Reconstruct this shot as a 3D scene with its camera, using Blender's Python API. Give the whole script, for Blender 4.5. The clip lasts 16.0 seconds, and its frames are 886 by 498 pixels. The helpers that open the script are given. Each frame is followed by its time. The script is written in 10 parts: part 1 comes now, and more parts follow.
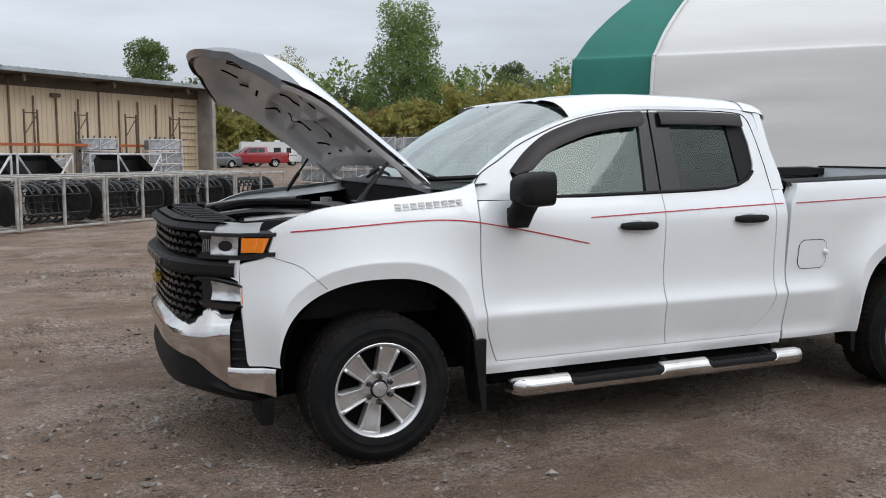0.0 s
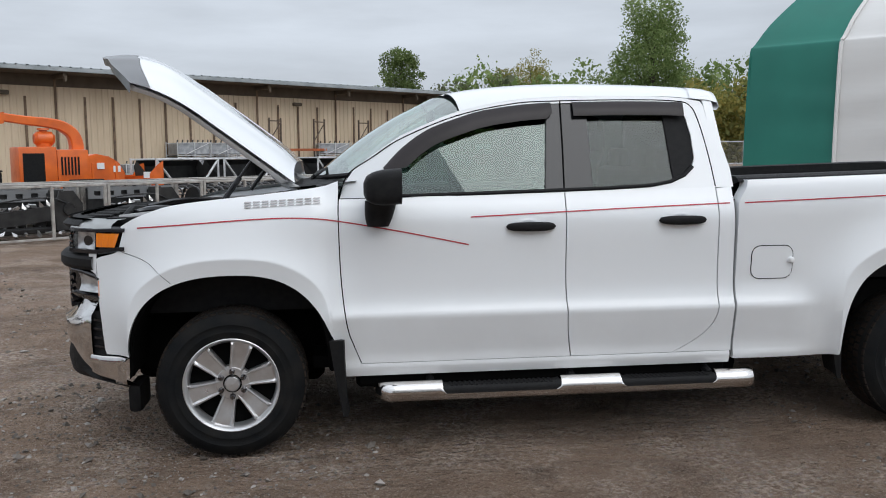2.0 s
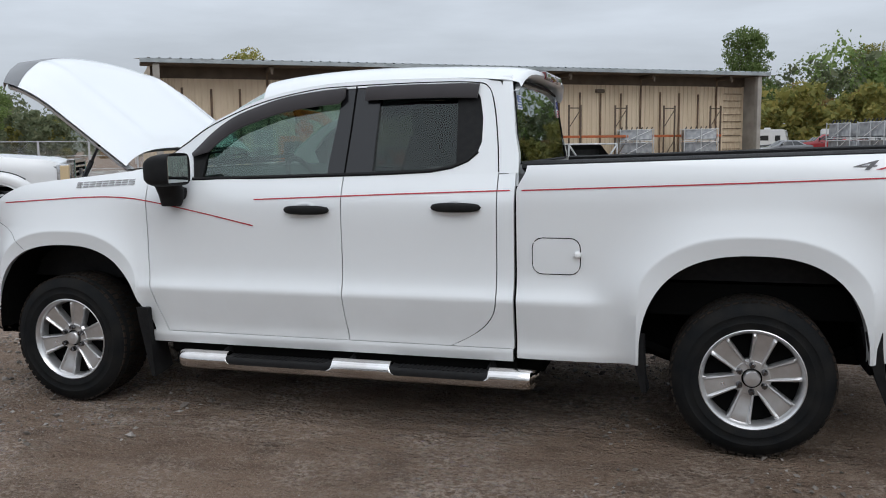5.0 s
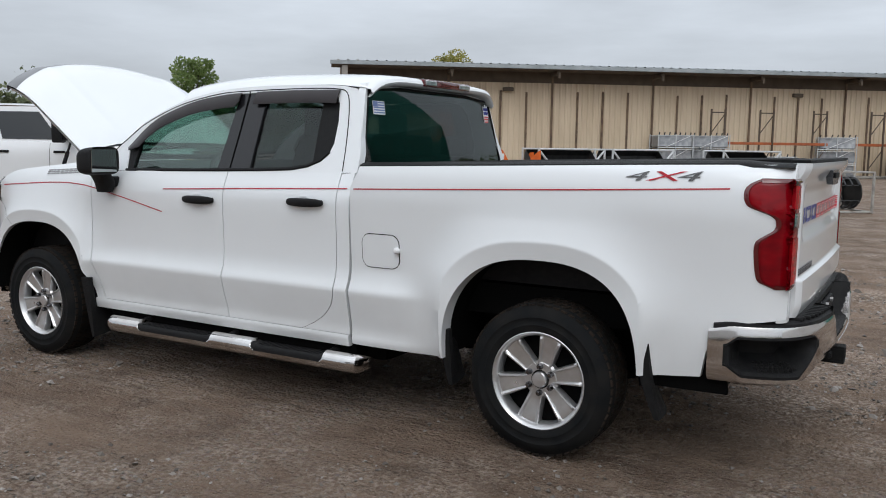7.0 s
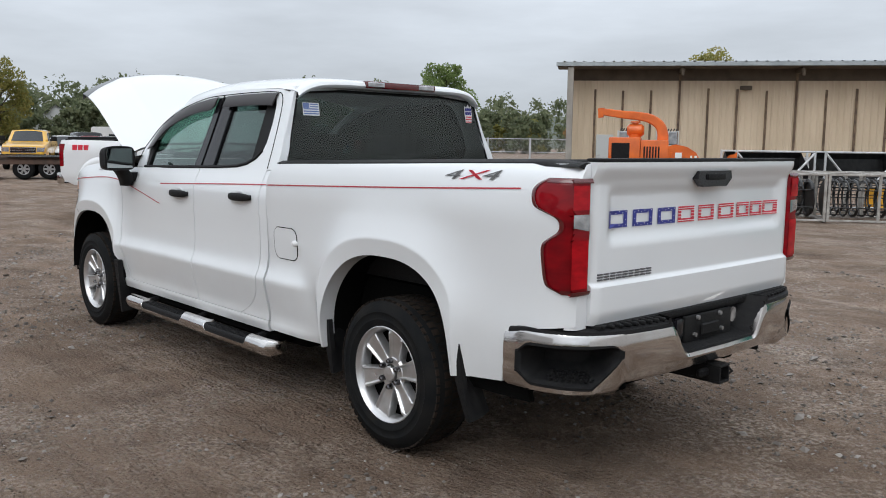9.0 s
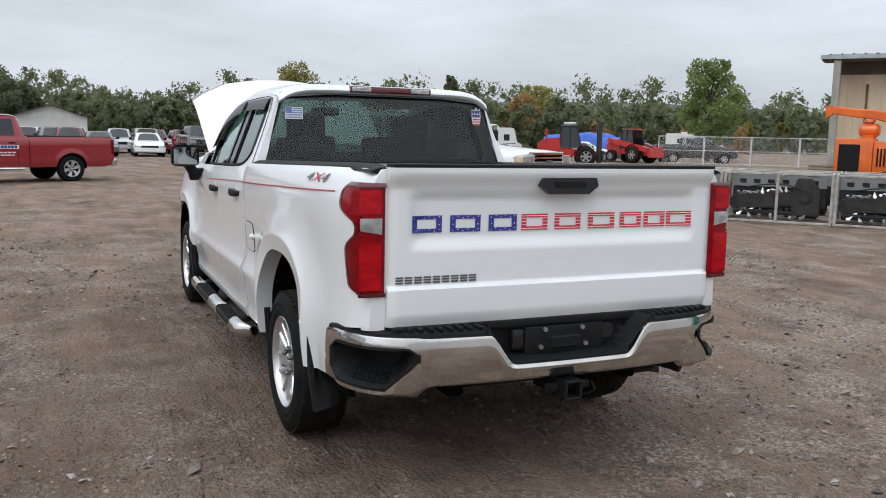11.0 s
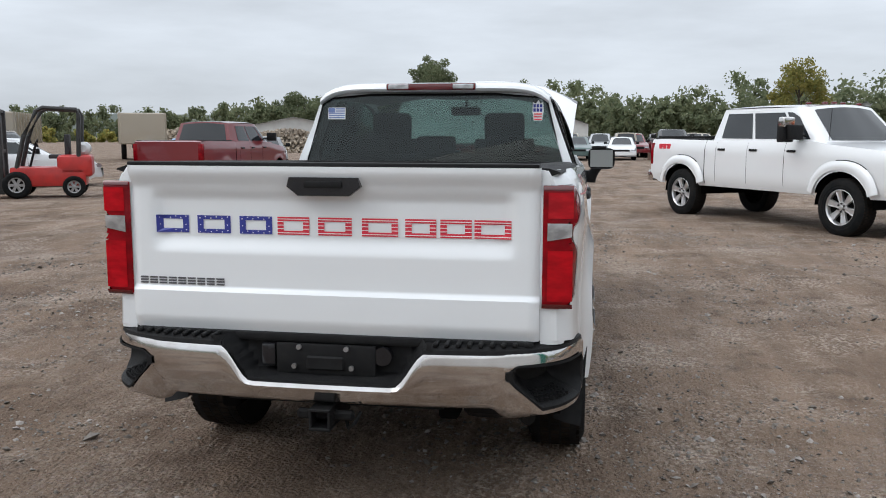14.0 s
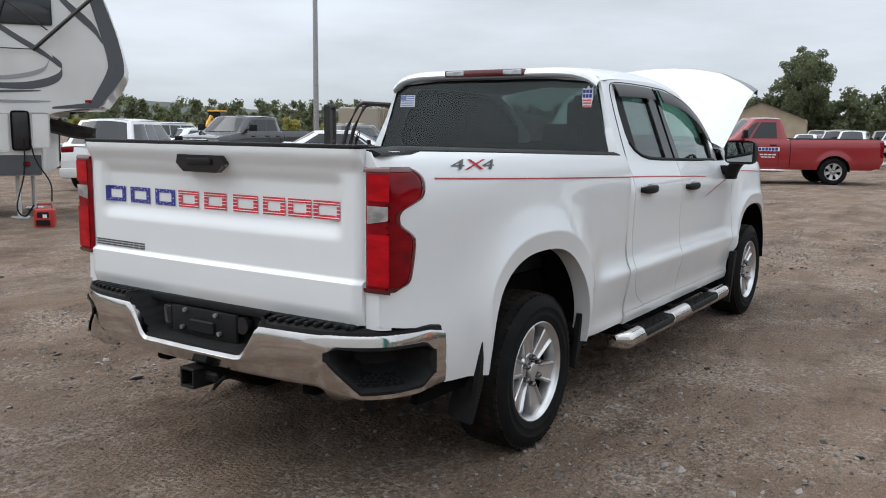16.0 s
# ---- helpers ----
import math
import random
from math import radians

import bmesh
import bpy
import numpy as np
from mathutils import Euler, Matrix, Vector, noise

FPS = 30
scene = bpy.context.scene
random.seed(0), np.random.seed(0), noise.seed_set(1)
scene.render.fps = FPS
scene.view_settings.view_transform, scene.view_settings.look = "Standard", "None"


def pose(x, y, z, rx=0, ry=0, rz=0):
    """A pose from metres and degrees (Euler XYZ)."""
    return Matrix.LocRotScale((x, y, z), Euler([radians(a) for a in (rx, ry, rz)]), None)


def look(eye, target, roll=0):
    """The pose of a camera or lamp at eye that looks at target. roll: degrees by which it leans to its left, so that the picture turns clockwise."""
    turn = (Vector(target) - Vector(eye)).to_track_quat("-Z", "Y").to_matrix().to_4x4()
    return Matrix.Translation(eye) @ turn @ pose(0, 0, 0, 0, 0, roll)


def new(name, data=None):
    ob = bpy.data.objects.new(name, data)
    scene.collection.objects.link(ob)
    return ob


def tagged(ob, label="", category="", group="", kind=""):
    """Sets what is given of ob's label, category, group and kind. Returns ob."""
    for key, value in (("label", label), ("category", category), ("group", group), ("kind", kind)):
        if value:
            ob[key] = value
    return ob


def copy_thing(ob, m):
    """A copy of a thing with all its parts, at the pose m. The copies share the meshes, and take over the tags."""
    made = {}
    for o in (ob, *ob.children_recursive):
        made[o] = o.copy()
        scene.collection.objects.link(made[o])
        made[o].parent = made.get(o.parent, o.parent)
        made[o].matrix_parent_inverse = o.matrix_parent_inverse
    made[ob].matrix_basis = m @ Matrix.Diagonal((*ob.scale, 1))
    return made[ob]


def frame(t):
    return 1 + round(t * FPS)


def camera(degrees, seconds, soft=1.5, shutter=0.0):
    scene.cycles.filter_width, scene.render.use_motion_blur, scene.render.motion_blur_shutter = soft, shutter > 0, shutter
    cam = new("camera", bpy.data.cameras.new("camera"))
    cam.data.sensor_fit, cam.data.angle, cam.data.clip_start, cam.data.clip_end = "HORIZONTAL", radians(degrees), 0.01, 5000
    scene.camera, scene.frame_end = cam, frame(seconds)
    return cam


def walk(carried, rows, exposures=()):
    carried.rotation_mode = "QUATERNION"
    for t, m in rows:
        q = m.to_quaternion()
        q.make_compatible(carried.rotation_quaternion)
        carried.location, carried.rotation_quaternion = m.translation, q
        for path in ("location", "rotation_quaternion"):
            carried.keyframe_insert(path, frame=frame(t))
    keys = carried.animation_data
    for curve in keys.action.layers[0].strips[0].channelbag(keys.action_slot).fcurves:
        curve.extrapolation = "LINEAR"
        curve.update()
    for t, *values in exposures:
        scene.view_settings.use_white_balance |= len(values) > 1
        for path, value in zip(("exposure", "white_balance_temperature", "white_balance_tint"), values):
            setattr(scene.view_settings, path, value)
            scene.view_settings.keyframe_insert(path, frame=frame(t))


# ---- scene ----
cam = camera(54.9, 16.0, 1.0)
PATH = [
    (0, (-1.427, -4.792, 1.533), (-0.603, -2.983, 1.308), 0.4),
    (0.5, (-0.957, -4.927, 1.539), (-0.274, -3.061, 1.313), 0.4),
    (1, (-0.48, -5.139, 1.528), (0.06, -3.227, 1.304), 0.2),
    (1.5, (-0.022, -5.192, 1.505), (0.379, -3.246, 1.283), -0.1),
    (2, (0.491, -5.206, 1.51), (0.754, -3.236, 1.288), -0.4),
    (2.5, (0.989, -5.28, 1.527), (1.11, -3.296, 1.303), -0.4),
    (3, (1.444, -5.229, 1.491), (1.42, -3.242, 1.264), -0.3),
    (3.5, (1.94, -5.215, 1.481), (1.765, -3.235, 1.254), -0.3),
    (4, (2.437, -5.272, 1.526), (2.131, -3.309, 1.295), -0.2),
    (4.5, (2.922, -5.132, 1.508), (2.493, -3.193, 1.27), -0.5),
    (5, (3.399, -5.062, 1.471), (2.865, -3.15, 1.227), -0.7),
    (5.2, (3.615, -5.06, 1.496), (3.041, -3.159, 1.249), -0.8),
    (7.3, (5.549, -4.525, 1.478), (4.489, -2.846, 1.237), 0.8),
    (7.5, (5.73, -4.436, 1.484), (4.615, -2.793, 1.243), 0.7),
    (8, (6.216, -4.234, 1.497), (4.979, -2.681, 1.255), 0.7),
    (8.5, (6.536, -3.902, 1.469), (5.186, -2.447, 1.224), 0.7),
    (9, (6.873, -3.547, 1.487), (5.422, -2.193, 1.243), 0.8),
    (9.2, (7.051, -3.415, 1.487), (5.559, -2.106, 1.242), 0.9),
    (11.3, (8.078, -1.761, 1.574), (6.236, -1.027, 1.314), 1.1),
    (11.5, (8.114, -1.558, 1.587), (6.248, -0.887, 1.328), 1.0),
    (12, (8.216, -1.058, 1.573), (6.295, -0.564, 1.319), 0.8),
    (12.5, (8.233, -0.579, 1.573), (6.271, -0.278, 1.325), 0.5),
    (13, (8.165, -0.036, 1.582), (6.183, 0.064, 1.334), 0.2),
    (13.5, (8.167, 0.498, 1.589), (6.186, 0.388, 1.334), -0.0),
    (14, (7.997, 0.949, 1.545), (6.041, 0.63, 1.28), 0.1),
    (14.5, (7.831, 1.407, 1.54), (5.92, 0.882, 1.268), 0.2),
    (15, (7.744, 1.866, 1.555), (5.9, 1.143, 1.28), 0.5),
    (15.5, (7.495, 2.293, 1.534), (5.737, 1.38, 1.255), 0.7),
    (16, (7.259, 2.751, 1.499), (5.607, 1.659, 1.221), 0.6),
]
walk(cam, [(t, look(eye, target, roll)) for t, eye, target, roll in PATH],
     [(0, -0.03, 6350, 10), (3.5, -0.18, 6250, 9), (5, -0.18, 6250, 9), (7.5, -0.12, 6350, 9), (9, -0.04, 6350, 9), (12.5, 0.13, 6350, 9), (16, 0.13, 6350, 9)])

# ---- world and light: a bright overcast sky ----
world = bpy.data.worlds.new("overcast_sky")
scene.world = world
world.use_nodes = True
wn, wl = world.node_tree.nodes, world.node_tree.links
wn.clear()
w_out = wn.new("ShaderNodeOutputWorld")
w_bg = wn.new("ShaderNodeBackground")
w_sky = wn.new("ShaderNodeTexSky")
w_sky.sky_type = "NISHITA"
w_sky.sun_disc = False
w_sky.sun_elevation, w_sky.sun_rotation = radians(48), radians(150)
w_sky.dust_density, w_sky.ozone_density = 4.0, 2.0
w_hsv = wn.new("ShaderNodeHueSaturation")
w_hsv.inputs["Saturation"].default_value = 0.25
w_hsv.inputs["Value"].default_value = 0.035
w_tc = wn.new("ShaderNodeTexCoord")
w_sep = wn.new("ShaderNodeSeparateXYZ")
w_ramp = wn.new("ShaderNodeValToRGB")
ramp = w_ramp.color_ramp
ramp.elements[0].position, ramp.elements[0].color = 0.0, (0.54, 0.575, 0.615, 1)
ramp.elements[1].position, ramp.elements[1].color = 1.0, (1.35, 1.42, 1.52, 1)
for pos, col in ((0.10, (0.56, 0.60, 0.655, 1)), (0.28, (0.62, 0.665, 0.725, 1)), (0.5, (0.95, 1.0, 1.06, 1))):
    e = ramp.elements.new(pos)
    e.color = (*[c * 1.0 for c in col[:3]], 1)
w_map = wn.new("ShaderNodeMapping")
w_map.inputs["Scale"].default_value = (1.2, 1.2, 6.0)
w_noise = wn.new("ShaderNodeTexNoise")
w_noise.inputs["Scale"].default_value = 2.1
w_noise.inputs["Detail"].default_value = 7
w_noise.inputs["Roughness"].default_value = 0.55
w_cl = wn.new("ShaderNodeMapRange")
w_cl.inputs["From Min"].default_value, w_cl.inputs["From Max"].default_value = 0.32, 0.68
w_cl.inputs["To Min"].default_value, w_cl.inputs["To Max"].default_value = 0.80, 1.14
w_mul = wn.new("ShaderNodeMix")
w_mul.data_type, w_mul.blend_type = "RGBA", "MULTIPLY"
w_mul.inputs["Factor"].default_value = 1.0
w_add = wn.new("ShaderNodeMix")
w_add.data_type, w_add.blend_type = "RGBA", "ADD"
w_add.inputs["Factor"].default_value = 1.0
wl.new(w_tc.outputs["Generated"], w_sep.inputs[0])
wl.new(w_sep.outputs["Z"], w_ramp.inputs[0])
wl.new(w_tc.outputs["Generated"], w_map.inputs[0])
wl.new(w_map.outputs[0], w_noise.inputs["Vector"])
wl.new(w_noise.outputs[0], w_cl.inputs[0])
wl.new(w_ramp.outputs[0], w_mul.inputs[6])
wl.new(w_cl.outputs[0], w_mul.inputs[7])
wl.new(w_sky.outputs[0], w_hsv.inputs["Color"])
wl.new(w_mul.outputs[2], w_add.inputs[6])
wl.new(w_hsv.outputs[0], w_add.inputs[7])
wl.new(w_add.outputs[2], w_bg.inputs[0])
w_bg.inputs[1].default_value = 1.0
wl.new(w_bg.outputs[0], w_out.inputs[0])

sun = new("sun", bpy.data.lights.new("sun", "SUN"))
sun.data.energy, sun.data.angle, sun.data.color = 0.6, radians(40), (1.0, 0.97, 0.93)
sun.matrix_world = look((20, -40, 50), (0, 0, 0))


# ---- materials ----
def bsdf(name, color, rough=0.5, metal=0.0, coat=0.0, spec=0.5):
    m = bpy.data.materials.new(name)
    m.use_nodes = True
    b = m.node_tree.nodes["Principled BSDF"]
    b.inputs["Base Color"].default_value = (*color, 1)
    b.inputs["Roughness"].default_value = rough
    b.inputs["Metallic"].default_value = metal
    b.inputs["Coat Weight"].default_value = coat
    b.inputs["Coat Roughness"].default_value = 0.03
    b.inputs["Specular IOR Level"].default_value = spec
    return m


def nodes_of(m):
    return m.node_tree.nodes, m.node_tree.links, m.node_tree.nodes["Principled BSDF"]


def varied(name, c1, c2, scale, rough=0.6, metal=0.0, bump=0.0, bump_scale=None, coat=0.0, stretch=(1, 1, 1), detail=6, lo=0.35, hi=0.65, rand=0.0, rvar=0.15, spec=0.5):
    """A surface whose colour runs between two tones in patches and grain, with fine relief."""
    m = bsdf(name, c1, rough, metal, coat, spec)
    n, l, b = nodes_of(m)
    tc = n.new("ShaderNodeTexCoord")
    mp = n.new("ShaderNodeMapping")
    mp.inputs["Scale"].default_value = stretch
    l.new(tc.outputs["Object"], mp.inputs[0])
    big = n.new("ShaderNodeTexNoise")
    big.inputs["Scale"].default_value, big.inputs["Detail"].default_value = scale, detail
    l.new(mp.outputs[0], big.inputs["Vector"])
    mr = n.new("ShaderNodeMapRange")
    mr.inputs["From Min"].default_value, mr.inputs["From Max"].default_value = lo, hi
    l.new(big.outputs[0], mr.inputs[0])
    mix = n.new("ShaderNodeMix")
    mix.data_type = "RGBA"
    mix.inputs[6].default_value, mix.inputs[7].default_value = (*c1, 1), (*c2, 1)
    l.new(mr.outputs[0], mix.inputs["Factor"])
    col = mix.outputs[2]
    if rand:
        info = n.new("ShaderNodeObjectInfo")
        hv = n.new("ShaderNodeHueSaturation")
        rr = n.new("ShaderNodeMapRange")
        rr.inputs["To Min"].default_value, rr.inputs["To Max"].default_value = 1 - rand, 1 + rand
        l.new(info.outputs["Random"], rr.inputs[0])
        l.new(rr.outputs[0], hv.inputs["Value"])
        l.new(col, hv.inputs["Color"])
        col = hv.outputs[0]
    l.new(col, b.inputs["Base Color"])
    r2 = n.new("ShaderNodeMapRange")
    r2.inputs["To Min"].default_value, r2.inputs["To Max"].default_value = max(0.02, rough - rvar), min(1, rough + rvar)
    l.new(big.outputs[0], r2.inputs[0])
    l.new(r2.outputs[0], b.inputs["Roughness"])
    if bump:
        fine = n.new("ShaderNodeTexNoise")
        fine.inputs["Scale"].default_value, fine.inputs["Detail"].default_value = bump_scale or scale * 8, 4
        l.new(mp.outputs[0], fine.inputs["Vector"])
        bp = n.new("ShaderNodeBump")
        bp.inputs["Strength"].default_value, bp.inputs["Distance"].default_value = bump, 0.01
        l.new(fine.outputs[0], bp.inputs["Height"])
        l.new(bp.outputs[0], b.inputs["Normal"])
    return m


def paint(name, color, dirt=(0.25, 0.21, 0.17), amount=0.35, rough=0.40, top=0.9, flake=0.0):
    """Car paint under clear coat, with a film of road dust that thins out above the sills."""
    m = bsdf(name, color, rough, flake, 1.0)
    n, l, b = nodes_of(m)
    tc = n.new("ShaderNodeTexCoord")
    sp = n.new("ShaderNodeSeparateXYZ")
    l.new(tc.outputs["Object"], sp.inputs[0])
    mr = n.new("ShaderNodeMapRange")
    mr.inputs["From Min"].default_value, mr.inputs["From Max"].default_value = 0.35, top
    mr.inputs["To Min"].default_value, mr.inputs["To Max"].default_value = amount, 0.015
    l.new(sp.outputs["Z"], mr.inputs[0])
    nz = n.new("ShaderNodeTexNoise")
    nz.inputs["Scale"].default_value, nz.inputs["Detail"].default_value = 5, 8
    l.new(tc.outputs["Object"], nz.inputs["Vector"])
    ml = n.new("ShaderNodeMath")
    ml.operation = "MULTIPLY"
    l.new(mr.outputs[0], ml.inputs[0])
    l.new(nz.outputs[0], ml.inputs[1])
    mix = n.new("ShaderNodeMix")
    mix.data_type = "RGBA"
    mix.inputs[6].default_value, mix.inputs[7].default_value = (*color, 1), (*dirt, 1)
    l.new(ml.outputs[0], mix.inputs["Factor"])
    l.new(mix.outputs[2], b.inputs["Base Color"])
    return m


def glass(name, tint, clear, rough=0.0, ior=1.55):
    """Window glass: a clear or tinted pane with a mirror-like face."""
    m = bpy.data.materials.new(name)
    m.use_nodes = True
    n, l = m.node_tree.nodes, m.node_tree.links
    n.clear()
    out = n.new("ShaderNodeOutputMaterial")
    tr = n.new("ShaderNodeBsdfTransparent")
    tr.inputs[0].default_value = (*[c * clear for c in tint], 1)
    gl = n.new("ShaderNodeBsdfGlossy")
    gl.inputs["Roughness"].default_value = rough
    gl.inputs["Color"].default_value = (0.95, 1.0, 0.98, 1)
    lw = n.new("ShaderNodeLayerWeight")
    lw.inputs["Blend"].default_value = 0.5
    pw = n.new("ShaderNodeMath")
    pw.operation = "POWER"
    pw.inputs[1].default_value = 4.0
    l.new(lw.outputs["Facing"], pw.inputs[0])
    fr = n.new("ShaderNodeMath")
    fr.operation = "MULTIPLY_ADD"
    fr.inputs[1].default_value, fr.inputs[2].default_value = 0.80, ((ior - 1) / (ior + 1)) ** 2
    l.new(pw.outputs[0], fr.inputs[0])
    mx = n.new("ShaderNodeMixShader")
    l.new(fr.outputs[0], mx.inputs[0])
    l.new(tr.outputs[0], mx.inputs[1])
    l.new(gl.outputs[0], mx.inputs[2])
    l.new(mx.outputs[0], out.inputs[0])
    return m


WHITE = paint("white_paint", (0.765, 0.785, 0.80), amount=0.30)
BLACK_PLASTIC = varied("black_plastic", (0.006, 0.006, 0.007), (0.012, 0.012, 0.012), 30, 0.6, bump=0.25, bump_scale=400, spec=0.20)
DARK_VISOR = varied("smoked_visor", (0.017, 0.013, 0.0135), (0.024, 0.019, 0.020), 6, 0.36, rvar=0.05, spec=0.28)
BLACK_GLOSS = bsdf("black_gloss", (0.012, 0.012, 0.014), 0.18)
RUBBER = varied("tyre_rubber", (0.007, 0.008, 0.009), (0.015, 0.0145, 0.014), 9, 0.75, bump=0.3, bump_scale=120, spec=0.10)
TREAD = varied("muddy_tread", (0.010, 0.009, 0.008), (0.034, 0.026, 0.021), 7, 0.9, bump=0.5, bump_scale=60, spec=0.08)
ALLOY = varied("bright_alloy", (0.66, 0.66, 0.67), (0.56, 0.555, 0.55), 14, 0.30, metal=0.80, coat=0.3, rvar=0.06)
DARK_NUT = bsdf("dark_chrome_nut", (0.16, 0.155, 0.16), 0.22, 1.0)
STEEL = varied("dull_steel", (0.40, 0.40, 0.41), (0.28, 0.27, 0.26), 12, 0.45, metal=0.8)
CHROME = varied("chrome", (0.72, 0.71, 0.70), (0.58, 0.55, 0.53), 5, 0.12, metal=1.0, rvar=0.08)
MIRROR = bsdf("dimmed_mirror", (0.34, 0.36, 0.36), 0.02, 1.0)
RED = bsdf("red_pinstripe", (0.42, 0.02, 0.035), 0.35)
RED_LENS = varied("red_lamp_lens", (0.26, 0.002, 0.007), (0.14, 0.001, 0.005), 7, 0.07, stretch=(1, 1, 2.5), rvar=0.04, spec=0.28)
DARK_LENS = bsdf("dark_red_lens", (0.10, 0.004, 0.006), 0.1, coat=1.0)
AMBER = bsdf("amber_lens", (0.85, 0.22, 0.01), 0.12, coat=1.0)
CLEAR_LENS = varied("clear_lens", (0.60, 0.61, 0.62), (0.30, 0.30, 0.31), 16, 0.12, metal=0.5, coat=1.0, stretch=(1, 1, 1.8), rvar=0.06)
GREY_TRIM = bsdf("grey_primer", (0.19, 0.195, 0.20), 0.4, coat=0.3)
BRIGHT_RED = varied("bright_red_lens", (0.48, 0.004, 0.011), (0.30, 0.002, 0.007), 9, 0.06, stretch=(1, 1.5, 4), rvar=0.04, spec=0.28)
HOOD_EDGE = bsdf("dark_hood_edge", (0.10, 0.103, 0.11), 0.35, coat=0.4)
HOOD_UNDER = varied("overspray_inner_panel", (0.74, 0.74, 0.74), (0.60, 0.60, 0.60), 4, 0.4, coat=0.3)
UNDERHOOD = varied("bare_grey_inner_panel", (0.40, 0.41, 0.42), (0.31, 0.32, 0.32), 4, 0.4, coat=0.2)
FABRIC_DARK = varied("dark_seat_cloth", (0.022, 0.022, 0.024), (0.05, 0.05, 0.052), 25, 0.9, bump=0.3, bump_scale=250)
LINER = bsdf("pale_headliner", (0.42, 0.42, 0.41), 0.9)
VOID = bsdf("black_underbody_and_voids", (0.006, 0.006, 0.006), 0.95, spec=0.02)
GLASS = glass("window_glass", (0.80, 0.96, 0.90), 0.66, ior=1.8)
GLASS_WIND = glass("windshield_glass", (0.60, 0.92, 0.80), 0.82, ior=3.2)
GLASS_DARK = glass("privacy_glass", (0.86, 0.92, 0.92), 0.45, ior=1.5)
FAR_GLASS = bsdf("dark_car_glass", (0.018, 0.021, 0.024), 0.06, spec=0.6)
DECAL_GREY = bsdf("grey_decal_film", (0.20, 0.20, 0.205), 0.4)
WORD_GREY = bsdf("grey_badge", (0.12, 0.12, 0.13), 0.3, 0.4)
BLUE_DECAL = bsdf("blue_decal", (0.03, 0.04, 0.26), 0.4)
RED_DECAL = bsdf("red_decal", (0.62, 0.025, 0.05), 0.4)
WHITE_DECAL = bsdf("white_decal", (0.8, 0.8, 0.8), 0.4)


# ---- mesh helpers ----
def part(name, bm, material, parent, label="", smooth=35):
    """Links a bmesh as ONE mesh under a thing or a part."""
    bmesh.ops.recalc_face_normals(bm, faces=bm.faces)
    me = bpy.data.meshes.new(name)
    bm.to_mesh(me)
    bm.free()
    mats = material if isinstance(material, (list, tuple)) else [material]
    for mm in mats:
        me.materials.append(mm)
    if smooth:
        me.shade_smooth()
        me.set_sharp_from_angle(angle=radians(smooth))
    ob = new(name, me)
    ob.parent = parent
    return tagged(ob, label)


def thing(name, m, label, category, group="", kind=""):
    """An Empty at the thing's base that carries its parts."""
    ob = new(name)
    ob.empty_display_size = 0.2
    ob.matrix_world = m
    return tagged(ob, label, category, group, kind)


def box(bm, x0, x1, y0, y1, z0, z1, bevel=0.0, seg=2, m=None):
    r = bmesh.ops.create_cube(bm, size=1)
    vs = r["verts"]
    for v in vs:
        v.co = Vector(((x0 + x1) / 2 + v.co.x * (x1 - x0), (y0 + y1) / 2 + v.co.y * (y1 - y0), (z0 + z1) / 2 + v.co.z * (z1 - z0)))
    if m is not None:
        for v in vs:
            v.co = m @ v.co
    if bevel:
        es = list({e for v in vs for e in v.link_edges})
        bmesh.ops.bevel(bm, geom=es, offset=bevel, segments=seg, affect="EDGES", profile=0.6)
    return bm


def grid(bm, nu, nv, fn, wrap=False, mat=0):
    vs = [[bm.verts.new(fn(i / nu, j / nv)) for j in range(nv + 1)] for i in range(nu if wrap else nu + 1)]
    for i in range(nu):
        a, b = vs[i], vs[(i + 1) % len(vs)]
        for j in range(nv):
            try:
                f = bm.faces.new((a[j], b[j], b[j + 1], a[j + 1]))
                f.material_index = mat
            except ValueError:
                pass
    return vs


def tube(bm, pts, r, n=8, closed=False, caps=True):
    """A round bar along points; r may be a list."""
    pts = [Vector(p) for p in pts]
    rings = []
    for i, p in enumerate(pts):
        if closed:
            d = pts[(i + 1) % len(pts)] - pts[i - 1]
        else:
            d = pts[min(i + 1, len(pts) - 1)] - pts[max(i - 1, 0)]
        d.normalize()
        a = Vector((0, 0, 1)) if abs(d.z) < 0.9 else Vector((1, 0, 0))
        u = d.cross(a).normalized()
        w = d.cross(u)
        rr = r[i] if isinstance(r, (list, tuple)) else r
        rings.append([bm.verts.new(p + rr * (math.cos(2 * math.pi * k / n) * u + math.sin(2 * math.pi * k / n) * w)) for k in range(n)])
    m = len(rings)
    for i in range(m if closed else m - 1):
        a, b = rings[i], rings[(i + 1) % m]
        for k in range(n):
            bm.faces.new((a[k], a[(k + 1) % n], b[(k + 1) % n], b[k]))
    if caps and not closed:
        bm.faces.new(rings[0])
        bm.faces.new(rings[-1])
    return bm


def lathe(bm, prof, n=32, c=(0, 0, 0), s=1, mat=0):
    """A body turned about the y axis: prof holds (radius, y)."""
    rows = []
    for r, y in prof:
        rows.append([bm.verts.new((c[0] + r * math.cos(2 * math.pi * k / n), c[1] + s * y, c[2] + r * math.sin(2 * math.pi * k / n))) for k in range(n)])
    for a, b in zip(rows, rows[1:]):
        for k in range(n):
            f = bm.faces.new((a[k], a[(k + 1) % n], b[(k + 1) % n], b[k]))
            f.material_index = mat
    return rows


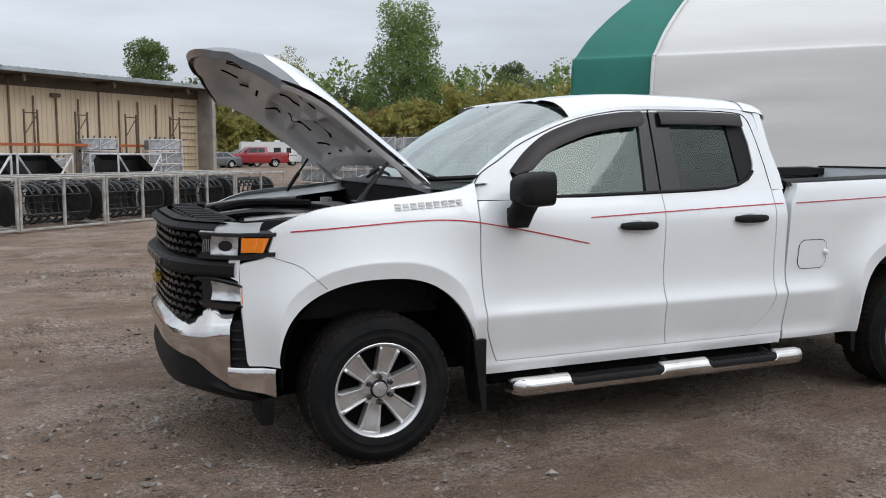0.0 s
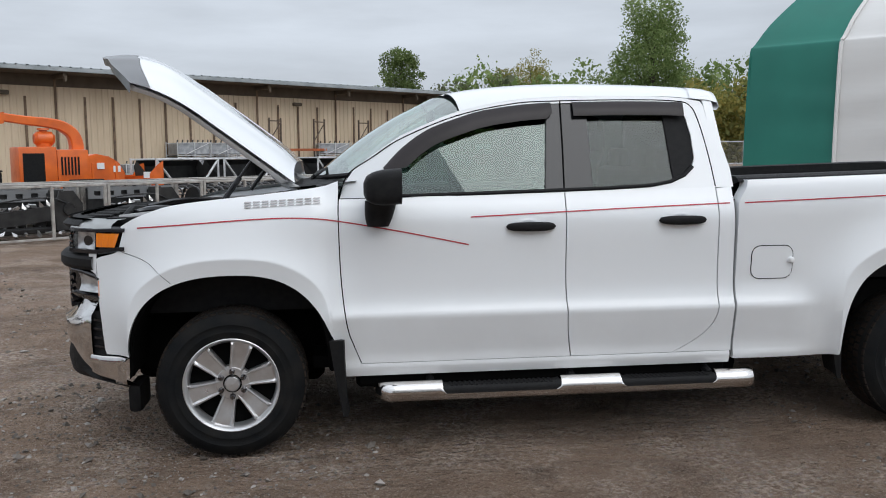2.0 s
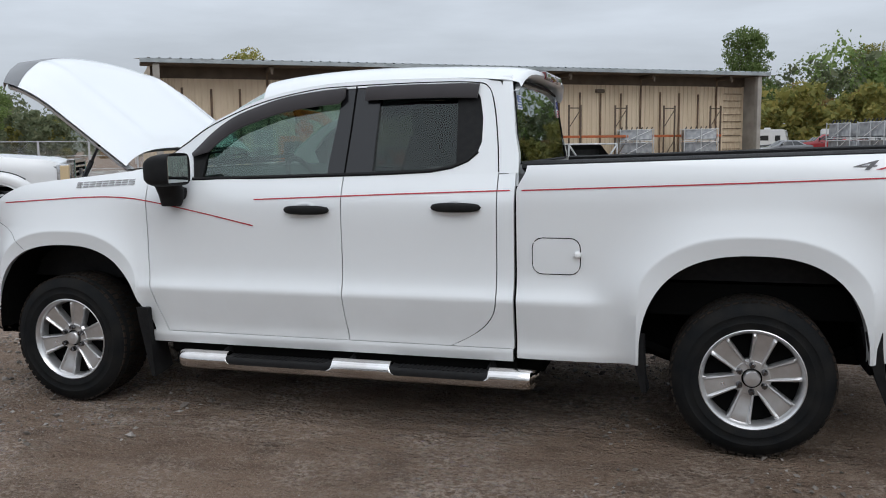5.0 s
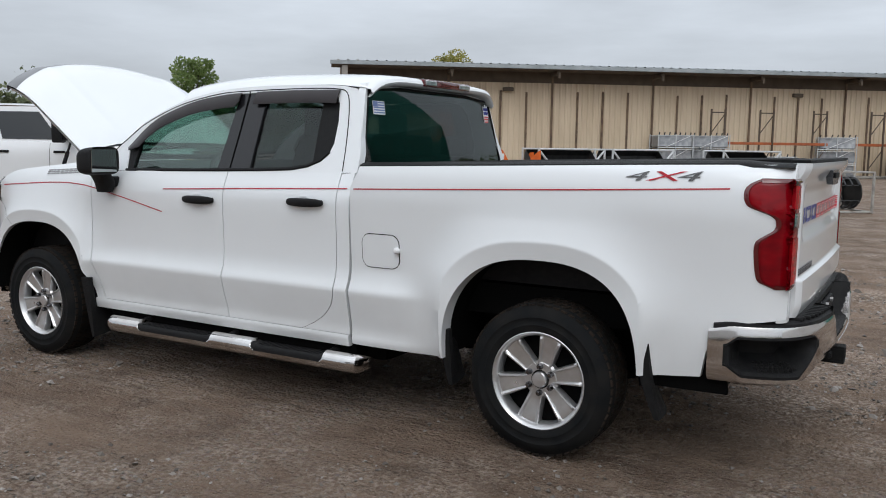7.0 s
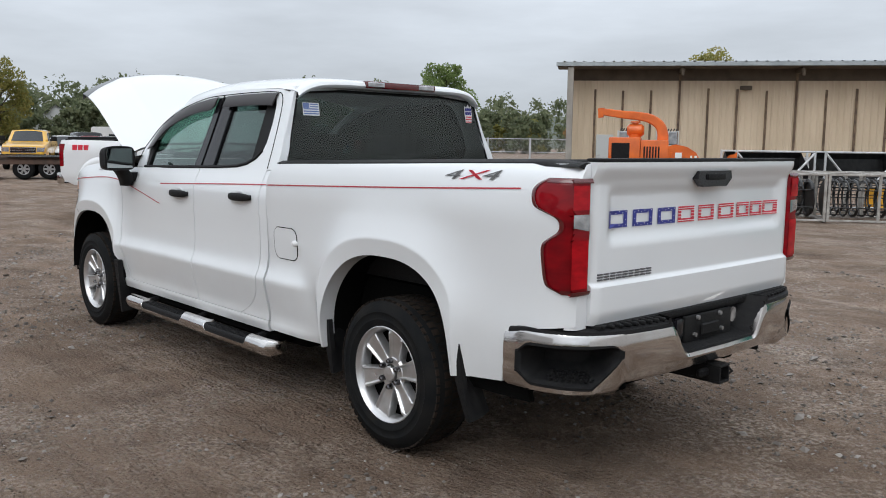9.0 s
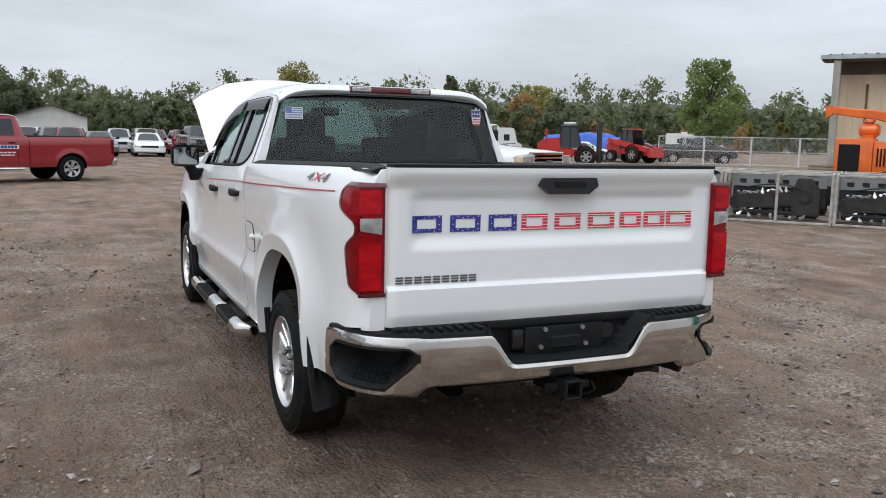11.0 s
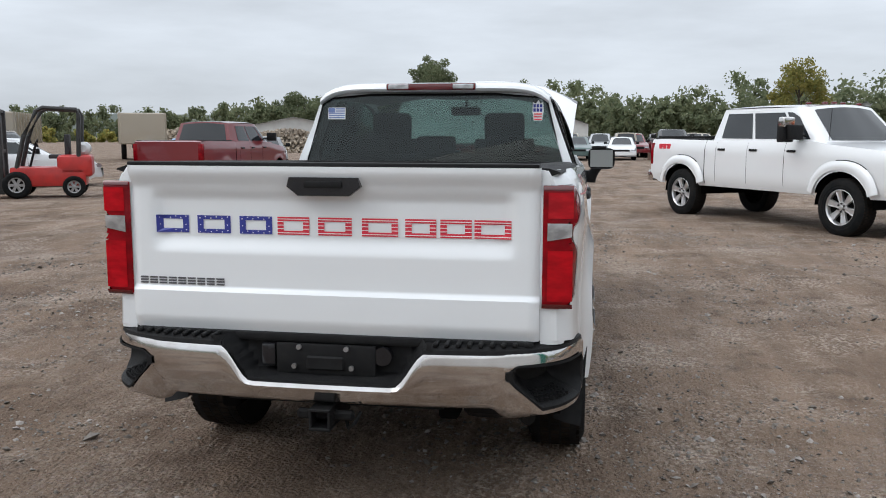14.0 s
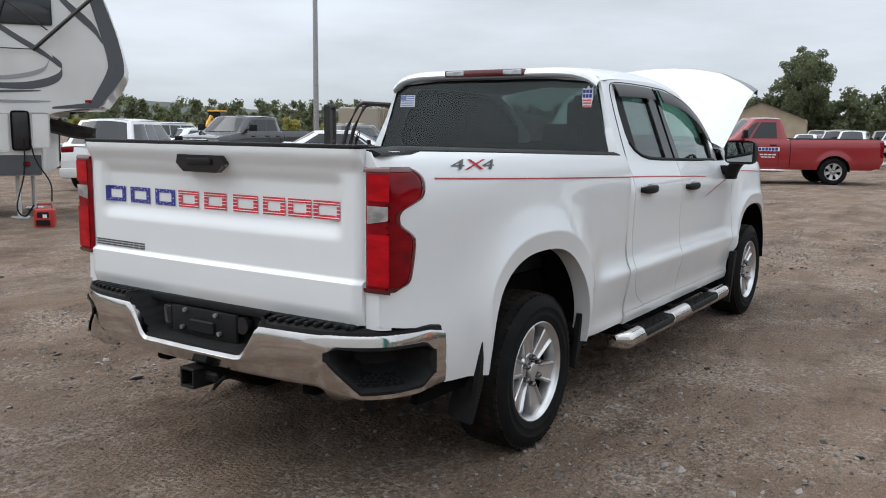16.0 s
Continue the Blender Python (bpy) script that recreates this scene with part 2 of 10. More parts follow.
def plate(bm, outer, holes, fn, depth):
    """A sheet with holes, given in two coordinates; fn(a, b, d) places a point that lies d under the face."""
    ends = []
    for d in (0.0, depth):
        es = []
        for loop in [outer, *holes]:
            vs = [bm.verts.new((a, b, 0)) for a, b in loop]
            es += [bm.edges.new((vs[i], vs[(i + 1) % len(vs)])) for i in range(len(vs))]
        vv = list({v for e in es for v in e.verts})
        bmesh.ops.triangle_fill(bm, edges=es, use_beauty=True)
        ends.append((vv, d, es))
    a, b = ends[0][2], ends[1][2]
    for e, f in zip(a, b):
        bm.faces.new((e.verts[0], e.verts[1], f.verts[1], f.verts[0]))
    for vs, d, _ in ends:
        for v in vs:
            v.co = Vector(fn(v.co.x, v.co.y, d))
    return bm


def lerp(a, b, t):
    return a + (b - a) * t


def curve(pts, n=6):
    """A smooth line (Catmull-Rom) through points of any dimension."""
    P = [np.array(p, float) for p in pts]
    P = [2 * P[0] - P[1]] + P + [2 * P[-1] - P[-2]]
    out = []
    for i in range(1, len(P) - 2):
        for k in range(n):
            t = k / n
            out.append(0.5 * (2 * P[i] + (P[i + 1] - P[i - 1]) * t + (2 * P[i - 1] - 5 * P[i] + 4 * P[i + 1] - P[i + 2]) * t * t + (3 * P[i] - P[i - 1] - 3 * P[i + 1] + P[i + 2]) * t ** 3))
    out.append(P[-2])
    return [tuple(float(c) for c in p) for p in out]


def table(xs, ys):
    """A smooth function through a few points."""
    c = curve(list(zip(xs, ys)), 8)
    cx, cy = [p[0] for p in c], [p[1] for p in c]
    return lambda x: float(np.interp(x, cx, cy))


def smooth01(t):
    t = min(1.0, max(0.0, t))
    return t * t * (3 - 2 * t)

# ---- ground: one sheet of damp dirt and gravel to the horizon ----
def dirt_material():
    m = bsdf("damp_dirt_gravel", (0.12, 0.095, 0.078), 0.85)
    n, l, b = nodes_of(m)
    tc = n.new("ShaderNodeTexCoord")

    def noise_at(scale, detail=6, rough=0.55, stretch=None):
        t = n.new("ShaderNodeTexNoise")
        t.inputs["Scale"].default_value, t.inputs["Detail"].default_value, t.inputs["Roughness"].default_value = scale, detail, rough
        if stretch:
            mp = n.new("ShaderNodeMapping")
            mp.inputs["Scale"].default_value = stretch
            mp.inputs["Rotation"].default_value = (0, 0, radians(35))
            l.new(tc.outputs["Object"], mp.inputs[0])
            l.new(mp.outputs[0], t.inputs["Vector"])
        else:
            l.new(tc.outputs["Object"], t.inputs["Vector"])
        return t.outputs[0]

    def ranged(src, lo, hi, a=0.0, c=1.0):
        r = n.new("ShaderNodeMapRange")
        r.inputs["From Min"].default_value, r.inputs["From Max"].default_value = lo, hi
        r.inputs["To Min"].default_value, r.inputs["To Max"].default_value = a, c
        l.new(src, r.inputs[0])
        return r.outputs[0]

    def mixed(fac, a, c):
        x = n.new("ShaderNodeMix")
        x.data_type = "RGBA"
        l.new(fac, x.inputs["Factor"])
        for i, v in ((6, a), (7, c)):
            if isinstance(v, tuple):
                x.inputs[i].default_value = (*v, 1)
            else:
                l.new(v, x.inputs[i])
        return x.outputs[2]

    ruts = ranged(noise_at(0.8, 6, 0.6, (0.35, 2.2, 1)), 0.38, 0.66)
    mud = mixed(ruts, (0.122, 0.088, 0.067), (0.228, 0.170, 0.131))
    stones = n.new("ShaderNodeTexVoronoi")
    stones.inputs["Scale"].default_value, stones.inputs["Randomness"].default_value = 42, 1.0
    l.new(tc.outputs["Object"], stones.inputs["Vector"])
    grey = n.new("ShaderNodeHueSaturation")
    grey.inputs["Saturation"].default_value = 0.22
    grey.inputs["Value"].default_value = 0.34
    l.new(stones.outputs["Color"], grey.inputs["Color"])
    gravel_col = mixed(ranged(noise_at(60, 3), 0.3, 0.6, 0.25, 0.95), grey.outputs[0], (0.185, 0.138, 0.106))
    gr_mask = n.new("ShaderNodeMath")
    gr_mask.operation = "MULTIPLY"
    l.new(ranged(noise_at(0.55, 8, 0.7), 0.47, 0.62), gr_mask.inputs[0])
    l.new(ranged(noise_at(18, 5, 0.6), 0.44, 0.56), gr_mask.inputs[1])
    col = mixed(gr_mask.outputs[0], mud, gravel_col)
    clumps = n.new("ShaderNodeMath")
    clumps.operation = "MULTIPLY"
    l.new(ranged(noise_at(1.1, 8, 0.7), 0.46, 0.60), clumps.inputs[0])
    l.new(ranged(noise_at(34, 4, 0.6), 0.47, 0.58, 0.0, 0.85), clumps.inputs[1])
    col = mixed(clumps.outputs[0], col, (0.38, 0.32, 0.27))
    col = mixed(ranged(noise_at(2.6, 6, 0.6), 0.55, 0.72, 0.0, 0.65), col, (0.050, 0.035, 0.026))
    col = mixed(ranged(noise_at(90, 2, 0.5), 0.58, 0.70, 0.0, 0.65), col, (0.33, 0.285, 0.25))
    # grit: dark pits and pale chips a few millimetres across
    col = mixed(ranged(noise_at(150, 3, 0.6), 0.36, 0.46, 0.42, 0.0), col, (0.050, 0.037, 0.029))
    col = mixed(ranged(noise_at(210, 2, 0.5), 0.62, 0.70, 0.0, 0.75), col, (0.42, 0.38, 0.34))
    # browner trodden earth and the truck's shade, painted together as an uneven patch
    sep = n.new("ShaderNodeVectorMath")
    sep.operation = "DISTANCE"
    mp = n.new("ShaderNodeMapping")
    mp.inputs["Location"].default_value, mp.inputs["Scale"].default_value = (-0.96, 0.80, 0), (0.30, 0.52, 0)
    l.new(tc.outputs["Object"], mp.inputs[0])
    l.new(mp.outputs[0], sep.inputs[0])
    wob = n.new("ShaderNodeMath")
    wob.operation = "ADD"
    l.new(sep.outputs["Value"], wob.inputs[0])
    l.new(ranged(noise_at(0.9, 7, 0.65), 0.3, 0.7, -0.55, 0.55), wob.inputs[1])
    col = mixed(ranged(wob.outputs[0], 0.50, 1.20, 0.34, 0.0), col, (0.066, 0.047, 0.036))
    earth = n.new("ShaderNodeHueSaturation")
    earth.inputs["Saturation"].default_value, earth.inputs["Value"].default_value = 1.14, 1.22
    l.new(col, earth.inputs["Color"])
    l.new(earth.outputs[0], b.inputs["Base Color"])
    wet = ranged(noise_at(0.35, 5, 0.6), 0.36, 0.55, 0.72, 1.0)
    l.new(wet, b.inputs["Roughness"])
    b.inputs["Specular IOR Level"].default_value = 0.16
    h1 = n.new("ShaderNodeMath")
    h1.operation = "ADD"
    l.new(noise_at(16, 10, 0.72), h1.inputs[0])
    l.new(ranged(stones.outputs["Distance"], 0.0, 0.6, 0.45, 0.0), h1.inputs[1])
    bp = n.new("ShaderNodeBump")
    bp.inputs["Strength"].default_value, bp.inputs["Distance"].default_value = 1.0, 0.032
    l.new(h1.outputs[0], bp.inputs["Height"])
    # long scrapes and clods left by wheels, a hand's width apart
    scrape = n.new("ShaderNodeBump")
    scrape.inputs["Strength"].default_value, scrape.inputs["Distance"].default_value = 0.85, 0.11
    l.new(noise_at(3.2, 5, 0.62, (0.5, 1.9, 1)), scrape.inputs["Height"])
    l.new(scrape.outputs[0], bp.inputs["Normal"])
    l.new(bp.outputs[0], b.inputs["Normal"])
    return m


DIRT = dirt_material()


def ground_z(x, y):
    d = math.hypot(x - 2, y)
    k = smooth01((d - 2.5) / 3.0)
    z = 0.030 * k * (noise.noise((x * 0.9, y * 0.9, 0.3)) + 0.6 * noise.noise((x * 2.3 + y, y * 2.1, 4.1)))
    z += 0.012 * noise.noise((x * 5.1, y * 5.3, 7.0)) + (0.012 * k + 0.003) * abs(noise.noise((x * 3.1 + 2 * y, y * 7.5, 2.0))) + 0.006 * noise.noise((x * 11.0, y * 11.0, 5.0))
    c = (x + 3.5 * math.sin(y * 0.12)) * 0.62 + y * 0.78
    for off in (7.5, 9.3, 14.0, 15.8, -9.0, -10.8):
        z -= 0.035 * k * math.exp(-((c - off) / 0.22) ** 2) - 0.018 * k * math.exp(-((c - off - 0.42) / 0.16) ** 2)
    z *= smooth01((140 - d) / 60)
    return z - 0.006


def ground_line(near, far, step, grow):
    v, s, out = 0.0, step, []
    while v < far:
        out.append(v)
        if v > near:
            s *= grow
        v += s
    out.append(far)
    return [-a for a in reversed(out[1:])] + out


gx = [2 + v for v in ground_line(7.5, 900, 0.105, 1.08)]
gy = [0 + v for v in ground_line(7, 900, 0.105, 1.08)]
gverts = [(x, y, ground_z(x, y)) for x in gx for y in gy]
ny = len(gy)
gfaces = [(i * ny + j, (i + 1) * ny + j, (i + 1) * ny + j + 1, i * ny + j + 1) for i in range(len(gx) - 1) for j in range(ny - 1)]
gme = bpy.data.meshes.new("ground")
gme.from_pydata(gverts, [], gfaces)
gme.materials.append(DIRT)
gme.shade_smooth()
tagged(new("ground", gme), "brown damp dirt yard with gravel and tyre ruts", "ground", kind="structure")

# ---- the long tan metal shed ----
WALL_TAN = varied("tan_ribbed_metal", (0.66, 0.535, 0.385), (0.57, 0.455, 0.32), 0.9, 0.55, stretch=(1, 1, 0.25))
WALL_STAIN = varied("rusty_brown_strip", (0.095, 0.062, 0.042), (0.20, 0.135, 0.085), 3, 0.8)
ROOF_METAL = varied("grey_galvanised_roof", (0.42, 0.45, 0.46), (0.30, 0.33, 0.34), 1.5, 0.4, metal=0.4)
SOFFIT = varied("brown_soffit", (0.115, 0.088, 0.062), (0.085, 0.065, 0.048), 2, 0.8)
CONCRETE = varied("pale_concrete", (0.36, 0.335, 0.30), (0.25, 0.23, 0.205), 1.2, 0.85, bump=0.3, bump_scale=40)
b0, b1 = Vector((-20.0, 29.6)), Vector((8.05, 50.6))
BLEN = (b1 - b0).length
BANG = math.degrees(math.atan2(b1.y - b0.y, b1.x - b0.x))
SHED = pose(b0.x, b0.y, 0, 0, 0, BANG)
shed = thing("metal_shed", SHED, "long tan ribbed metal shed with grey overhanging roof", "building")
WD, EH = 1.5, 5.5   # the overhang and the eaves' height; local x along the eaves, y away from the yard
bm = bmesh.new()
n = int(BLEN / 0.30)
prof = []
for k in range(n):
    x = k * BLEN / n
    w = BLEN / n
    prof += [(x, 0.0), (x + w * 0.55, 0.0), (x + w * 0.66, -0.035), (x + w * 0.89, -0.035)]
prof.append((BLEN, 0.0))
lo = [bm.verts.new((x, WD + y, -0.1)) for x, y in prof]
hi = [bm.verts.new((x, WD + y, EH - 0.25)) for x, y in prof]
for i in range(len(prof) - 1):
    bm.faces.new((lo[i], lo[i + 1], hi[i + 1], hi[i]))
box(bm, 0, BLEN, WD + 0.01, WD + 0.15, -0.1, EH - 0.2)
for x in (0.0, BLEN - 0.15):
    box(bm, x, x + 0.15, WD + 0.15, WD + 14, -0.1, EH)
part("wall", bm, WALL_TAN, shed, "tan ribbed metal wall", smooth=0)
bm = bmesh.new()
n = int(BLEN / 0.45)
pr = []
for k in range(n):
    x = -0.5 + k * (BLEN + 1.0) / n
    w = (BLEN + 1.0) / n
    pr += [(x, 0.0), (x + w * 0.7, 0.0), (x + w * 0.78, 0.045), (x + w * 0.92, 0.045)]
pr.append((BLEN + 0.5, 0.0))
a = [bm.verts.new((x, -0.12, EH + 0.02 + z)) for x, z in pr]
b = [bm.verts.new((x, 9.0, EH + 0.85 + z)) for x, z in pr]
for i in range(len(pr) - 1):
    bm.faces.new((a[i], a[i + 1], b[i + 1], b[i]))
box(bm, -0.5, BLEN + 0.5, -0.12, -0.02, EH - 0.16, EH + 0.015)
part("roof", bm, ROOF_METAL, shed, "grey ribbed metal roof edge", smooth=0)
bm = bmesh.new()
box(bm, -0.45, BLEN + 0.45, -0.02, WD + 0.02, EH - 0.20, EH - 0.05)
box(bm, 0, BLEN, WD - 0.06, WD - 0.035, EH - 0.75, EH - 0.2)
part("soffit", bm, SOFFIT, shed, "dark brown soffit")
for k in range(25):
    x = 1.4 + k * 1.365
    if x > BLEN - 1:
        continue
    tall = k % 4 == 3
    bm = bmesh.new()
    box(bm, x - 0.055, x + 0.055, WD - 0.09, WD - 0.04, 0.1, EH - 0.3 if tall else 4.32 + 0.06 * math.sin(k * 5.1), 0.01, 1)
    part("wall_post" if tall else "wall_strip", bm, WALL_STAIN, shed, "rust-brown wall post" if tall else "rust-brown wall strip")
    if tall:
        bm = bmesh.new()
        box(bm, x - 0.10, x + 0.10, 0.15, WD - 0.1, EH - 0.42, EH - 0.22, 0.02, 1)
        box(bm, x - 0.06, x + 0.06, 0.05, 0.22, EH - 0.60, EH - 0.35, 0.02, 1)
        part("eaves_bracket", bm, SOFFIT, shed, "brown eaves bracket")
for x in (8.6, 24.5):
    bm = bmesh.new()
    box(bm, x - 0.28, x + 0.28, WD - 0.26, WD - 0.05, 4.30, 4.50, 0.03, 1)
    part("wall_lamp", bm, SOFFIT, shed, "brown wall lamp")
bm = bmesh.new()
box(bm, 1.52, 2.36, WD - 0.09, WD - 0.03, 0.05, 2.08, 0.01, 1)
dr = part("door", bm, bsdf("pale_grey_door", (0.52, 0.53, 0.52), 0.5), shed, "closed pale grey door")
bm = bmesh.new()
tube(bm, [(1.6, WD - 0.14, 1.05), (1.72, WD - 0.14, 1.05)], 0.02, 6)
part("door_handle", bm, STEEL, dr)
for x in (BLEN - 0.35, 0.05):
    bm = bmesh.new()
    box(bm, x, x + 0.30, 0.0, 0.30, 0.0, EH - 0.2, 0.02, 1)
    part("corner_post", bm, CONCRETE, shed, "pale corner post")
for k in range(12):
    bm = bmesh.new()
    box(bm, BLEN - 1.7, BLEN - 0.35, WD - 0.08, WD - 0.05, 0.1 + k * 0.42, 0.14 + k * 0.42)
    part("wall_rail", bm, WALL_STAIN, shed)
bm = bmesh.new()
box(bm, BLEN - 0.14, BLEN - 0.04, 0.30, WD + 0.02, 0.0, EH - 0.2)
part("end_fin", bm, CONCRETE, shed, "grey return wall at the shed end", smooth=0)
bm = bmesh.new()
box(bm, -1.0, BLEN + 1, 0.2, WD - 0.04, 0.0, 0.12, 0.02, 1)
tagged(part("shed_apron", bm, CONCRETE, None, "pale concrete strip along the shed"), kind="structure", category="pavement").matrix_world = SHED

# ---- green and white fabric tent hall ----
CANVAS = varied("white_canvas", (0.76, 0.755, 0.74), (0.68, 0.675, 0.66), 0.5, 0.7, bump=0.5, bump_scale=1.6, stretch=(0.4, 1, 3))
CANVAS_GREEN = varied("green_canvas", (0.012, 0.15, 0.115), (0.02, 0.19, 0.145), 0.7, 0.55, bump=0.3, bump_scale=2)
TENT = pose(8.8, 11.15, 0, 0, 0, -52.4)
tent = thing("fabric_tent", TENT, "large white fabric hall with green end band", "tent")
tent_prof = curve([(0.0, -0.05), (0.0, 1.5), (0.02, 2.6), (0.05, 3.45), (0.12, 3.62), (0.40, 4.12), (1.0, 4.85), (2.0, 5.75), (4.0, 6.9), (6.5, 7.5), (9.0, 6.9), (11.0, 5.6), (12.5, 3.8), (12.9, 1.5), (13.0, -0.05)], 5)
NP = len(tent_prof) - 1
for name, x0, x1, mat, lab in (("end_band", 0.0, 1.78, CANVAS_GREEN, "green canvas end band"), ("canopy", 1.78, 24.0, CANVAS, "white canvas canopy")):
    bm = bmesh.new()

    def tent_pt(u, v):
        x = lerp(x0, x1, u)
        i = v * NP
        k = min(NP - 1, int(i))
        y, z = (lerp(tent_prof[k][j], tent_prof[k + 1][j], i - k) for j in (0, 1))
        hip = min(y, 13 - y, 4.0) * math.exp(-x / 2.6)
        pull = 0.035 * abs(math.sin(x * 0.65)) * smooth01(z / 2) + 0.02 * math.sin(z * 9 + 2 * math.sin(x)) * smooth01((3.4 - z) / 0.6) * smooth01((z - 0.4) / 0.5) * math.exp(-((x - 3.2) / 2.5) ** 2)
        return (x + hip, y + (pull if y < 6.5 else -pull), z)
    grid(bm, 10 if x1 < 3 else 90, NP, tent_pt)
    part(name, bm, mat, tent, lab, smooth=60)
bm = bmesh.new()
grid(bm, 20, 2, lambda u, v: (0.03 + lerp(0.0, 0.05, v), lerp(0.02, 12.9, u), lerp(-0.05, 3.4, v)))
part("end_wall", bm, CANVAS_GREEN, tent)
for x in (1.78, 7.0, 12.0, 17.0, 22.0):
    bm = bmesh.new()
    tube(bm, [(x + min(y, 13 - y, 4.0) * math.exp(-x / 2.6), 6.5 + (y - 6.5) * 1.0015, z + 0.005) for y, z in tent_prof], 0.035, 6)
    part("tent_rib", bm, CANVAS, tent)

# ---- the white pickup truck; its nose points along -x, front axle at x = 0 ----
truck = thing("pickup_truck", pose(0, 0.0206, 0, 0, 0, -0.454), "white four-door pickup truck with open hood and red pinstripes on dirt", "pickup truck")
WB, ARCH_Z = 3.744, 0.44
side_w = table([0.30, 0.385, 0.43, 0.452, 0.50, 0.58, 0.65, 0.685, 0.700, 0.715, 0.76, 0.82, 0.90, 1.00, 1.10, 1.18, 1.24, 1.28, 1.325, 1.36, 1.42, 1.50],
               [0.93, 0.955, 0.966, 0.962, 0.962, 0.977, 0.991, 0.998, 0.999, 0.993, 0.975, 0.965, 0.963, 0.966, 0.970, 0.967, 0.950, 0.932, 0.912, 0.899, 0.876, 0.846])
fender_w = table([0.30, 0.40, 0.46, 0.60, 0.72, 0.84, 0.95, 1.10, 1.18, 1.24, 1.30, 1.36, 1.42, 1.50],
                 [0.93, 0.950, 0.960, 0.968, 0.968, 0.962, 0.962, 0.968, 0.965, 0.948, 0.915, 0.872, 0.83, 0.79])
bed_w = table([0.30, 0.40, 0.46, 0.60, 0.72, 0.84, 0.95, 1.10, 1.20, 1.29, 1.345, 1.385, 1.41, 1.44],
              [0.915, 0.940, 0.955, 0.970, 0.972, 0.966, 0.967, 0.975, 0.980, 0.973, 0.960, 0.942, 0.918, 0.89])
# wheel arches: centre, half lengths to the front and back, height over ARCH_Z
ARCHES = {0.02: (0.50, 0.46, 0.485), WB: (0.515, 0.485, 0.512)}
SQ = 2.5    # how square the arches are


def body_y(x, z):
    """Half the body's width at a point of its side."""
    if x > 2.63:
        k = 1 - smooth01((x - 2.93) / 0.22)
        y = lerp(bed_w(z), side_w(z) - 0.006, k * (1 - smooth01((z - 0.80) / 0.16)))
    else:
        y = lerp(fender_w(z), side_w(z), smooth01((x - 0.42) / 0.16))
    for xc, (fr, bk, rz) in ARCHES.items():
        d = abs(x - xc) / (fr if x < xc else bk)
        r = (d ** SQ + (max(0.0, z - ARCH_Z) / rz) ** SQ) ** (1 / SQ)
        up = smooth01((z - 0.52) / 0.36)
        crease = 1.03 + 0.135 * up
        if r < crease:
            b = 0.050 - 0.011 * (crease - r) / 0.165
        else:
            b = 0.050 * max(0.0, 1 - (r - crease) / (0.14 + 0.34 * up)) ** 2
        y += b * smooth01((1.34 - z) / 0.25)
    if x < -0.1:
        y -= 0.20 * ((-0.1 - x) / 0.7) ** 2.2
    if 0.4 < x < 2.7:
        y -= 0.010 * smooth01((x - 0.4) / 0.1) * smooth01((2.7 - x) / 0.1)
    if x > 4.35:
        y -= 0.055 * ((x - 4.35) / 0.5) ** 2 + (0.035 * ((x - 4.72) / 0.10) ** 2 if x > 4.72 else 0.0)
    return y


def arch(x, xc, rz, base):
    fr, bk, _ = ARCHES[xc]
    d = abs(x - xc) / (fr if x < xc else bk)
    return max(base, ARCH_Z + rz * max(0.0, 1 - d ** SQ) ** (1 / SQ)) if d < 1 else base


def stations(x0, x1, step, centres=()):
    xs = list(np.arange(x0, x1, step)) + [x1]
    for c in centres:
        fr, bk, _ = ARCHES[c]
        ring = [c + (bk if math.cos(a) > 0 else fr) * math.copysign(abs(math.cos(a)) ** (2 / SQ), math.cos(a)) for a in np.linspace(0, math.pi, 56)]
        xs = [x for x in xs if not c - fr - 0.02 < x < c + bk + 0.02] + ring + [c - fr - 0.012, c + bk + 0.012]
    return sorted(x for x in set(round(x, 4) for x in xs) if x0 <= x <= x1)


def shell(bm, s, xs, lo, hi, left=None, right=None, nv=22, inset=0.03, depth=0.0, top=1, span=False):
    """A body panel: columns of the side surface from lo to hi, its rim folded inwards. s: -1 left, 1 right side."""
    x0, x1 = xs[0], xs[-1]
    cols = []
    for x in xs:
        a, b = lo(x), hi(x)
        u = (x - x0) / (x1 - x0)
        col = []
        for j in range(nv + 1):
            z = lerp(a, b, j / nv)
            xx = x
            if span:
                xx = lerp(left(z), x1, u)
            elif left and u < 0.5:
                xx = x + (left(z) - x0) * (1 - u / 0.5)
            if right and u > 0.5:
                xx = x + (right(z) - x1) * (u - 0.5) / 0.5
            col.append((xx, z))
        cols.append(col)
    rim = [[(c[0][0], c[0][1], 1)] + [(p[0], p[1], 0) for p in c] + [(c[-1][0], c[-1][1], 1)] * top for c in cols]
    rim = [[(p[0], p[1], 1) for p in rim[0]]] + rim + [[(p[0], p[1], 1) for p in rim[-1]]]
    vs = [[bm.verts.new((x, s * (body_y(x, z) - inset * f - depth), z)) for x, z, f in c] for c in rim]
    for a, b in zip(vs, vs[1:]):
        for j in range(len(a) - 1):
            bm.faces.new((a[j], b[j], b[j + 1], a[j + 1]))
    return bm


belt = table([0.5, 0.8, 1.2, 1.7, 2.17, 2.65], [1.285, 1.288, 1.295, 1.305, 1.315, 1.325])
door_front = table([0.40, 0.44, 0.54, 0.65, 0.88, 1.19, 1.33], [0.668, 0.652, 0.612, 0.578, 0.552, 0.543, 0.548])
seam_mid = table([0.40, 0.50, 0.62, 0.83, 1.10, 1.34], [1.748, 1.733, 1.718, 1.710, 1.709, 1.711])


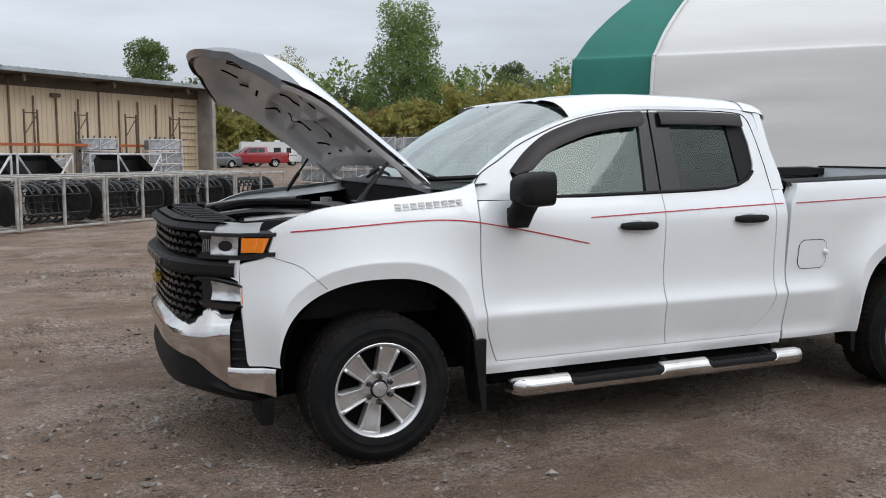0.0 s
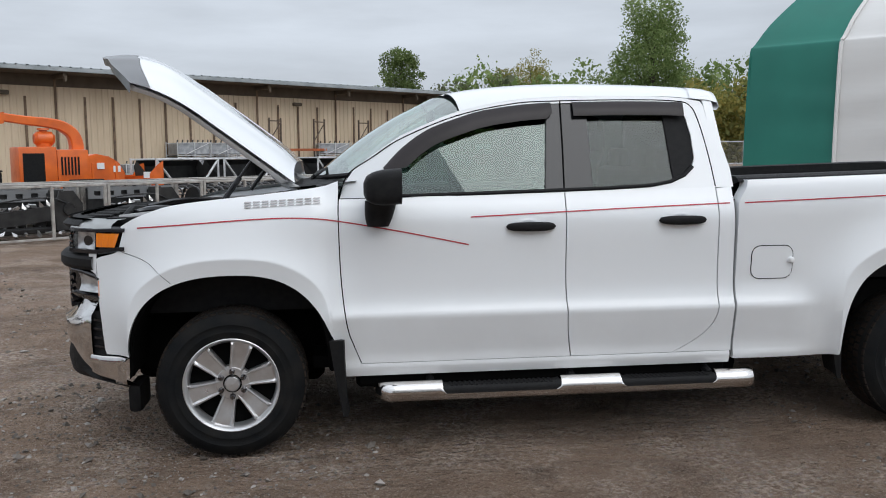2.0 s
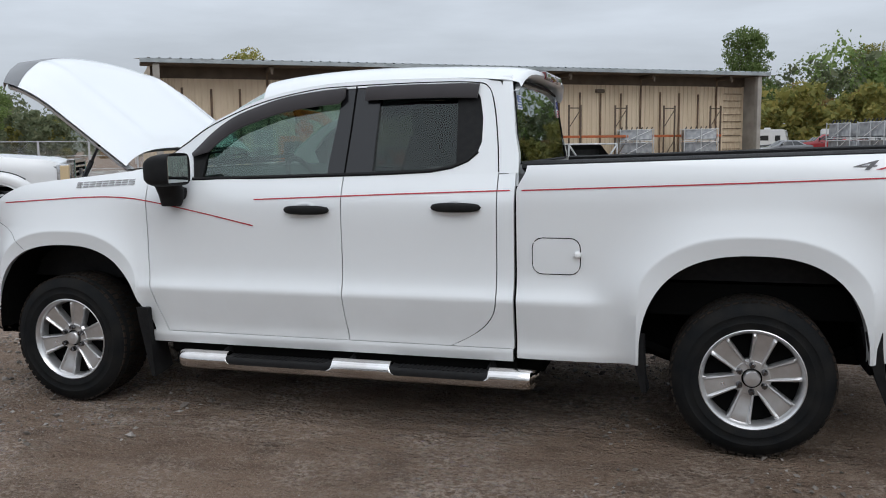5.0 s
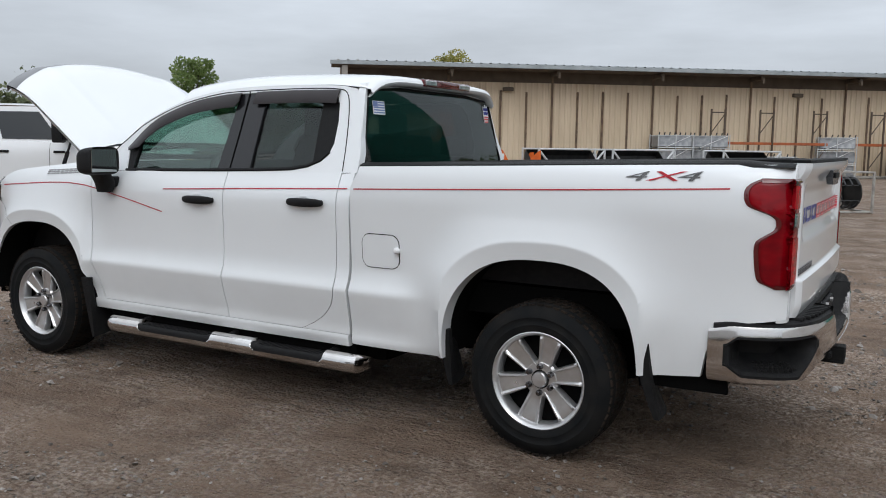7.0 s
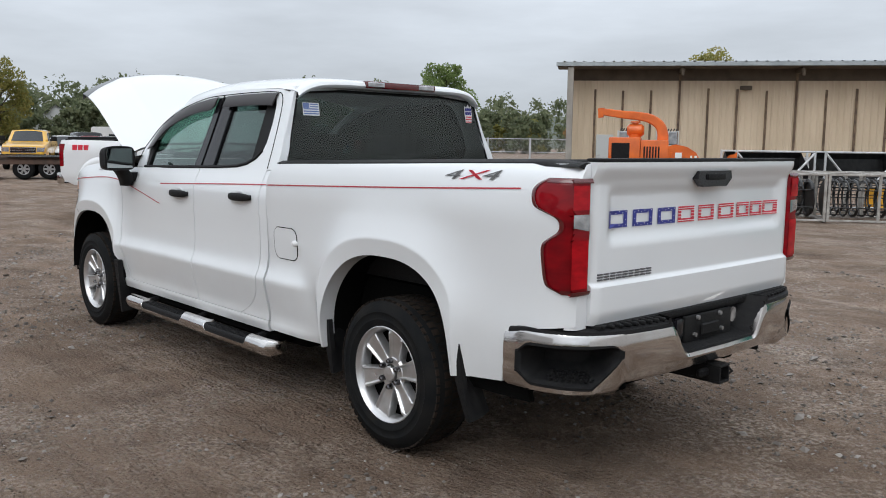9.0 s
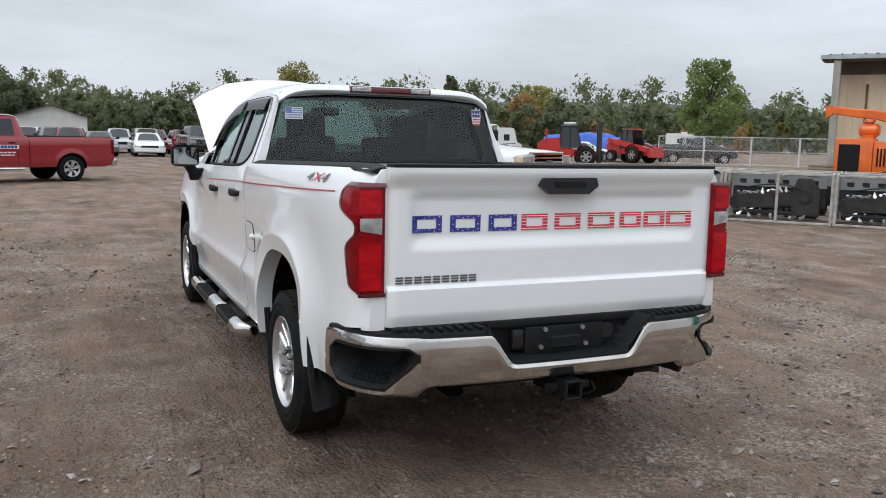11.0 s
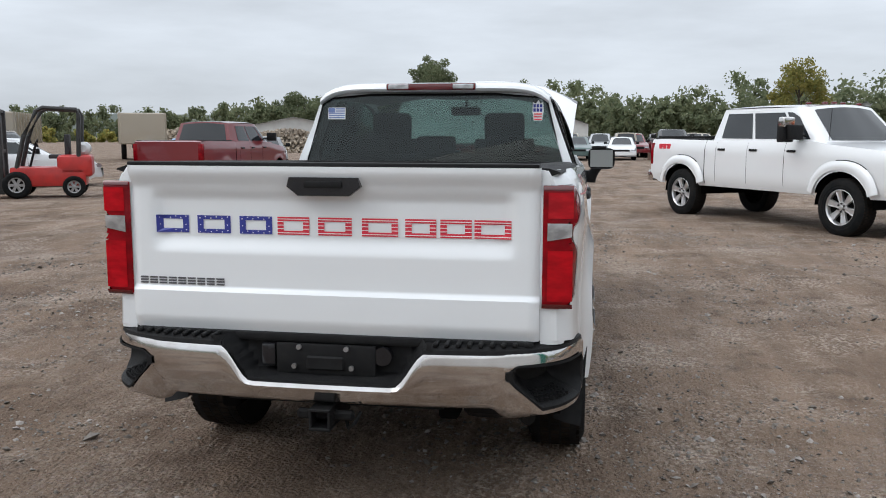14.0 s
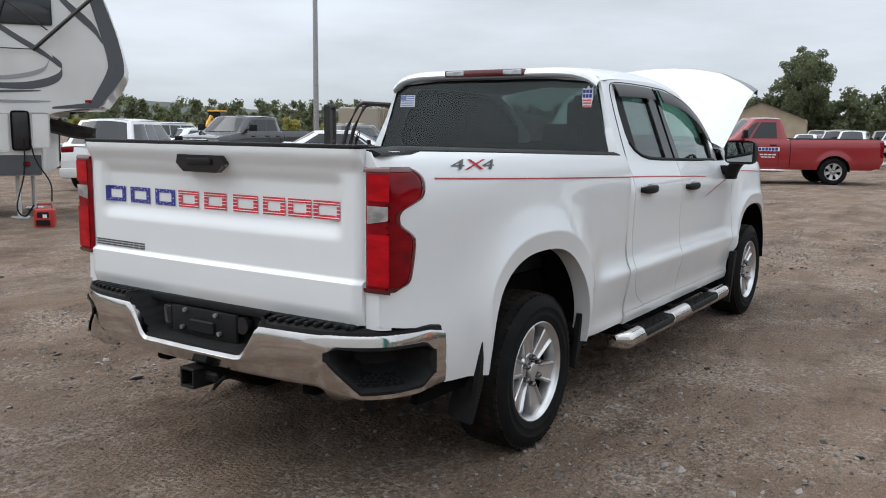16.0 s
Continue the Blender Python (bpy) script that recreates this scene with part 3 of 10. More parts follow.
def fender_front(z):
    """The fender's front edge: along the headlamp, the white corner under it, the lower lamp and the bumper."""
    return float(np.interp(z, [0.50, 0.54, 0.78, 0.905, 1.010, 1.034, 1.05, 1.15, 1.20], [-0.60, -0.625, -0.645, -0.650, -0.650, -0.55, -0.53, -0.50, -0.55]))


def rear_seam(z):
    return 2.535 if z > 0.72 else 2.535 - 0.20 * ((0.72 - z) / 0.25) ** 2.6


G = 0.003
for s, side in ((-1, "driver"), (1, "passenger")):
    fender_hi = table([-0.60, -0.50, -0.40, -0.25, 0.17, 0.47, 0.60], [1.165, 1.20, 1.237, 1.272, 1.315, 1.352, 1.405])
    bm = bmesh.new()
    shell(bm, s, stations(-0.60, 0.545, 0.06, (0.02,)), lambda x: arch(x, 0.02, 0.485, 0.525 if x < 0 else 0.42), fender_hi, nv=60,
          left=lambda z: fender_front(z), right=lambda z: door_front(z) - G)
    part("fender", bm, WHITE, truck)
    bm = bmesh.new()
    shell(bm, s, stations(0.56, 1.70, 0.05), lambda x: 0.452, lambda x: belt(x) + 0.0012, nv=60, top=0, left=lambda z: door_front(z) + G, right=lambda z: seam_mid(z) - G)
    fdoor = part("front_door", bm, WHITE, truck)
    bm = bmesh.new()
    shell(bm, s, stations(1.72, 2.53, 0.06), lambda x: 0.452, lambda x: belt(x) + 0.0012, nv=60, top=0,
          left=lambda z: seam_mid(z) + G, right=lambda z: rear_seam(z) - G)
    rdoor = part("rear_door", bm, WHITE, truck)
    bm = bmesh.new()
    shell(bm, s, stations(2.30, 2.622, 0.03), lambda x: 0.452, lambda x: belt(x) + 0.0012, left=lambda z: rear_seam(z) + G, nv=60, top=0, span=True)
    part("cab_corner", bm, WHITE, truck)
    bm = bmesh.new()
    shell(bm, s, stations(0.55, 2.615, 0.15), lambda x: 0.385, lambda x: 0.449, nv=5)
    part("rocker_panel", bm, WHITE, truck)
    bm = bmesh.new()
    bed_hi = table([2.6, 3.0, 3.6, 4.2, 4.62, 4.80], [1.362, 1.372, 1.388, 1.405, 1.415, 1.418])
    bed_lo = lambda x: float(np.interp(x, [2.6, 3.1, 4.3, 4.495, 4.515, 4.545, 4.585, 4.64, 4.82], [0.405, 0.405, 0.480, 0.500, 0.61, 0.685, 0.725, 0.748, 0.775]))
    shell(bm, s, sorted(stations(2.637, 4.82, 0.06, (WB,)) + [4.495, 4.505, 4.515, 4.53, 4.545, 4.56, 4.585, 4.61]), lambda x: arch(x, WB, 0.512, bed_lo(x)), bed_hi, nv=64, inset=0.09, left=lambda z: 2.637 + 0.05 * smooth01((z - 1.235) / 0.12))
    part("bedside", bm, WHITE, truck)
    # black sheet just inside the shell, so the door and cab gaps show dark
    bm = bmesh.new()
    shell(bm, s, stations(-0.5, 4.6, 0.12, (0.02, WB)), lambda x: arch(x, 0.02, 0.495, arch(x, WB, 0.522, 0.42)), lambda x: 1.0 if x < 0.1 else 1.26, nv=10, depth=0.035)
    part("inner_panel", bm, VOID, truck, "black sheet behind the body panels")
    # wheel arch liners
    for xc, (fr, bk, rz) in ARCHES.items():
        bm = bmesh.new()
        grid(bm, 36, 4, lambda u, v: (xc + (bk if u < 0.5 else fr) * 1.012 * math.copysign(abs(math.cos(math.pi * u)) ** (2 / SQ), math.cos(math.pi * u)), s * lerp(0.975, 0.46, v), ARCH_Z - 0.02 + (rz + 0.022) * math.sin(math.pi * u) ** (2 / SQ)))
        part("wheel_arch_liner", bm, VOID, truck, "black wheel arch liner")
    # pinstripes: thin tape on the paint
    for pts in ([(-0.43, 1.160), (-0.1, 1.182), (0.17, 1.197), (0.36, 1.198), (0.54, 1.180), (0.87, 1.120), (1.20, 1.050)],
                [(1.21, 1.190), (1.71, 1.210), (2.10, 1.225), (2.60, 1.242)], [(2.665, 1.244), (3.2, 1.262), (3.9, 1.287), (4.58, 1.315)]):
        bm = bmesh.new()
        line = curve(pts, 8)
        for a, b in zip(line, line[1:]):
            q = [(p[0], p[1] + d) for p, d in ((a, -0.0032), (b, -0.0032), (b, 0.0032), (a, 0.0032))]
            bm.faces.new([bm.verts.new((x, s * (body_y(x, z) + 0.003), z)) for x, z in q])
        part("pinstripe", bm, RED, truck, "thin red pinstripe")
    # door handles on pale cups
    for xc, zc, door in ((1.52, 1.138, fdoor), (2.33, 1.158, rdoor)):
        bm = bmesh.new()
        y = body_y(xc, zc)

        def grip(u, v):
            t, a = 2 * u - 1, 2 * math.pi * v
            e = max(0.0, 1 - abs(t) ** 6) ** 0.5
            return (xc + 0.131 * t, s * (y + 0.012 + 0.018 * (1 - t * t) + 0.014 * math.sin(a) * e), zc + (0.024 - 0.004 * t * t) * e * math.copysign(abs(math.cos(a)) ** 0.6, math.cos(a)))
        grid(bm, 24, 14, grip)
        for x0, x1 in ((-0.118, -0.085), (0.075, 0.118)):
            box(bm, xc + x0, xc + x1, min(s * (y - 0.01), s * (y + 0.02)), max(s * (y - 0.01), s * (y + 0.02)), zc - 0.015, zc + 0.015, 0.006, 1)
        part("door_handle", bm, BLACK_PLASTIC, door, "black plastic door handle")
        bm = bmesh.new()
        grid(bm, 10, 24, lambda u, v: (xc - 0.012 + 0.082 * u * math.cos(2 * math.pi * v), s * (y + 0.0015 + 0.0045 * smooth01((1 - u) / 0.3) * (1 - 1.6 * smooth01((0.72 - u) / 0.5))), zc + 0.046 * u * math.sin(2 * math.pi * v)))
        part("handle_cup", bm, WHITE, door, smooth=60)
    # mud flaps
    for x0, z0, z1, ya, yb_ in ((0.485, 0.22, 0.585, 1.015, 0.84), (4.205, 0.31, 0.625, 1.000, 0.88), (3.18, 0.30, 0.56, 0.972, 0.84)):
        bm = bmesh.new()
        rear_flap = x0 > 4

        def flap(u, v):
            z = lerp(z1, z0, v)
            lean = 0.055 * v + (0.05 if rear_flap else 0.01) * v * v
            return (x0 + lean + 0.012 * math.sin(math.pi * u), s * (lerp(ya, yb_, u) - 0.02 * v), z - 0.03 * (1 - u) * v)
        grid(bm, 6, 8, flap)
        grid(bm, 6, 8, lambda u, v: tuple(Vector(flap(u, v)) + Vector((0.022 + (0.05 * (1 - v) if u < 0.2 else 0.0), 0, 0))))
        for u in (0.0, 1.0):
            grid(bm, 1, 8, lambda k, v: tuple(Vector(flap(u, v)) + Vector(((0.022 + (0.05 * (1 - v) if u < 0.2 else 0.0)) * k, 0, 0))))
        for v in (0.0, 1.0):
            grid(bm, 6, 1, lambda u, k: tuple(Vector(flap(u, v)) + Vector(((0.022 + (0.05 * (1 - v) if u < 0.2 else 0.0)) * k, 0, 0))))
        part("mud_flap", bm, BLACK_PLASTIC, truck, "black rubber mud flap", smooth=45)
    # running board: a chrome tube with two black treads
    yb, zb_, rb_ = s * 1.00, 0.311, 0.052
    PADS = ((1.02, 1.69), (1.965, 2.535))

    def pad_at(x):
        return max(smooth01((x - a) / 0.05) * smooth01((b - x) / 0.05) for a, b in PADS)

    xs = sorted(list(np.linspace(0.705, 2.75, 60)) + [a + d for a, b in PADS for d in (0.0, 0.02, 0.05)] + [b - d for a, b in PADS for d in (0.0, 0.02, 0.05)])
    rings = []
    for x in xs:
        e = min(1.0, (x - 0.69) / 0.10, (2.765 - x) / 0.07)
        r_ = rb_ * math.sqrt(max(0.05, 1 - (1 - e) ** 2))
        back = 0.10 * (1 - e) ** 2
        cap_z = lerp(1.0, 0.303, pad_at(x))
        rings.append([(x, yb - s * back + r_ * math.cos(a), min(zb_ + r_ * math.sin(a), cap_z)) for a in np.linspace(0, 2 * math.pi, 28, endpoint=False)])
    bm = bmesh.new()
    vv = [[bm.verts.new(p) for p in ring] for ring in rings]
    for p, q in zip(vv, vv[1:]):
        for k in range(28):
            bm.faces.new((p[k], p[(k + 1) % 28], q[(k + 1) % 28], q[k]))
    bm.faces.new(vv[0]), bm.faces.new(vv[-1])
    board = part("running_board", bm, CHROME, truck, "chrome side step tube", smooth=40)
    for a, b in PADS:
        bm = bmesh.new()
        vv = []
        for u in np.linspace(0, 1, 24):
            x = lerp(a + 0.006, b - 0.006, u)
            k = pad_at(x)
            row = []
            for ang in np.linspace(-0.16, math.pi + 0.16, 17):
                z = zb_ + (rb_ - 0.0015) * math.sin(ang)
                row.append(bm.verts.new((x, yb + (rb_ - 0.0015) * math.cos(ang), min(z, lerp(zb_ + rb_, 0.340, k)) if z > 0.303 else 0.303)))
            vv.append(row)
        for p, q in zip(vv, vv[1:]):
            for j in range(16):
                bm.faces.new((p[j], q[j], q[j + 1], p[j + 1]))
        bm.faces.new(vv[0]), bm.faces.new(vv[-1])
        x = a + 0.07
        while x < b - 0.075:
            box(bm, x, x + 0.012, yb - 0.038, yb + 0.038, 0.338, 0.3445)
            x += 0.026
        part("step_tread", bm, BLACK_PLASTIC, board, "black ribbed step pad", smooth=35)
    for x in (1.0, 1.75, 2.5):
        bm = bmesh.new()
        tube(bm, [(x, s * 0.98, 0.33), (x, s * 0.80, 0.37), (x, s * 0.70, 0.44)], 0.022, 8)
        part("bracket", bm, BLACK_PLASTIC, board)
    # seam between fender and front corner
    bm = bmesh.new()
    tube(bm, [(a, s * body_y(a, b), b) for a, b in curve([(-0.52, 1.045), (-0.395, 1.000), (-0.33, 0.945), (-0.272, 0.892)], 6)], 0.0013, 4)
    part("fender_seam", bm, VOID, truck)
    # side decals: block marks on the fender, grey and red ones on the bed
    bm = bmesh.new()
    for k in range(9):
        x0 = 0.085 + k * 0.042
        z0 = 1.250 + 0.052 * (x0 - 0.085)
        for dz in (0.0, 0.012, 0.024):
            q = [(x0, z0 + dz), (x0 + 0.032, z0 + dz + 0.0015), (x0 + 0.034, z0 + dz + 0.0075), (x0 + 0.002, z0 + dz + 0.006)]
            plate(bm, q, [], lambda a, b, d: (a, s * (body_y(a, b) + 0.006 - d), b), 0.006)
    tagged(part("side_badge", bm, STEEL, truck, "small raised grey badge"), "small raised grey badge", kind="stuff")
    # fuel door on the driver's bed side
    if s < 0:
        bm = bmesh.new()
        loop = []
        for cx, cz, a0 in ((2.90, 0.965, 0), (2.765, 0.965, 90), (2.765, 0.885, 180), (2.90, 0.885, 270)):
            loop += [(cx + 0.048 * math.cos(radians(a0 + t)), cz + 0.048 * math.sin(radians(a0 + t))) for t in (0, 22, 45, 68, 90)]
        plate(bm, loop, [], lambda a, b, d: (a, s * (body_y(a, b) + 0.0035 - d), b), 0.01)
        fuel = part("fuel_door", bm, WHITE, truck)
        bm = bmesh.new()
        ring = loop + loop[:1]
        tube(bm, [(a, s * (body_y(a, b) + 0.0015), b) for a, b in loop], 0.0032, 4, closed=True)
        part("seam", bm, VOID, fuel)
        bm = bmesh.new()
        lathe(bm, [(0.0, 0.028), (0.010, 0.026), (0.017, 0.014), (0.018, 0.0)], 12, (2.937, s * body_y(2.937, 0.935), 0.935), s)
        part("latch", bm, WHITE_DECAL, fuel)

    # ---- glasshouse ----
    def cab_y(x, z):
        y = 0.911 - 0.375 * (z - 1.30)
        if x < 1.2:
            y -= 0.07 * ((1.2 - x) / 0.62) ** 2
        return y

    outer = [(0.553, 1.287), (0.575, 1.36), (0.625, 1.428), (0.70, 1.490)] + curve([(0.87, 1.605), (1.17, 1.728), (1.47, 1.790), (1.80, 1.812), (2.20, 1.812), (2.42, 1.802)], 4) + \
            [(2.51, 1.785), (2.56, 1.70), (2.60, 1.55), (2.63, 1.42), (2.635, 1.326)] + [(x, belt(x) + 0.001) for x in (2.4, 2.17, 1.9, 1.7, 1.45, 1.2, 1.0, 0.8)]
    hole = [(0.805, 1.298), (0.778, 1.43)] + curve([(0.86, 1.525), (1.01, 1.625), (1.31, 1.728), (1.66, 1.770), (2.0, 1.775), (2.33, 1.772)], 4) + \
           [(2.385, 1.755), (2.415, 1.70), (2.435, 1.60), (2.438, 1.48), (2.420, 1.43), (2.37, 1.385), (2.29, 1.352), (2.18, 1.333), (1.95, 1.322), (1.6, 1.312), (1.2, 1.302)]
    bm = bmesh.new()
    plate(bm, outer, [hole], lambda a, b, d: (a, s * (cab_y(a, b) - d), b), 0.05)
    part("cab_frame", bm, WHITE, truck, smooth=25)
    # roof-rail seam line and door gap above the belt
    bm = bmesh.new()
    line = curve([(0.548, 1.30), (0.60, 1.41), (0.72, 1.492), (0.88, 1.592), (1.17, 1.707), (1.47, 1.770), (1.70, 1.785), (2.1, 1.792), (2.36, 1.786), (2.45, 1.76), (2.49, 1.66), (2.52, 1.48), (2.535, 1.33)], 6)
    tube(bm, [(a, s * (cab_y(a, b) + 0.0005), b) for a, b in line], 0.0032, 4)
    part("door_seam", bm, VOID, truck)
    # black centre pillar
    bm = bmesh.new()
    plate(bm, [(1.612, 1.314), (1.865, 1.322), (1.868, 1.77), (1.655, 1.768)], [], lambda a, b, d: (a, s * (cab_y(a, b) - 0.004 - d), b), 0.04)
    part("centre_pillar", bm, BLACK_GLOSS, truck, "black centre door pillar")
    bm = bmesh.new()
    tube(bm, [(1.728, s * (cab_y(1.73, 1.78) - 0.001), 1.785), (1.722, s * (cab_y(1.72, 1.55) - 0.001), 1.55), (1.711, s * (cab_y(1.71, 1.31) - 0.001), 1.308)], 0.004, 4)
    part("door_seam", bm, VOID, truck)
    # rear quarter strip, belt mouldings
    bm = bmesh.new()
    plate(bm, [(2.312, 1.352), (2.375, 1.386), (2.422, 1.432), (2.438, 1.48), (2.435, 1.60), (2.415, 1.70), (2.385, 1.755), (2.29, 1.757)], [], lambda a, b, d: (a, s * (cab_y(a, b) - 0.010 - d), b), 0.03)
    part("quarter_trim", bm, BLACK_PLASTIC, truck, "black rear quarter trim")
    bm = bmesh.new()
    low = [(0.80, 1.292), (1.2, 1.302), (1.6, 1.312), (1.95, 1.322), (2.18, 1.333), (2.29, 1.352), (2.37, 1.385), (2.42, 1.43)]
    tube(bm, [(a, s * (cab_y(a, b) - 0.002), b + 0.004) for a, b in low], 0.011, 6)
    part("belt_moulding", bm, BLACK_PLASTIC, truck, "black window belt moulding")
    bm = bmesh.new()
    plate(bm, [(0.80, 1.298), (0.862, 1.30), (0.872, 1.49), (0.778, 1.43)], [], lambda a, b, d: (a, s * (cab_y(a, b) - 0.006 - d), b), 0.03)
    part("mirror_patch", bm, BLACK_PLASTIC, truck, "black mirror mounting patch")
    # panes
    bm = bmesh.new()
    pane = [(0.86, 1.298), (1.2, 1.302), (1.62, 1.312), (1.65, 1.768), (1.31, 1.730), (1.01, 1.628), (0.86, 1.525)]
    plate(bm, pane, [], lambda a, b, d: (a, s * (cab_y(a, b) - 0.018 - d), b), 0.004)
    ob = part("side_window", bm, GLASS, truck, "clear front door glass", smooth=0)
    ob.visible_shadow = False
    bm = bmesh.new()
    pane = [(1.86, 1.322), (2.18, 1.333), (2.32, 1.365), (2.36, 1.50), (2.31, 1.772), (1.86, 1.774)]
    plate(bm, pane, [], lambda a, b, d: (a, s * (cab_y(a, b) - 0.018 - d), b), 0.004)
    part("side_window", bm, GLASS_DARK, truck, "dark tinted rear door glass", smooth=0)
    # smoked wind deflectors over both windows
    for top, end in (([(0.775, 1.440), (0.88, 1.545), (1.01, 1.634), (1.17, 1.695), (1.31, 1.735), (1.5, 1.764), (1.672, 1.778)], 0.086),
                     ([(1.79, 1.780), (2.0, 1.784), (2.2, 1.784), (2.33, 1.782), (2.405, 1.778)], 0.076)):
        bm = bmesh.new()
        line = curve(top, 5)
        n = len(line)
        rows = []
        for i, (a, b) in enumerate(line):
            dx = line[min(i + 1, n - 1)][0] - line[max(i - 1, 0)][0]
            dz = line[min(i + 1, n - 1)][1] - line[max(i - 1, 0)][1]
            L = math.hypot(dx, dz)
            nx, nz = dz / L, -dx / L
            w = end * (0.35 + 0.65 * min(1, i / 3, (n - 1 - i + 1) / 2) if end > 0.08 else 1.0)
            rows.append([(a + nx * w * k, b + nz * w * k, o) for k, o in ((0, 0.0), (0.1, 0.018), (0.8, 0.026), (1.0, 0.024), (1.0, 0.018), (0.1, 0.010))])
        vv = [[bm.verts.new((a, s * (cab_y(a, b) + o), b)) for a, b, o in r] for r in rows]
        for p, q in zip(vv, vv[1:]):
            for j in range(len(p)):
                bm.faces.new((p[j], q[j], q[(j + 1) % len(p)], p[(j + 1) % len(p)]))
        bm.faces.new(vv[0]), bm.faces.new(vv[-1])
        part("wind_deflector", bm, DARK_VISOR, truck, "smoked plastic window deflector", smooth=50)
    # door mirror
    bm = bmesh.new()
    def mirror_head(u, v):
        t, a = u, 2 * math.pi * v
        k = math.sqrt(max(0.0, 1 - (1 - min(1.0, t * 1.35)) ** 2.6))
        cy, cz = math.copysign(abs(math.cos(a)) ** 0.45, math.cos(a)), math.copysign(abs(math.sin(a)) ** 0.45, math.sin(a))
        return (0.668 + 0.178 * t, 1.085 + 0.108 * cy * (0.45 + 0.55 * k), 1.356 + 0.086 * cz * (0.35 + 0.65 * k) - 0.012 * (1 - t))
    grid(bm, 14, 32, mirror_head)
    bm.faces.new([bm.verts.new(mirror_head(0.0, k / 32)) for k in range(32)])
    bm.faces.new([bm.verts.new((0.838, 1.085 + (p[1] - 1.085) * 0.93, 1.356 + (p[2] - 1.356) * 0.92)) for p in (mirror_head(1.0, k / 32) for k in range(32))])
    grid(bm, 1, 32, lambda u, v: tuple(Vector(mirror_head(1.0, v)).lerp(Vector((0.838, 1.085 + (mirror_head(1.0, v)[1] - 1.085) * 0.93, 1.356 + (mirror_head(1.0, v)[2] - 1.356) * 0.92)), u)))

    def mirror_foot(u, v):
        a = 2 * math.pi * v
        c = Vector((0.752, 1.06, 1.285)).lerp(Vector((0.738, 1.005, 1.155)), u)
        c.y -= 0.02 * math.sin(math.pi * u)
        k = 1.0 - 0.25 * u ** 3
        return (c.x + 0.078 * k * math.copysign(abs(math.cos(a)) ** 0.6, math.cos(a)) * (1 - 0.1 * u), c.y + 0.048 * math.sin(a) * k, c.z)
    grid(bm, 8, 20, mirror_foot)
    bm.faces.new([bm.verts.new(mirror_foot(1.0, k / 20)) for k in range(20)])
    box(bm, 0.70, 0.80, 0.885, 1.02, 1.185, 1.255, 0.025, 2)
    bmesh.ops.remove_doubles(bm, verts=bm.verts[:], dist=0.0004)
    for v in bm.verts:
        v.co.y *= s
    mir = part("door_mirror", bm, BLACK_PLASTIC, truck, "black door mirror")
    bm = bmesh.new()
    box(bm, 0.836, 0.842, min(s * 0.992, s * 1.178), max(s * 0.992, s * 1.178), 1.284, 1.428, 0.0025, 1)
    part("mirror_glass", bm, MIRROR, mir, "mirror glass")

# roof and windshield
roof_edge = table([0.95, 1.17, 1.47, 1.80, 2.20, 2.42, 2.62], [1.66, 1.726, 1.788, 1.810, 1.810, 1.802, 1.770])
roof_mid = table([0.95, 1.17, 1.47, 1.80, 2.20, 2.50, 2.66], [1.772, 1.846, 1.882, 1.895, 1.890, 1.876, 1.858])


def roof_pt(u, v):
    w = 2 * v - 1
    x0 = 1.155 - 0.07 * (1 - w * w)
    x = lerp(x0 + 0.03 * abs(w), 2.56 + 0.03 * (1 - w ** 2), u)
    e = abs(w) ** 8.0
    ye = cab_y(x, roof_edge(x))
    z = roof_mid(x) - (roof_mid(x) - roof_edge(x)) * e - 0.010 * math.exp(-((abs(w) - 0.62) / 0.03) ** 2)
    return (x, w * ye, z + 0.002)


bm = bmesh.new()
grid(bm, 26, 48, roof_pt)
part("roof", bm, WHITE, truck, smooth=60)
bm = bmesh.new()
grid(bm, 20, 20, lambda u, v: (lerp(1.2, 2.52, u), (2 * v - 1) * 0.66, 1.775 + 0.07 * (1 - (2 * v - 1) ** 2)))
part("headliner", bm, LINER, truck, "pale grey headliner")


def wind_pt(u, v):
    w = 2 * v - 1
    xt, zt = 1.155 - 0.07 * (1 - w * w) + 0.03 * abs(w), lerp(1.830, 1.722, abs(w) ** 5)
    xb, zb = 0.62 - 0.22 * (1 - w * w), lerp(1.375, 1.405, w * w)
    yy = lerp(0.775, 0.742, u)
    x, z = lerp(xb, xt, u), lerp(zb, zt, u)
    return (x - 0.02 * math.sin(math.pi * u), w * yy, z + 0.025 * math.sin(math.pi * u))


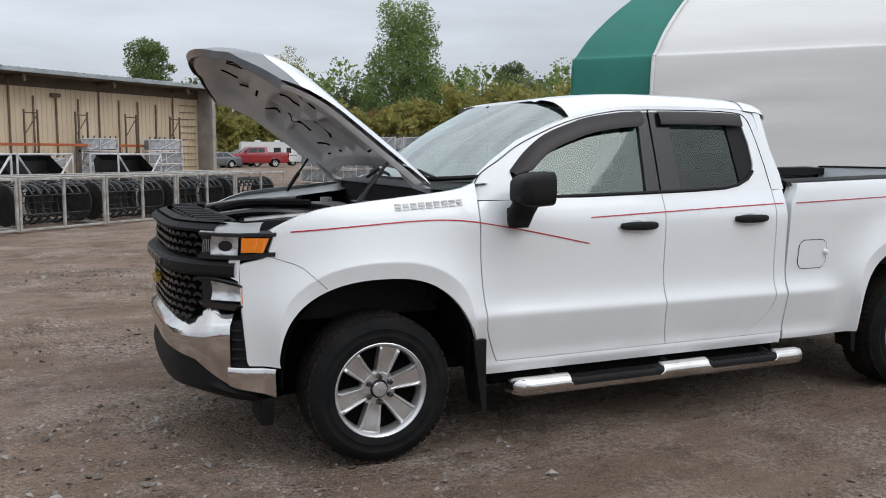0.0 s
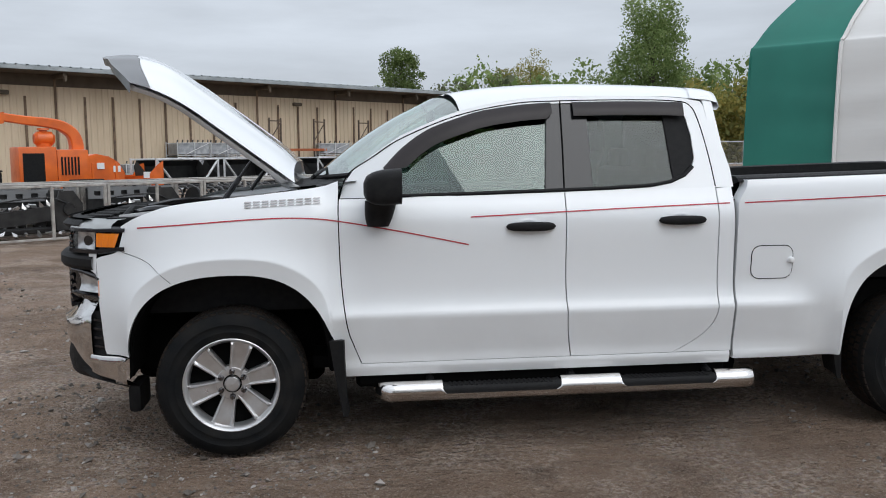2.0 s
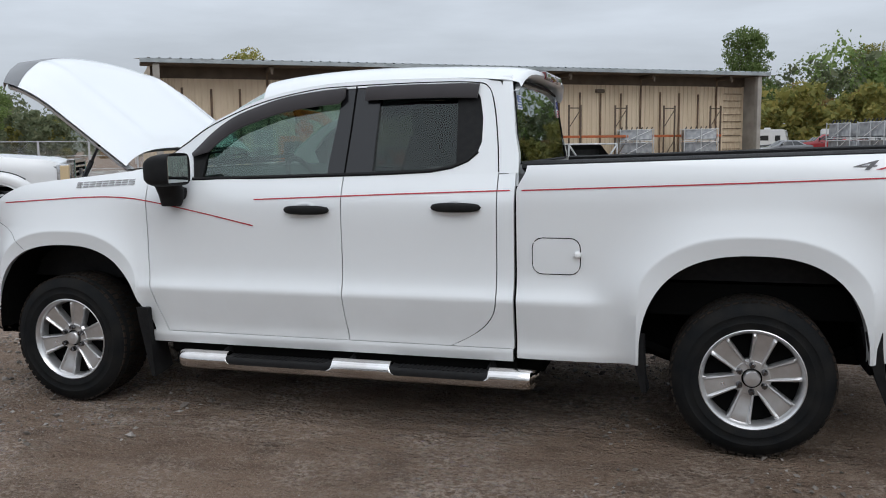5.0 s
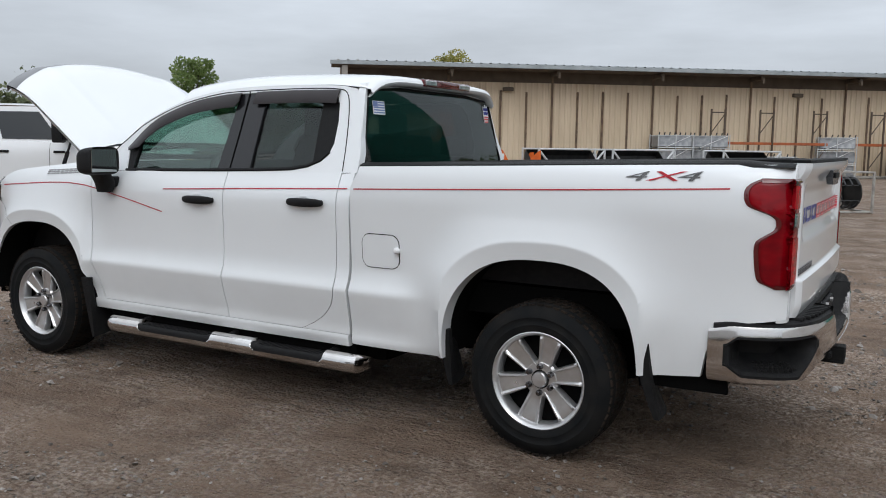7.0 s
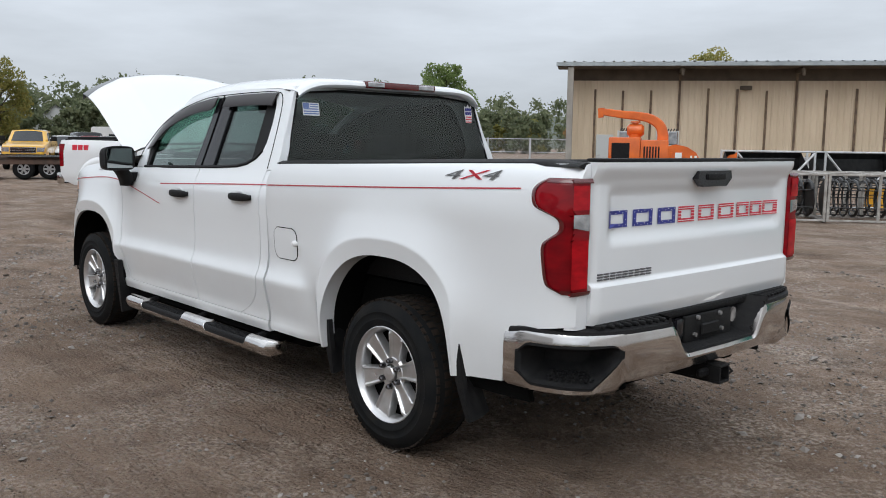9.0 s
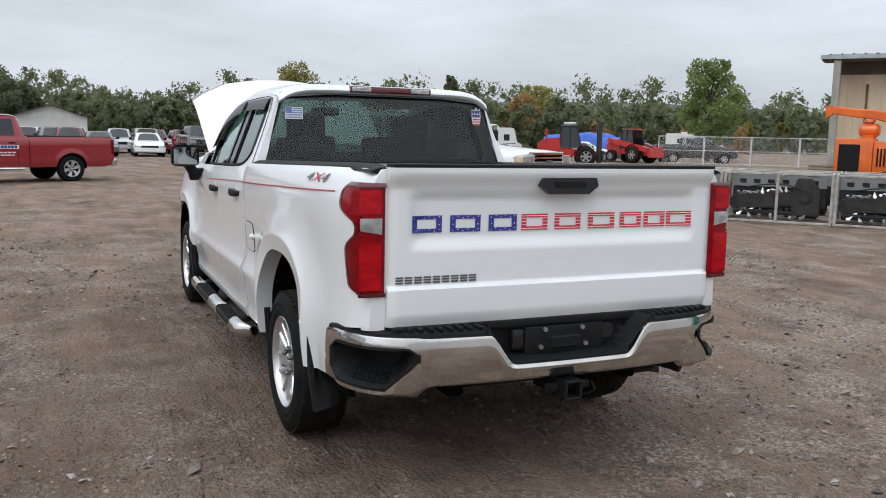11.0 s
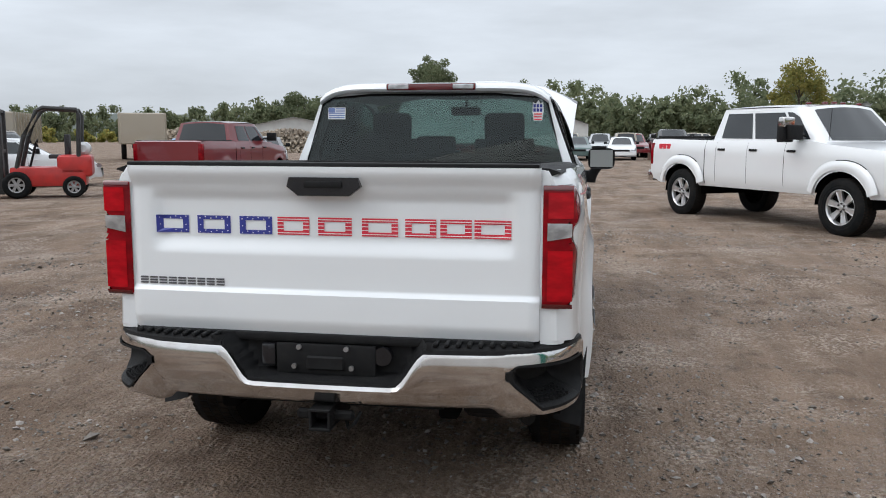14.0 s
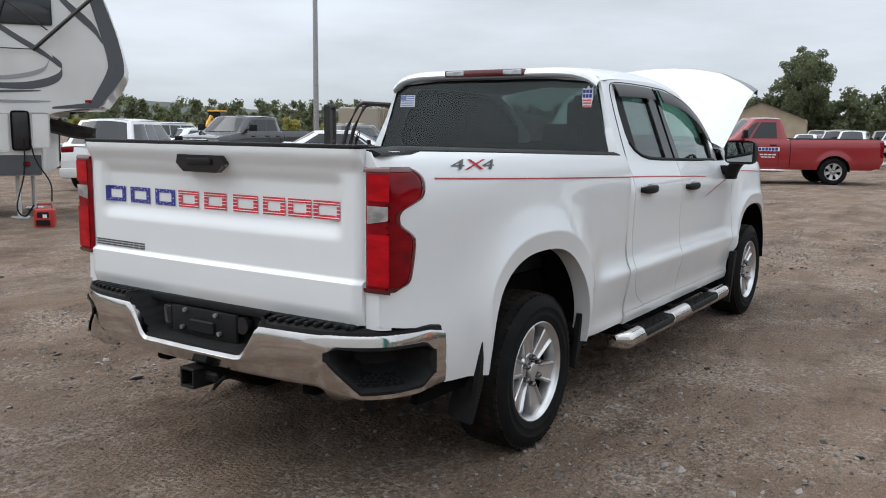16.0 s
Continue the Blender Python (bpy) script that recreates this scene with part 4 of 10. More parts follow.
bm = bmesh.new()
grid(bm, 14, 24, wind_pt)
ob = part("windshield", bm, GLASS_WIND, truck, "pale green windshield glass", smooth=60)
ob.visible_shadow = False
bm = bmesh.new()
tube(bm, [wind_pt(0.0, v) for v in np.linspace(0, 1, 21)], 0.015, 6)
part("windshield_seal", bm, BLACK_PLASTIC, truck)
for s in (-1, 1):
    bm = bmesh.new()

    def pillar(u, v):
        p = wind_pt(u, 0 if s < 0 else 1)
        x = lerp(p[0], p[0] + 0.02, v)
        y = lerp(abs(p[1]) - 0.015, cab_y(p[0] + 0.03, p[2] - 0.01), v)
        return (x, s * y, lerp(p[2] + 0.006, p[2] - 0.02, v))
    grid(bm, 14, 4, pillar)
    part("a_pillar", bm, WHITE, truck)
    # wipers
    bm = bmesh.new()
    tube(bm, [(0.42, s * 0.35 - 0.3, 1.40), (0.47, s * 0.35, 1.425), (0.52, s * 0.35 + 0.27, 1.44)], 0.008, 6)
    tube(bm, [(0.40, s * 0.35 + 0.05, 1.37), (0.47, s * 0.35, 1.43)], 0.010, 6)
    part("wiper", bm, BLACK_PLASTIC, truck, "black windshield wiper")
bm = bmesh.new()
grid(bm, 6, 24, lambda u, v: (lerp(0.30, 0.645, u) - 0.26 * (1 - (2 * v - 1) ** 2) * u + 0.0, (2 * v - 1) * 0.84, 1.345 + 0.03 * u))
part("cowl_panel", bm, BLACK_PLASTIC, truck, "black cowl panel")

# rear of the cab with its window
back_outer = [(-0.885, 1.326), (-0.740, 1.770), (-0.715, 1.812), (-0.64, 1.840), (-0.45, 1.856), (0, 1.860), (0.45, 1.856), (0.64, 1.840), (0.715, 1.812), (0.740, 1.770), (0.885, 1.326), (0.885, 1.0), (-0.885, 1.0)]
back_hole = [(-0.825, 1.372), (-0.715, 1.775), (-0.40, 1.800), (0.40, 1.800), (0.715, 1.775), (0.825, 1.372)]


def back_x(z):
    return 2.632 - 0.13 * max(0, z - 1.33)


bm = bmesh.new()
plate(bm, back_outer, [back_hole], lambda a, b, d: (back_x(b) - d, a, b), 0.05)
part("cab_back", bm, WHITE, truck)
bm = bmesh.new()
plate(bm, back_hole, [], lambda a, b, d: (back_x(b) + 0.001 - d, a, b), 0.004)
rear_glass = part("rear_window", bm, GLASS_DARK, truck, "dark tinted rear window", smooth=0)
bm = bmesh.new()
tube(bm, [(back_x(b) + 0.002, a, b) for a, b in back_hole], 0.008, 6, closed=True)
part("window_seal", bm, BLACK_PLASTIC, rear_glass)
bm = bmesh.new()
on_glass = lambda a, b, d: (back_x(b) + 0.004 - d, a, b)
quad = lambda a0, a1, b0, b1: [(a0, b0), (a1, b0), (a1, b1), (a0, b1)]
plate(bm, quad(-0.69, -0.575, 1.645, 1.72), [], on_glass, 0.002)
part("sticker", bm, WHITE_DECAL, rear_glass, "pale blue and white flag sticker")
bm = bmesh.new()
for k in range(5):
    plate(bm, quad(-0.640 if k > 2 else -0.685, -0.58, 1.652 + k * 0.014, 1.659 + k * 0.014), [], lambda a, b, d: (back_x(b) + 0.006 - d, a, b), 0.003)
plate(bm, quad(-0.688, -0.645, 1.688, 1.718), [], lambda a, b, d: (back_x(b) + 0.006 - d, a, b), 0.003)
part("sticker_print", bm, bsdf("pale_blue_print", (0.16, 0.22, 0.45), 0.5), rear_glass)
bm = bmesh.new()
plate(bm, [(0.640, 1.635), (0.692, 1.635), (0.700, 1.69), (0.697, 1.755), (0.682, 1.738), (0.668, 1.762), (0.652, 1.740), (0.634, 1.748), (0.632, 1.69)], [], lambda a, b, d: (back_x(b) + 0.006 - d, a, b), 0.003)
part("sticker", bm, WHITE_DECAL, rear_glass, "blue, red and white sticker")
bm = bmesh.new()
for k in range(3):
    box(bm, back_x(1.64) + 0.003, back_x(1.64) + 0.0085, 0.641, 0.690, 1.638 + k * 0.017, 1.645 + k * 0.017)
part("sticker_print", bm, RED_DECAL, rear_glass)
bm = bmesh.new()
for k in range(3):
    for q in range(2):
        a, b = 0.637 + 0.020 * k, 1.690 + 0.026 * q
        box(bm, back_x(b) + 0.002, back_x(b) + 0.0085, a, a + 0.015, b, b + 0.020)
part("sticker_print", bm, BLUE_DECAL, rear_glass)
# roof lip above the rear window with the third brake lamp
bm = bmesh.new()


def lip(u, v):
    w = 2 * u - 1
    yy = w * 0.735
    prof = [(2.50, 0.0), (2.60, -0.008), (2.655, -0.022), (2.668, -0.045), (2.655, -0.062), (2.58, -0.068)]
    k = v * 5
    i = min(4, int(k))
    x, z = lerp(prof[i][0], prof[i + 1][0], k - i), lerp(prof[i][1], prof[i + 1][1], k - i)
    zc = lerp(1.878, 1.800, abs(w) ** 9.0)
    return (x - 0.05 * abs(w) ** 4, yy, zc + z)


grid(bm, 32, 10, lip)
part("roof_lip", bm, WHITE, truck, smooth=60)
bm = bmesh.new()
box(bm, 2.63, 2.673, -0.285, 0.285, 1.822, 1.866, 0.012, 2)
brake = part("brake_lamp", bm, DARK_LENS, truck, "dark red high brake lamp")
for a, b in ((-0.27, -0.14), (0.14, 0.27)):
    bm = bmesh.new()
    box(bm, 2.664, 2.677, a, b, 1.829, 1.859, 0.004, 1)
    part("cargo_lens", bm, CLEAR_LENS, brake, "clear cargo lamp lens")

# cargo bed, rails, tailgate
bm = bmesh.new()
box(bm, 2.66, 4.80, -0.78, 0.78, 0.80, 0.84)
box(bm, 2.66, 2.70, -0.80, 0.80, 0.84, 1.345)
for s in (-1, 1):
    box(bm, 2.66, 4.80, min(s * 0.78, s * 0.80), max(s * 0.78, s * 0.80), 0.84, 1.33)
    box(bm, 3.35, 4.10, min(s * 0.56, s * 0.78), max(s * 0.56, s * 0.78), 0.84, 1.08, 0.05, 2)
bl = part("bed_liner", bm, BLACK_PLASTIC, truck, "black ribbed bed liner")
for k in range(12):
    bm = bmesh.new()
    box(bm, 2.72, 4.78, -0.72 + k * 0.125, -0.66 + k * 0.125, 0.842, 0.853)
    part("liner_rib", bm, BLACK_PLASTIC, bl)
for s in (-1, 1):
    bm = bmesh.new()
    prof = [(0.775, -0.055), (0.775, 0.010), (0.80, 0.019), (0.87, 0.017), (0.905, 0.006), (0.915, -0.012)]
    xs = np.linspace(2.655, 4.815, 24)
    vv = [[bm.verts.new((x, s * (y - (0.03 * ((x - 4.35) / 0.5) ** 2 if x > 4.35 else 0)), bed_hi(x) + (z - 0.012 * smooth01((x - 4.60) / 0.16) if z > 0 else z))) for y, z in prof] for x in xs]
    for p, q in zip(vv, vv[1:]):
        for j in range(len(prof) - 1):
            bm.faces.new((p[j], q[j], q[j + 1], p[j + 1]))
    bm.faces.new(vv[0]), bm.faces.new(vv[-1])
    part("bed_rail_cap", bm, BLACK_PLASTIC, truck, "black bed rail cap")


def gate_x(y, z):
    """The tailgate's face: an upper lip, a sculpted recess and a crease low down."""
    x = 4.852 - 0.012 * (y / 0.8) ** 2
    x += 0.030 * smooth01((z - 1.33) / 0.08)
    inside = smooth01((0.735 - abs(y)) / 0.05)
    rec = smooth01((z - 1.075) / 0.07) * (1 - smooth01((z - 1.285) / 0.06))
    x -= 0.022 * rec * inside
    x += 0.020 * smooth01((0.945 - z) / 0.018)
    x -= 0.02 * smooth01((0.83 - z) / 0.08)
    return x


bm = bmesh.new()
ys = np.linspace(-0.819, 0.819, 70)
zs = np.linspace(0.772, 1.425, 110)
vv = [[bm.verts.new((gate_x(y, z) - (0.02 if i in (0, 69) else 0), y, z)) for z in zs] for i, y in enumerate(ys)]
for p, q in zip(vv, vv[1:]):
    for j in range(len(zs) - 1):
        bm.faces.new((p[j], q[j], q[j + 1], p[j + 1]))
bk = [[bm.verts.new((4.80, y, z)) for z in (0.772, 1.425)] for y in (-0.819, 0.819)]
for y0 in (0, -1):
    bm.faces.new([v for v in vv[y0]] + [bk[y0][1], bk[y0][0]])
bm.faces.new([c[-1] for c in vv] + [bk[1][1], bk[0][1]])
bm.faces.new([c[0] for c in vv] + [bk[1][0], bk[0][0]])
bm.faces.new((bk[0][0], bk[0][1], bk[1][1], bk[1][0]))
gate = part("tailgate", bm, WHITE, truck, "closed white tailgate", smooth=40)
bm = bmesh.new()
box(bm, 4.79, 4.868, -0.812, 0.812, 1.4255, 1.440, 0.006, 2)
part("tailgate_cap", bm, BLACK_PLASTIC, gate, "black tailgate top cap")
bm = bmesh.new()
loop = [(-0.135, 1.385), (-0.145, 1.35), (-0.10, 1.315), (0.10, 1.315), (0.145, 1.35), (0.135, 1.385)]
plate(bm, loop, [], lambda a, b, d: (4.888 - d, a, b), 0.03)
hnd = part("tailgate_handle", bm, BLACK_GLOSS, gate, "black tailgate handle recess")
bm = bmesh.new()
box(bm, 4.885, 4.897, -0.075, 0.075, 1.345, 1.372, 0.006, 2)
part("lever", bm, BLACK_PLASTIC, hnd)
# decals: nine plain hollow block marks, the first three blue with white dots, the rest in red and white bars
for k, (a, w) in enumerate(((-0.712, 0.135), (-0.540, 0.140), (-0.362, 0.135), (-0.205, 0.130), (-0.040, 0.135), (0.135, 0.142), (0.305, 0.120), (0.440, 0.120), (0.570, 0.140))):
    bm = bmesh.new()
    zl, zh, e = 1.158, 1.228, 0.016
    outer = [(a, zl), (a + w / 2, zl), (a + w, zl), (a + w, zh), (a + w / 2, zh), (a, zh)]
    inner_ = [(a + e * 1.6, zl + e), (a + w / 2, zl + e), (a + w - e * 1.6, zl + e), (a + w - e * 1.6, zh - e), (a + w / 2, zh - e), (a + e * 1.6, zh - e)]
    vo = [bm.verts.new((gate_x(yy, zz) + 0.003, yy, zz)) for yy, zz in outer]
    vi = [bm.verts.new((gate_x(yy, zz) + 0.003, yy, zz)) for yy, zz in inner_]
    for i in range(6):
        bm.faces.new((vo[i], vo[(i + 1) % 6], vi[(i + 1) % 6], vi[i]))
    strokes = [(0, w, zl, zl + e), (0, w, zh - e, zh), (0, e * 1.6, zl + e, zh - e), (w - e * 1.6, w, zl + e, zh - e)]
    mark = part("decal", bm, BLUE_DECAL if k < 3 else RED_DECAL, gate, "blue block decal" if k < 3 else "red block decal", smooth=0)
    bm = bmesh.new()
    for c0, c1, zl, zh in strokes:
        if k < 3:
            m_ = max(1, int((c1 - c0) / 0.022))
            for j in range(m_):
                yy, zz = a + lerp(c0, c1, (j + 0.5) / m_), (zl + zh) / 2 + (0.003 if j % 2 else -0.003)
                bm.faces.new([bm.verts.new((gate_x(yy, zz) + 0.0045, yy + 0.0028 * math.cos(q), zz + 0.0028 * math.sin(q))) for q in np.linspace(0, 2 * math.pi, 5, endpoint=False)])
        else:
            zz = zl + 0.006
            while zz < zh - 0.003:
                bm.faces.new([bm.verts.new((gate_x(yy, z2) + 0.0045, yy, z2)) for yy, z2 in ((a + c0, zz), (a + c1, zz), (a + c1, zz + 0.003), (a + c0, zz + 0.003))])
                zz += 0.014
    tagged(part("decal_print", bm, WHITE_DECAL, mark, smooth=0), "", kind="stuff")
bm = bmesh.new()
for k in range(9):
    a = -0.785 + k * 0.041
    for zz in (0.952, 0.963, 0.974):
        box(bm, gate_x(a, zz) - 0.002, gate_x(a, zz) + 0.005, a, a + 0.032, zz, zz + 0.006)
tagged(part("tailgate_badge", bm, WORD_GREY, gate, "small raised grey badge"), "small raised grey badge", kind="stuff")

# tail lamps wrapping the bed corners
for s in (-1, 1):
    def lamp_pt(a, b, d):
        """a runs from the tailgate edge outwards and round the corner."""
        c = 0.115
        if a < c:
            return (4.838 - 0.008 * (a / c) ** 2 - d, s * (0.826 + a), b)
        ex = 4.838 - 0.012 - (a - c)
        return (ex, s * (body_y(ex, b) + 0.006 - d), b)
    bm = bmesh.new()
    # strips across the lamp so that it bends round the corner
    right_a = table([0.905, 0.92, 0.945, 1.05, 1.10, 1.125, 1.15, 1.18, 1.205, 1.225, 1.25, 1.30, 1.335, 1.362], [0.17, 0.205, 0.238, 0.252, 0.246, 0.215, 0.180, 0.172, 0.186, 0.235, 0.288, 0.302, 0.285, 0.235])
    zz = np.linspace(0.905, 1.358, 40)
    vv = [[bm.verts.new(lamp_pt(u * right_a(z), z, 0.0 if 0 < u < 1 and z not in (zz[0], zz[-1]) else 0.012)) for u in np.linspace(0, 1, 16)] for z in zz]
    for p, q in zip(vv, vv[1:]):
        for j in range(15):
            bm.faces.new((p[j], q[j], q[j + 1], p[j + 1]))
    lamp = part("tail_lamp", bm, RED_LENS, truck, "red tail lamp with clear reversing lens", smooth=60)
    bm = bmesh.new()
    grid(bm, 6, 8, lambda u, v: lamp_pt(lerp(0.018, 0.108, u), lerp(1.156, 1.222, v) + 0.016 * u * (1 - v), -0.004))
    part("reversing_lens", bm, CLEAR_LENS, lamp, "clear reversing lens")
    bm = bmesh.new()
    vv = [[bm.verts.new(lamp_pt(right_a(z) + o, z, 0.004 if o > 0 else -0.003)) for o in (-0.016, -0.010, 0.004)] for z in np.linspace(0.91, 1.355, 50)]
    vv = [[bm.verts.new(lamp_pt(a, 0.905 + o, -0.003 if o > 0 else 0.004)) for o in (0.014, 0.008, -0.004)] for a in np.linspace(0, 0.17, 16)] + vv + [[bm.verts.new(lamp_pt(a, 1.358 + o, -0.003 if o < 0 else 0.004)) for o in (-0.014, -0.008, 0.004)] for a in np.linspace(0.24, 0, 16)]
    for p, q in zip(vv, vv[1:]):
        for j in range(2):
            bm.faces.new((p[j], q[j], q[j + 1], p[j + 1]))
    part("lamp_rim", bm, DARK_LENS, lamp, "dark red lamp rim", smooth=60)
    for z0, z1 in ((0.93, 1.12), (1.24, 1.335)):
        bm = bmesh.new()
        grid(bm, 8, 8, lambda u, v: lamp_pt(lerp(0.02, 0.125, u), lerp(z0, z1, v), -0.003))
        part("lamp_element", bm, BRIGHT_RED, lamp, "brighter red lamp element")
    bm = bmesh.new()
    box(bm, 4.78, 4.812, min(s * 0.814, s * 0.830), max(s * 0.814, s * 0.830), 0.77, 1.42)
    part("gap_seal", bm, VOID, truck)
    # corner posts of the bed between lamp and tailgate
    bm = bmesh.new()
    zs2 = list(np.linspace(0.76, 1.415, 24))
    vv = [[bm.verts.new((4.822 - 0.010 * t * t - (0.03 * t ** 6), s * lerp(0.822, body_y(4.79, z), t), z)) for t in np.linspace(0, 1, 10)] for z in zs2]
    for p, q in zip(vv, vv[1:]):
        for j in range(9):
            bm.faces.new((p[j], q[j], q[j + 1], p[j + 1]))
    part("bed_corner", bm, WHITE, truck, smooth=60)
    # 4x4 decals on the bed
    for txt, mat, off in (("4", DECAL_GREY, 0.0), ("X", RED_DECAL, 0.105), ("4", DECAL_GREY, 0.228)):
        fc = bpy.data.curves.new("badge_letter", "FONT")
        fc.body, fc.size, fc.extrude = txt, 0.105, 0.0008
        fc.materials.append(mat)
        tmp = new("badge_letter", fc)
        me = bpy.data.meshes.new_from_object(tmp.evaluated_get(bpy.context.evaluated_depsgraph_get()))
        bpy.data.objects.remove(tmp)
        for v in me.vertices:
            u = v.co.x * 1.95 + off + v.co.y * 0.55
            z = 1.336 + v.co.y * 0.56
            x = 4.115 + u if s < 0 else 4.485 - u
            z += 0.02 * (x - 4.1)
            v.co = Vector((x, s * (body_y(x, z) + 0.005), z))
        ob = new("bed_decal", me)
        ob.parent = truck
        tagged(ob, "grey and red four-wheel-drive decal")

# rear bumper
bump_plan = curve([(4.975, 0.0), (4.970, 0.25), (4.955, 0.50), (4.925, 0.70), (4.875, 0.82), (4.80, 0.905), (4.70, 0.953), (4.60, 0.975), (4.525, 0.982)], 6)
bump_len = np.cumsum([0] + [math.dist(p, q) for p, q in zip(bump_plan, bump_plan[1:])])


def bump_at(d):
    """A point of the bumper's plan, d metres along it from the middle, and its outward direction."""
    x = float(np.interp(d, bump_len, [p[0] for p in bump_plan]))
    y = float(np.interp(d, bump_len, [p[1] for p in bump_plan]))
    x2 = float(np.interp(d + 0.01, bump_len, [p[0] for p in bump_plan]))
    y2 = float(np.interp(d + 0.01, bump_len, [p[1] for p in bump_plan]))
    if d + 0.01 > bump_len[-1]:
        return x, y, 0.0, 1.0
    l = math.hypot(x2 - x, y2 - y)
    return x, y, (y2 - y) / l, -(x2 - x) / l


def bump_x(y):
    return float(np.interp(abs(y), [p[1] for p in bump_plan], [p[0] for p in bump_plan]))


DEND = float(bump_len[-1])
P0, P1 = 0.715, DEND - 0.075     # the corner pocket's stretch


def pocket_z(d):
    """Lower and upper edge of the corner pocket, a long hexagon."""
    u = (d - P0) / (P1 - P0)
    return float(np.interp(u, [0.0, 0.04, 0.30, 0.86, 1.0], [0.645, 0.625, 0.524, 0.532, 0.575])), float(np.interp(u, [0.0, 0.08, 0.90, 1.0], [0.668, 0.692, 0.690, 0.655]))


bm = bmesh.new()
for s in (-1, 1):
    ds = sorted(set(list(np.linspace(0, DEND, 60)) + [P0, P1, 0.27, 0.42]))
    vv = []
    for d in ds:
        x, y, nx, ny_ = bump_at(d)
        t = smooth01((d - 0.28) / 0.13)
        k = smooth01((d - P0 + 0.06) / 0.06)
        zt = lerp(0.602, 0.738, t) + 0.004 * k - 0.02 * smooth01((d - DEND + 0.10) / 0.10)
        zb = 0.522 - 0.040 * k
        zc = lerp(0.592 if t > 0.05 else zt - 0.016, 0.60, k)
        zp = lerp(lerp(zt - 0.014, zc, 0.3), pocket_z(d)[1], k)
        zq = lerp(lerp(zc - 0.02, zb, 0.5), pocket_z(d)[0], k)
        zc = lerp(zc, (zp + zq) / 2, k)
        prof = [(-0.05, zt - 0.004), (-0.006, zt), (0.0, zt - 0.014), (0.003, zp), (0.003, zc), (-0.010 * (1 - k), zc - 0.016), (-0.022 * (1 - k) + 0.004 * k, zq), (lerp(-0.030, 0.0, k), lerp(zq, zb, 0.6)), (-0.045, zb), (-0.10, zb - 0.006)]
        vv.append([bm.verts.new((x + nx * o, s * (y + ny_ * o), z)) for o, z in prof])
    for i, (p, q) in enumerate(zip(vv, vv[1:])):
        for j in range(len(p) - 1):
            if P0 - 1e-6 <= ds[i] and ds[i + 1] <= P1 + 1e-6 and 2 < j < 6:
                continue
            bm.faces.new((p[j], q[j], q[j + 1], p[j + 1]))
    bm.faces.new(vv[-1])
rb = part("rear_bumper", bm, CHROME, truck, "chrome rear bumper with black step pads", smooth=50)
for s in (-1, 1):
    bm = bmesh.new()
    path = [(0.010, -0.02), (0.011, 0.05), (-0.012, 0.12), (-0.10, 0.32), (-0.13, 0.46), (-0.13, 0.84), (-0.02, 0.93), (0.010, 0.96), (0.009, 1.02)]

    def pocket(u, v):
        d = lerp(P0 - 0.010, P1 + 0.010, u)
        x, y, nx, ny_ = bump_at(d)
        i = v * (len(path) - 1)
        k = min(len(path) - 2, int(i))
        o, f = (lerp(path[k][c], path[k + 1][c], i - k) for c in (0, 1))
        lo_, hi_ = pocket_z(d)
        inn = smooth01((u - 0.05) / 0.14) * smooth01((0.96 - u) / 0.10)
        o = lerp(0.009, o, inn) if o < 0 else o
        return (x + nx * o, s * (y + ny_ * o), lerp(lo_ - 0.004, hi_ + 0.004, f))
    grid(bm, 36, 24, pocket)
    pk = part("corner_step", bm, BLACK_PLASTIC, rb, "black corner step", smooth=40)
    bm = bmesh.new()
    for i in range(10):
        for j in range(4):
            d = P0 + 0.07 + i * 0.026 + (j % 2) * 0.013
            x, y, nx, ny_ = bump_at(d)
            o = -0.018 - 0.021 * j
            M = Matrix.Translation((x + nx * o, s * (y + ny_ * o), 0.552 + 0.0065 * j))
            box(bm, -0.006, 0.006, -0.007, 0.007, -0.006, 0.006, 0, 1, M)
    tagged(part("step_grip", bm, BLACK_PLASTIC, pk, "black step grip studs"), "black step grip studs", kind="stuff")
    bm = bmesh.new()
    vv = []
    for d in np.linspace(0.40, DEND - 0.02, 34):
        x, y, nx, ny_ = bump_at(d)
        z = 0.742 - 0.012 * smooth01((d - DEND + 0.10) / 0.10)
        inn = min(0.12, 0.12 - 0.085 * smooth01((d - 0.80) / 0.12))
        vv.append([bm.verts.new((x + nx * o, s * (y + ny_ * o), zz)) for o, zz in ((-0.004, z - 0.006), (-0.008, z + 0.010), (-0.025, z + 0.018), (-inn, z + 0.022), (-inn - 0.02, z - 0.04))])
    for p, q in zip(vv, vv[1:]):
        for j in range(4):
            bm.faces.new((p[j], q[j], q[j + 1], p[j + 1]))
    bm.faces.new(vv[0]), bm.faces.new(vv[-1])
    for k in range(9):
        y = 0.44 + k * 0.042
        box(bm, bump_x(y) - 0.085, bump_x(y) - 0.018, s * y - 0.009, s * y + 0.009, 0.760, 0.776, 0.004, 1)
    part("bumper_pad", bm, BLACK_PLASTIC, rb, "black ribbed bumper pad")
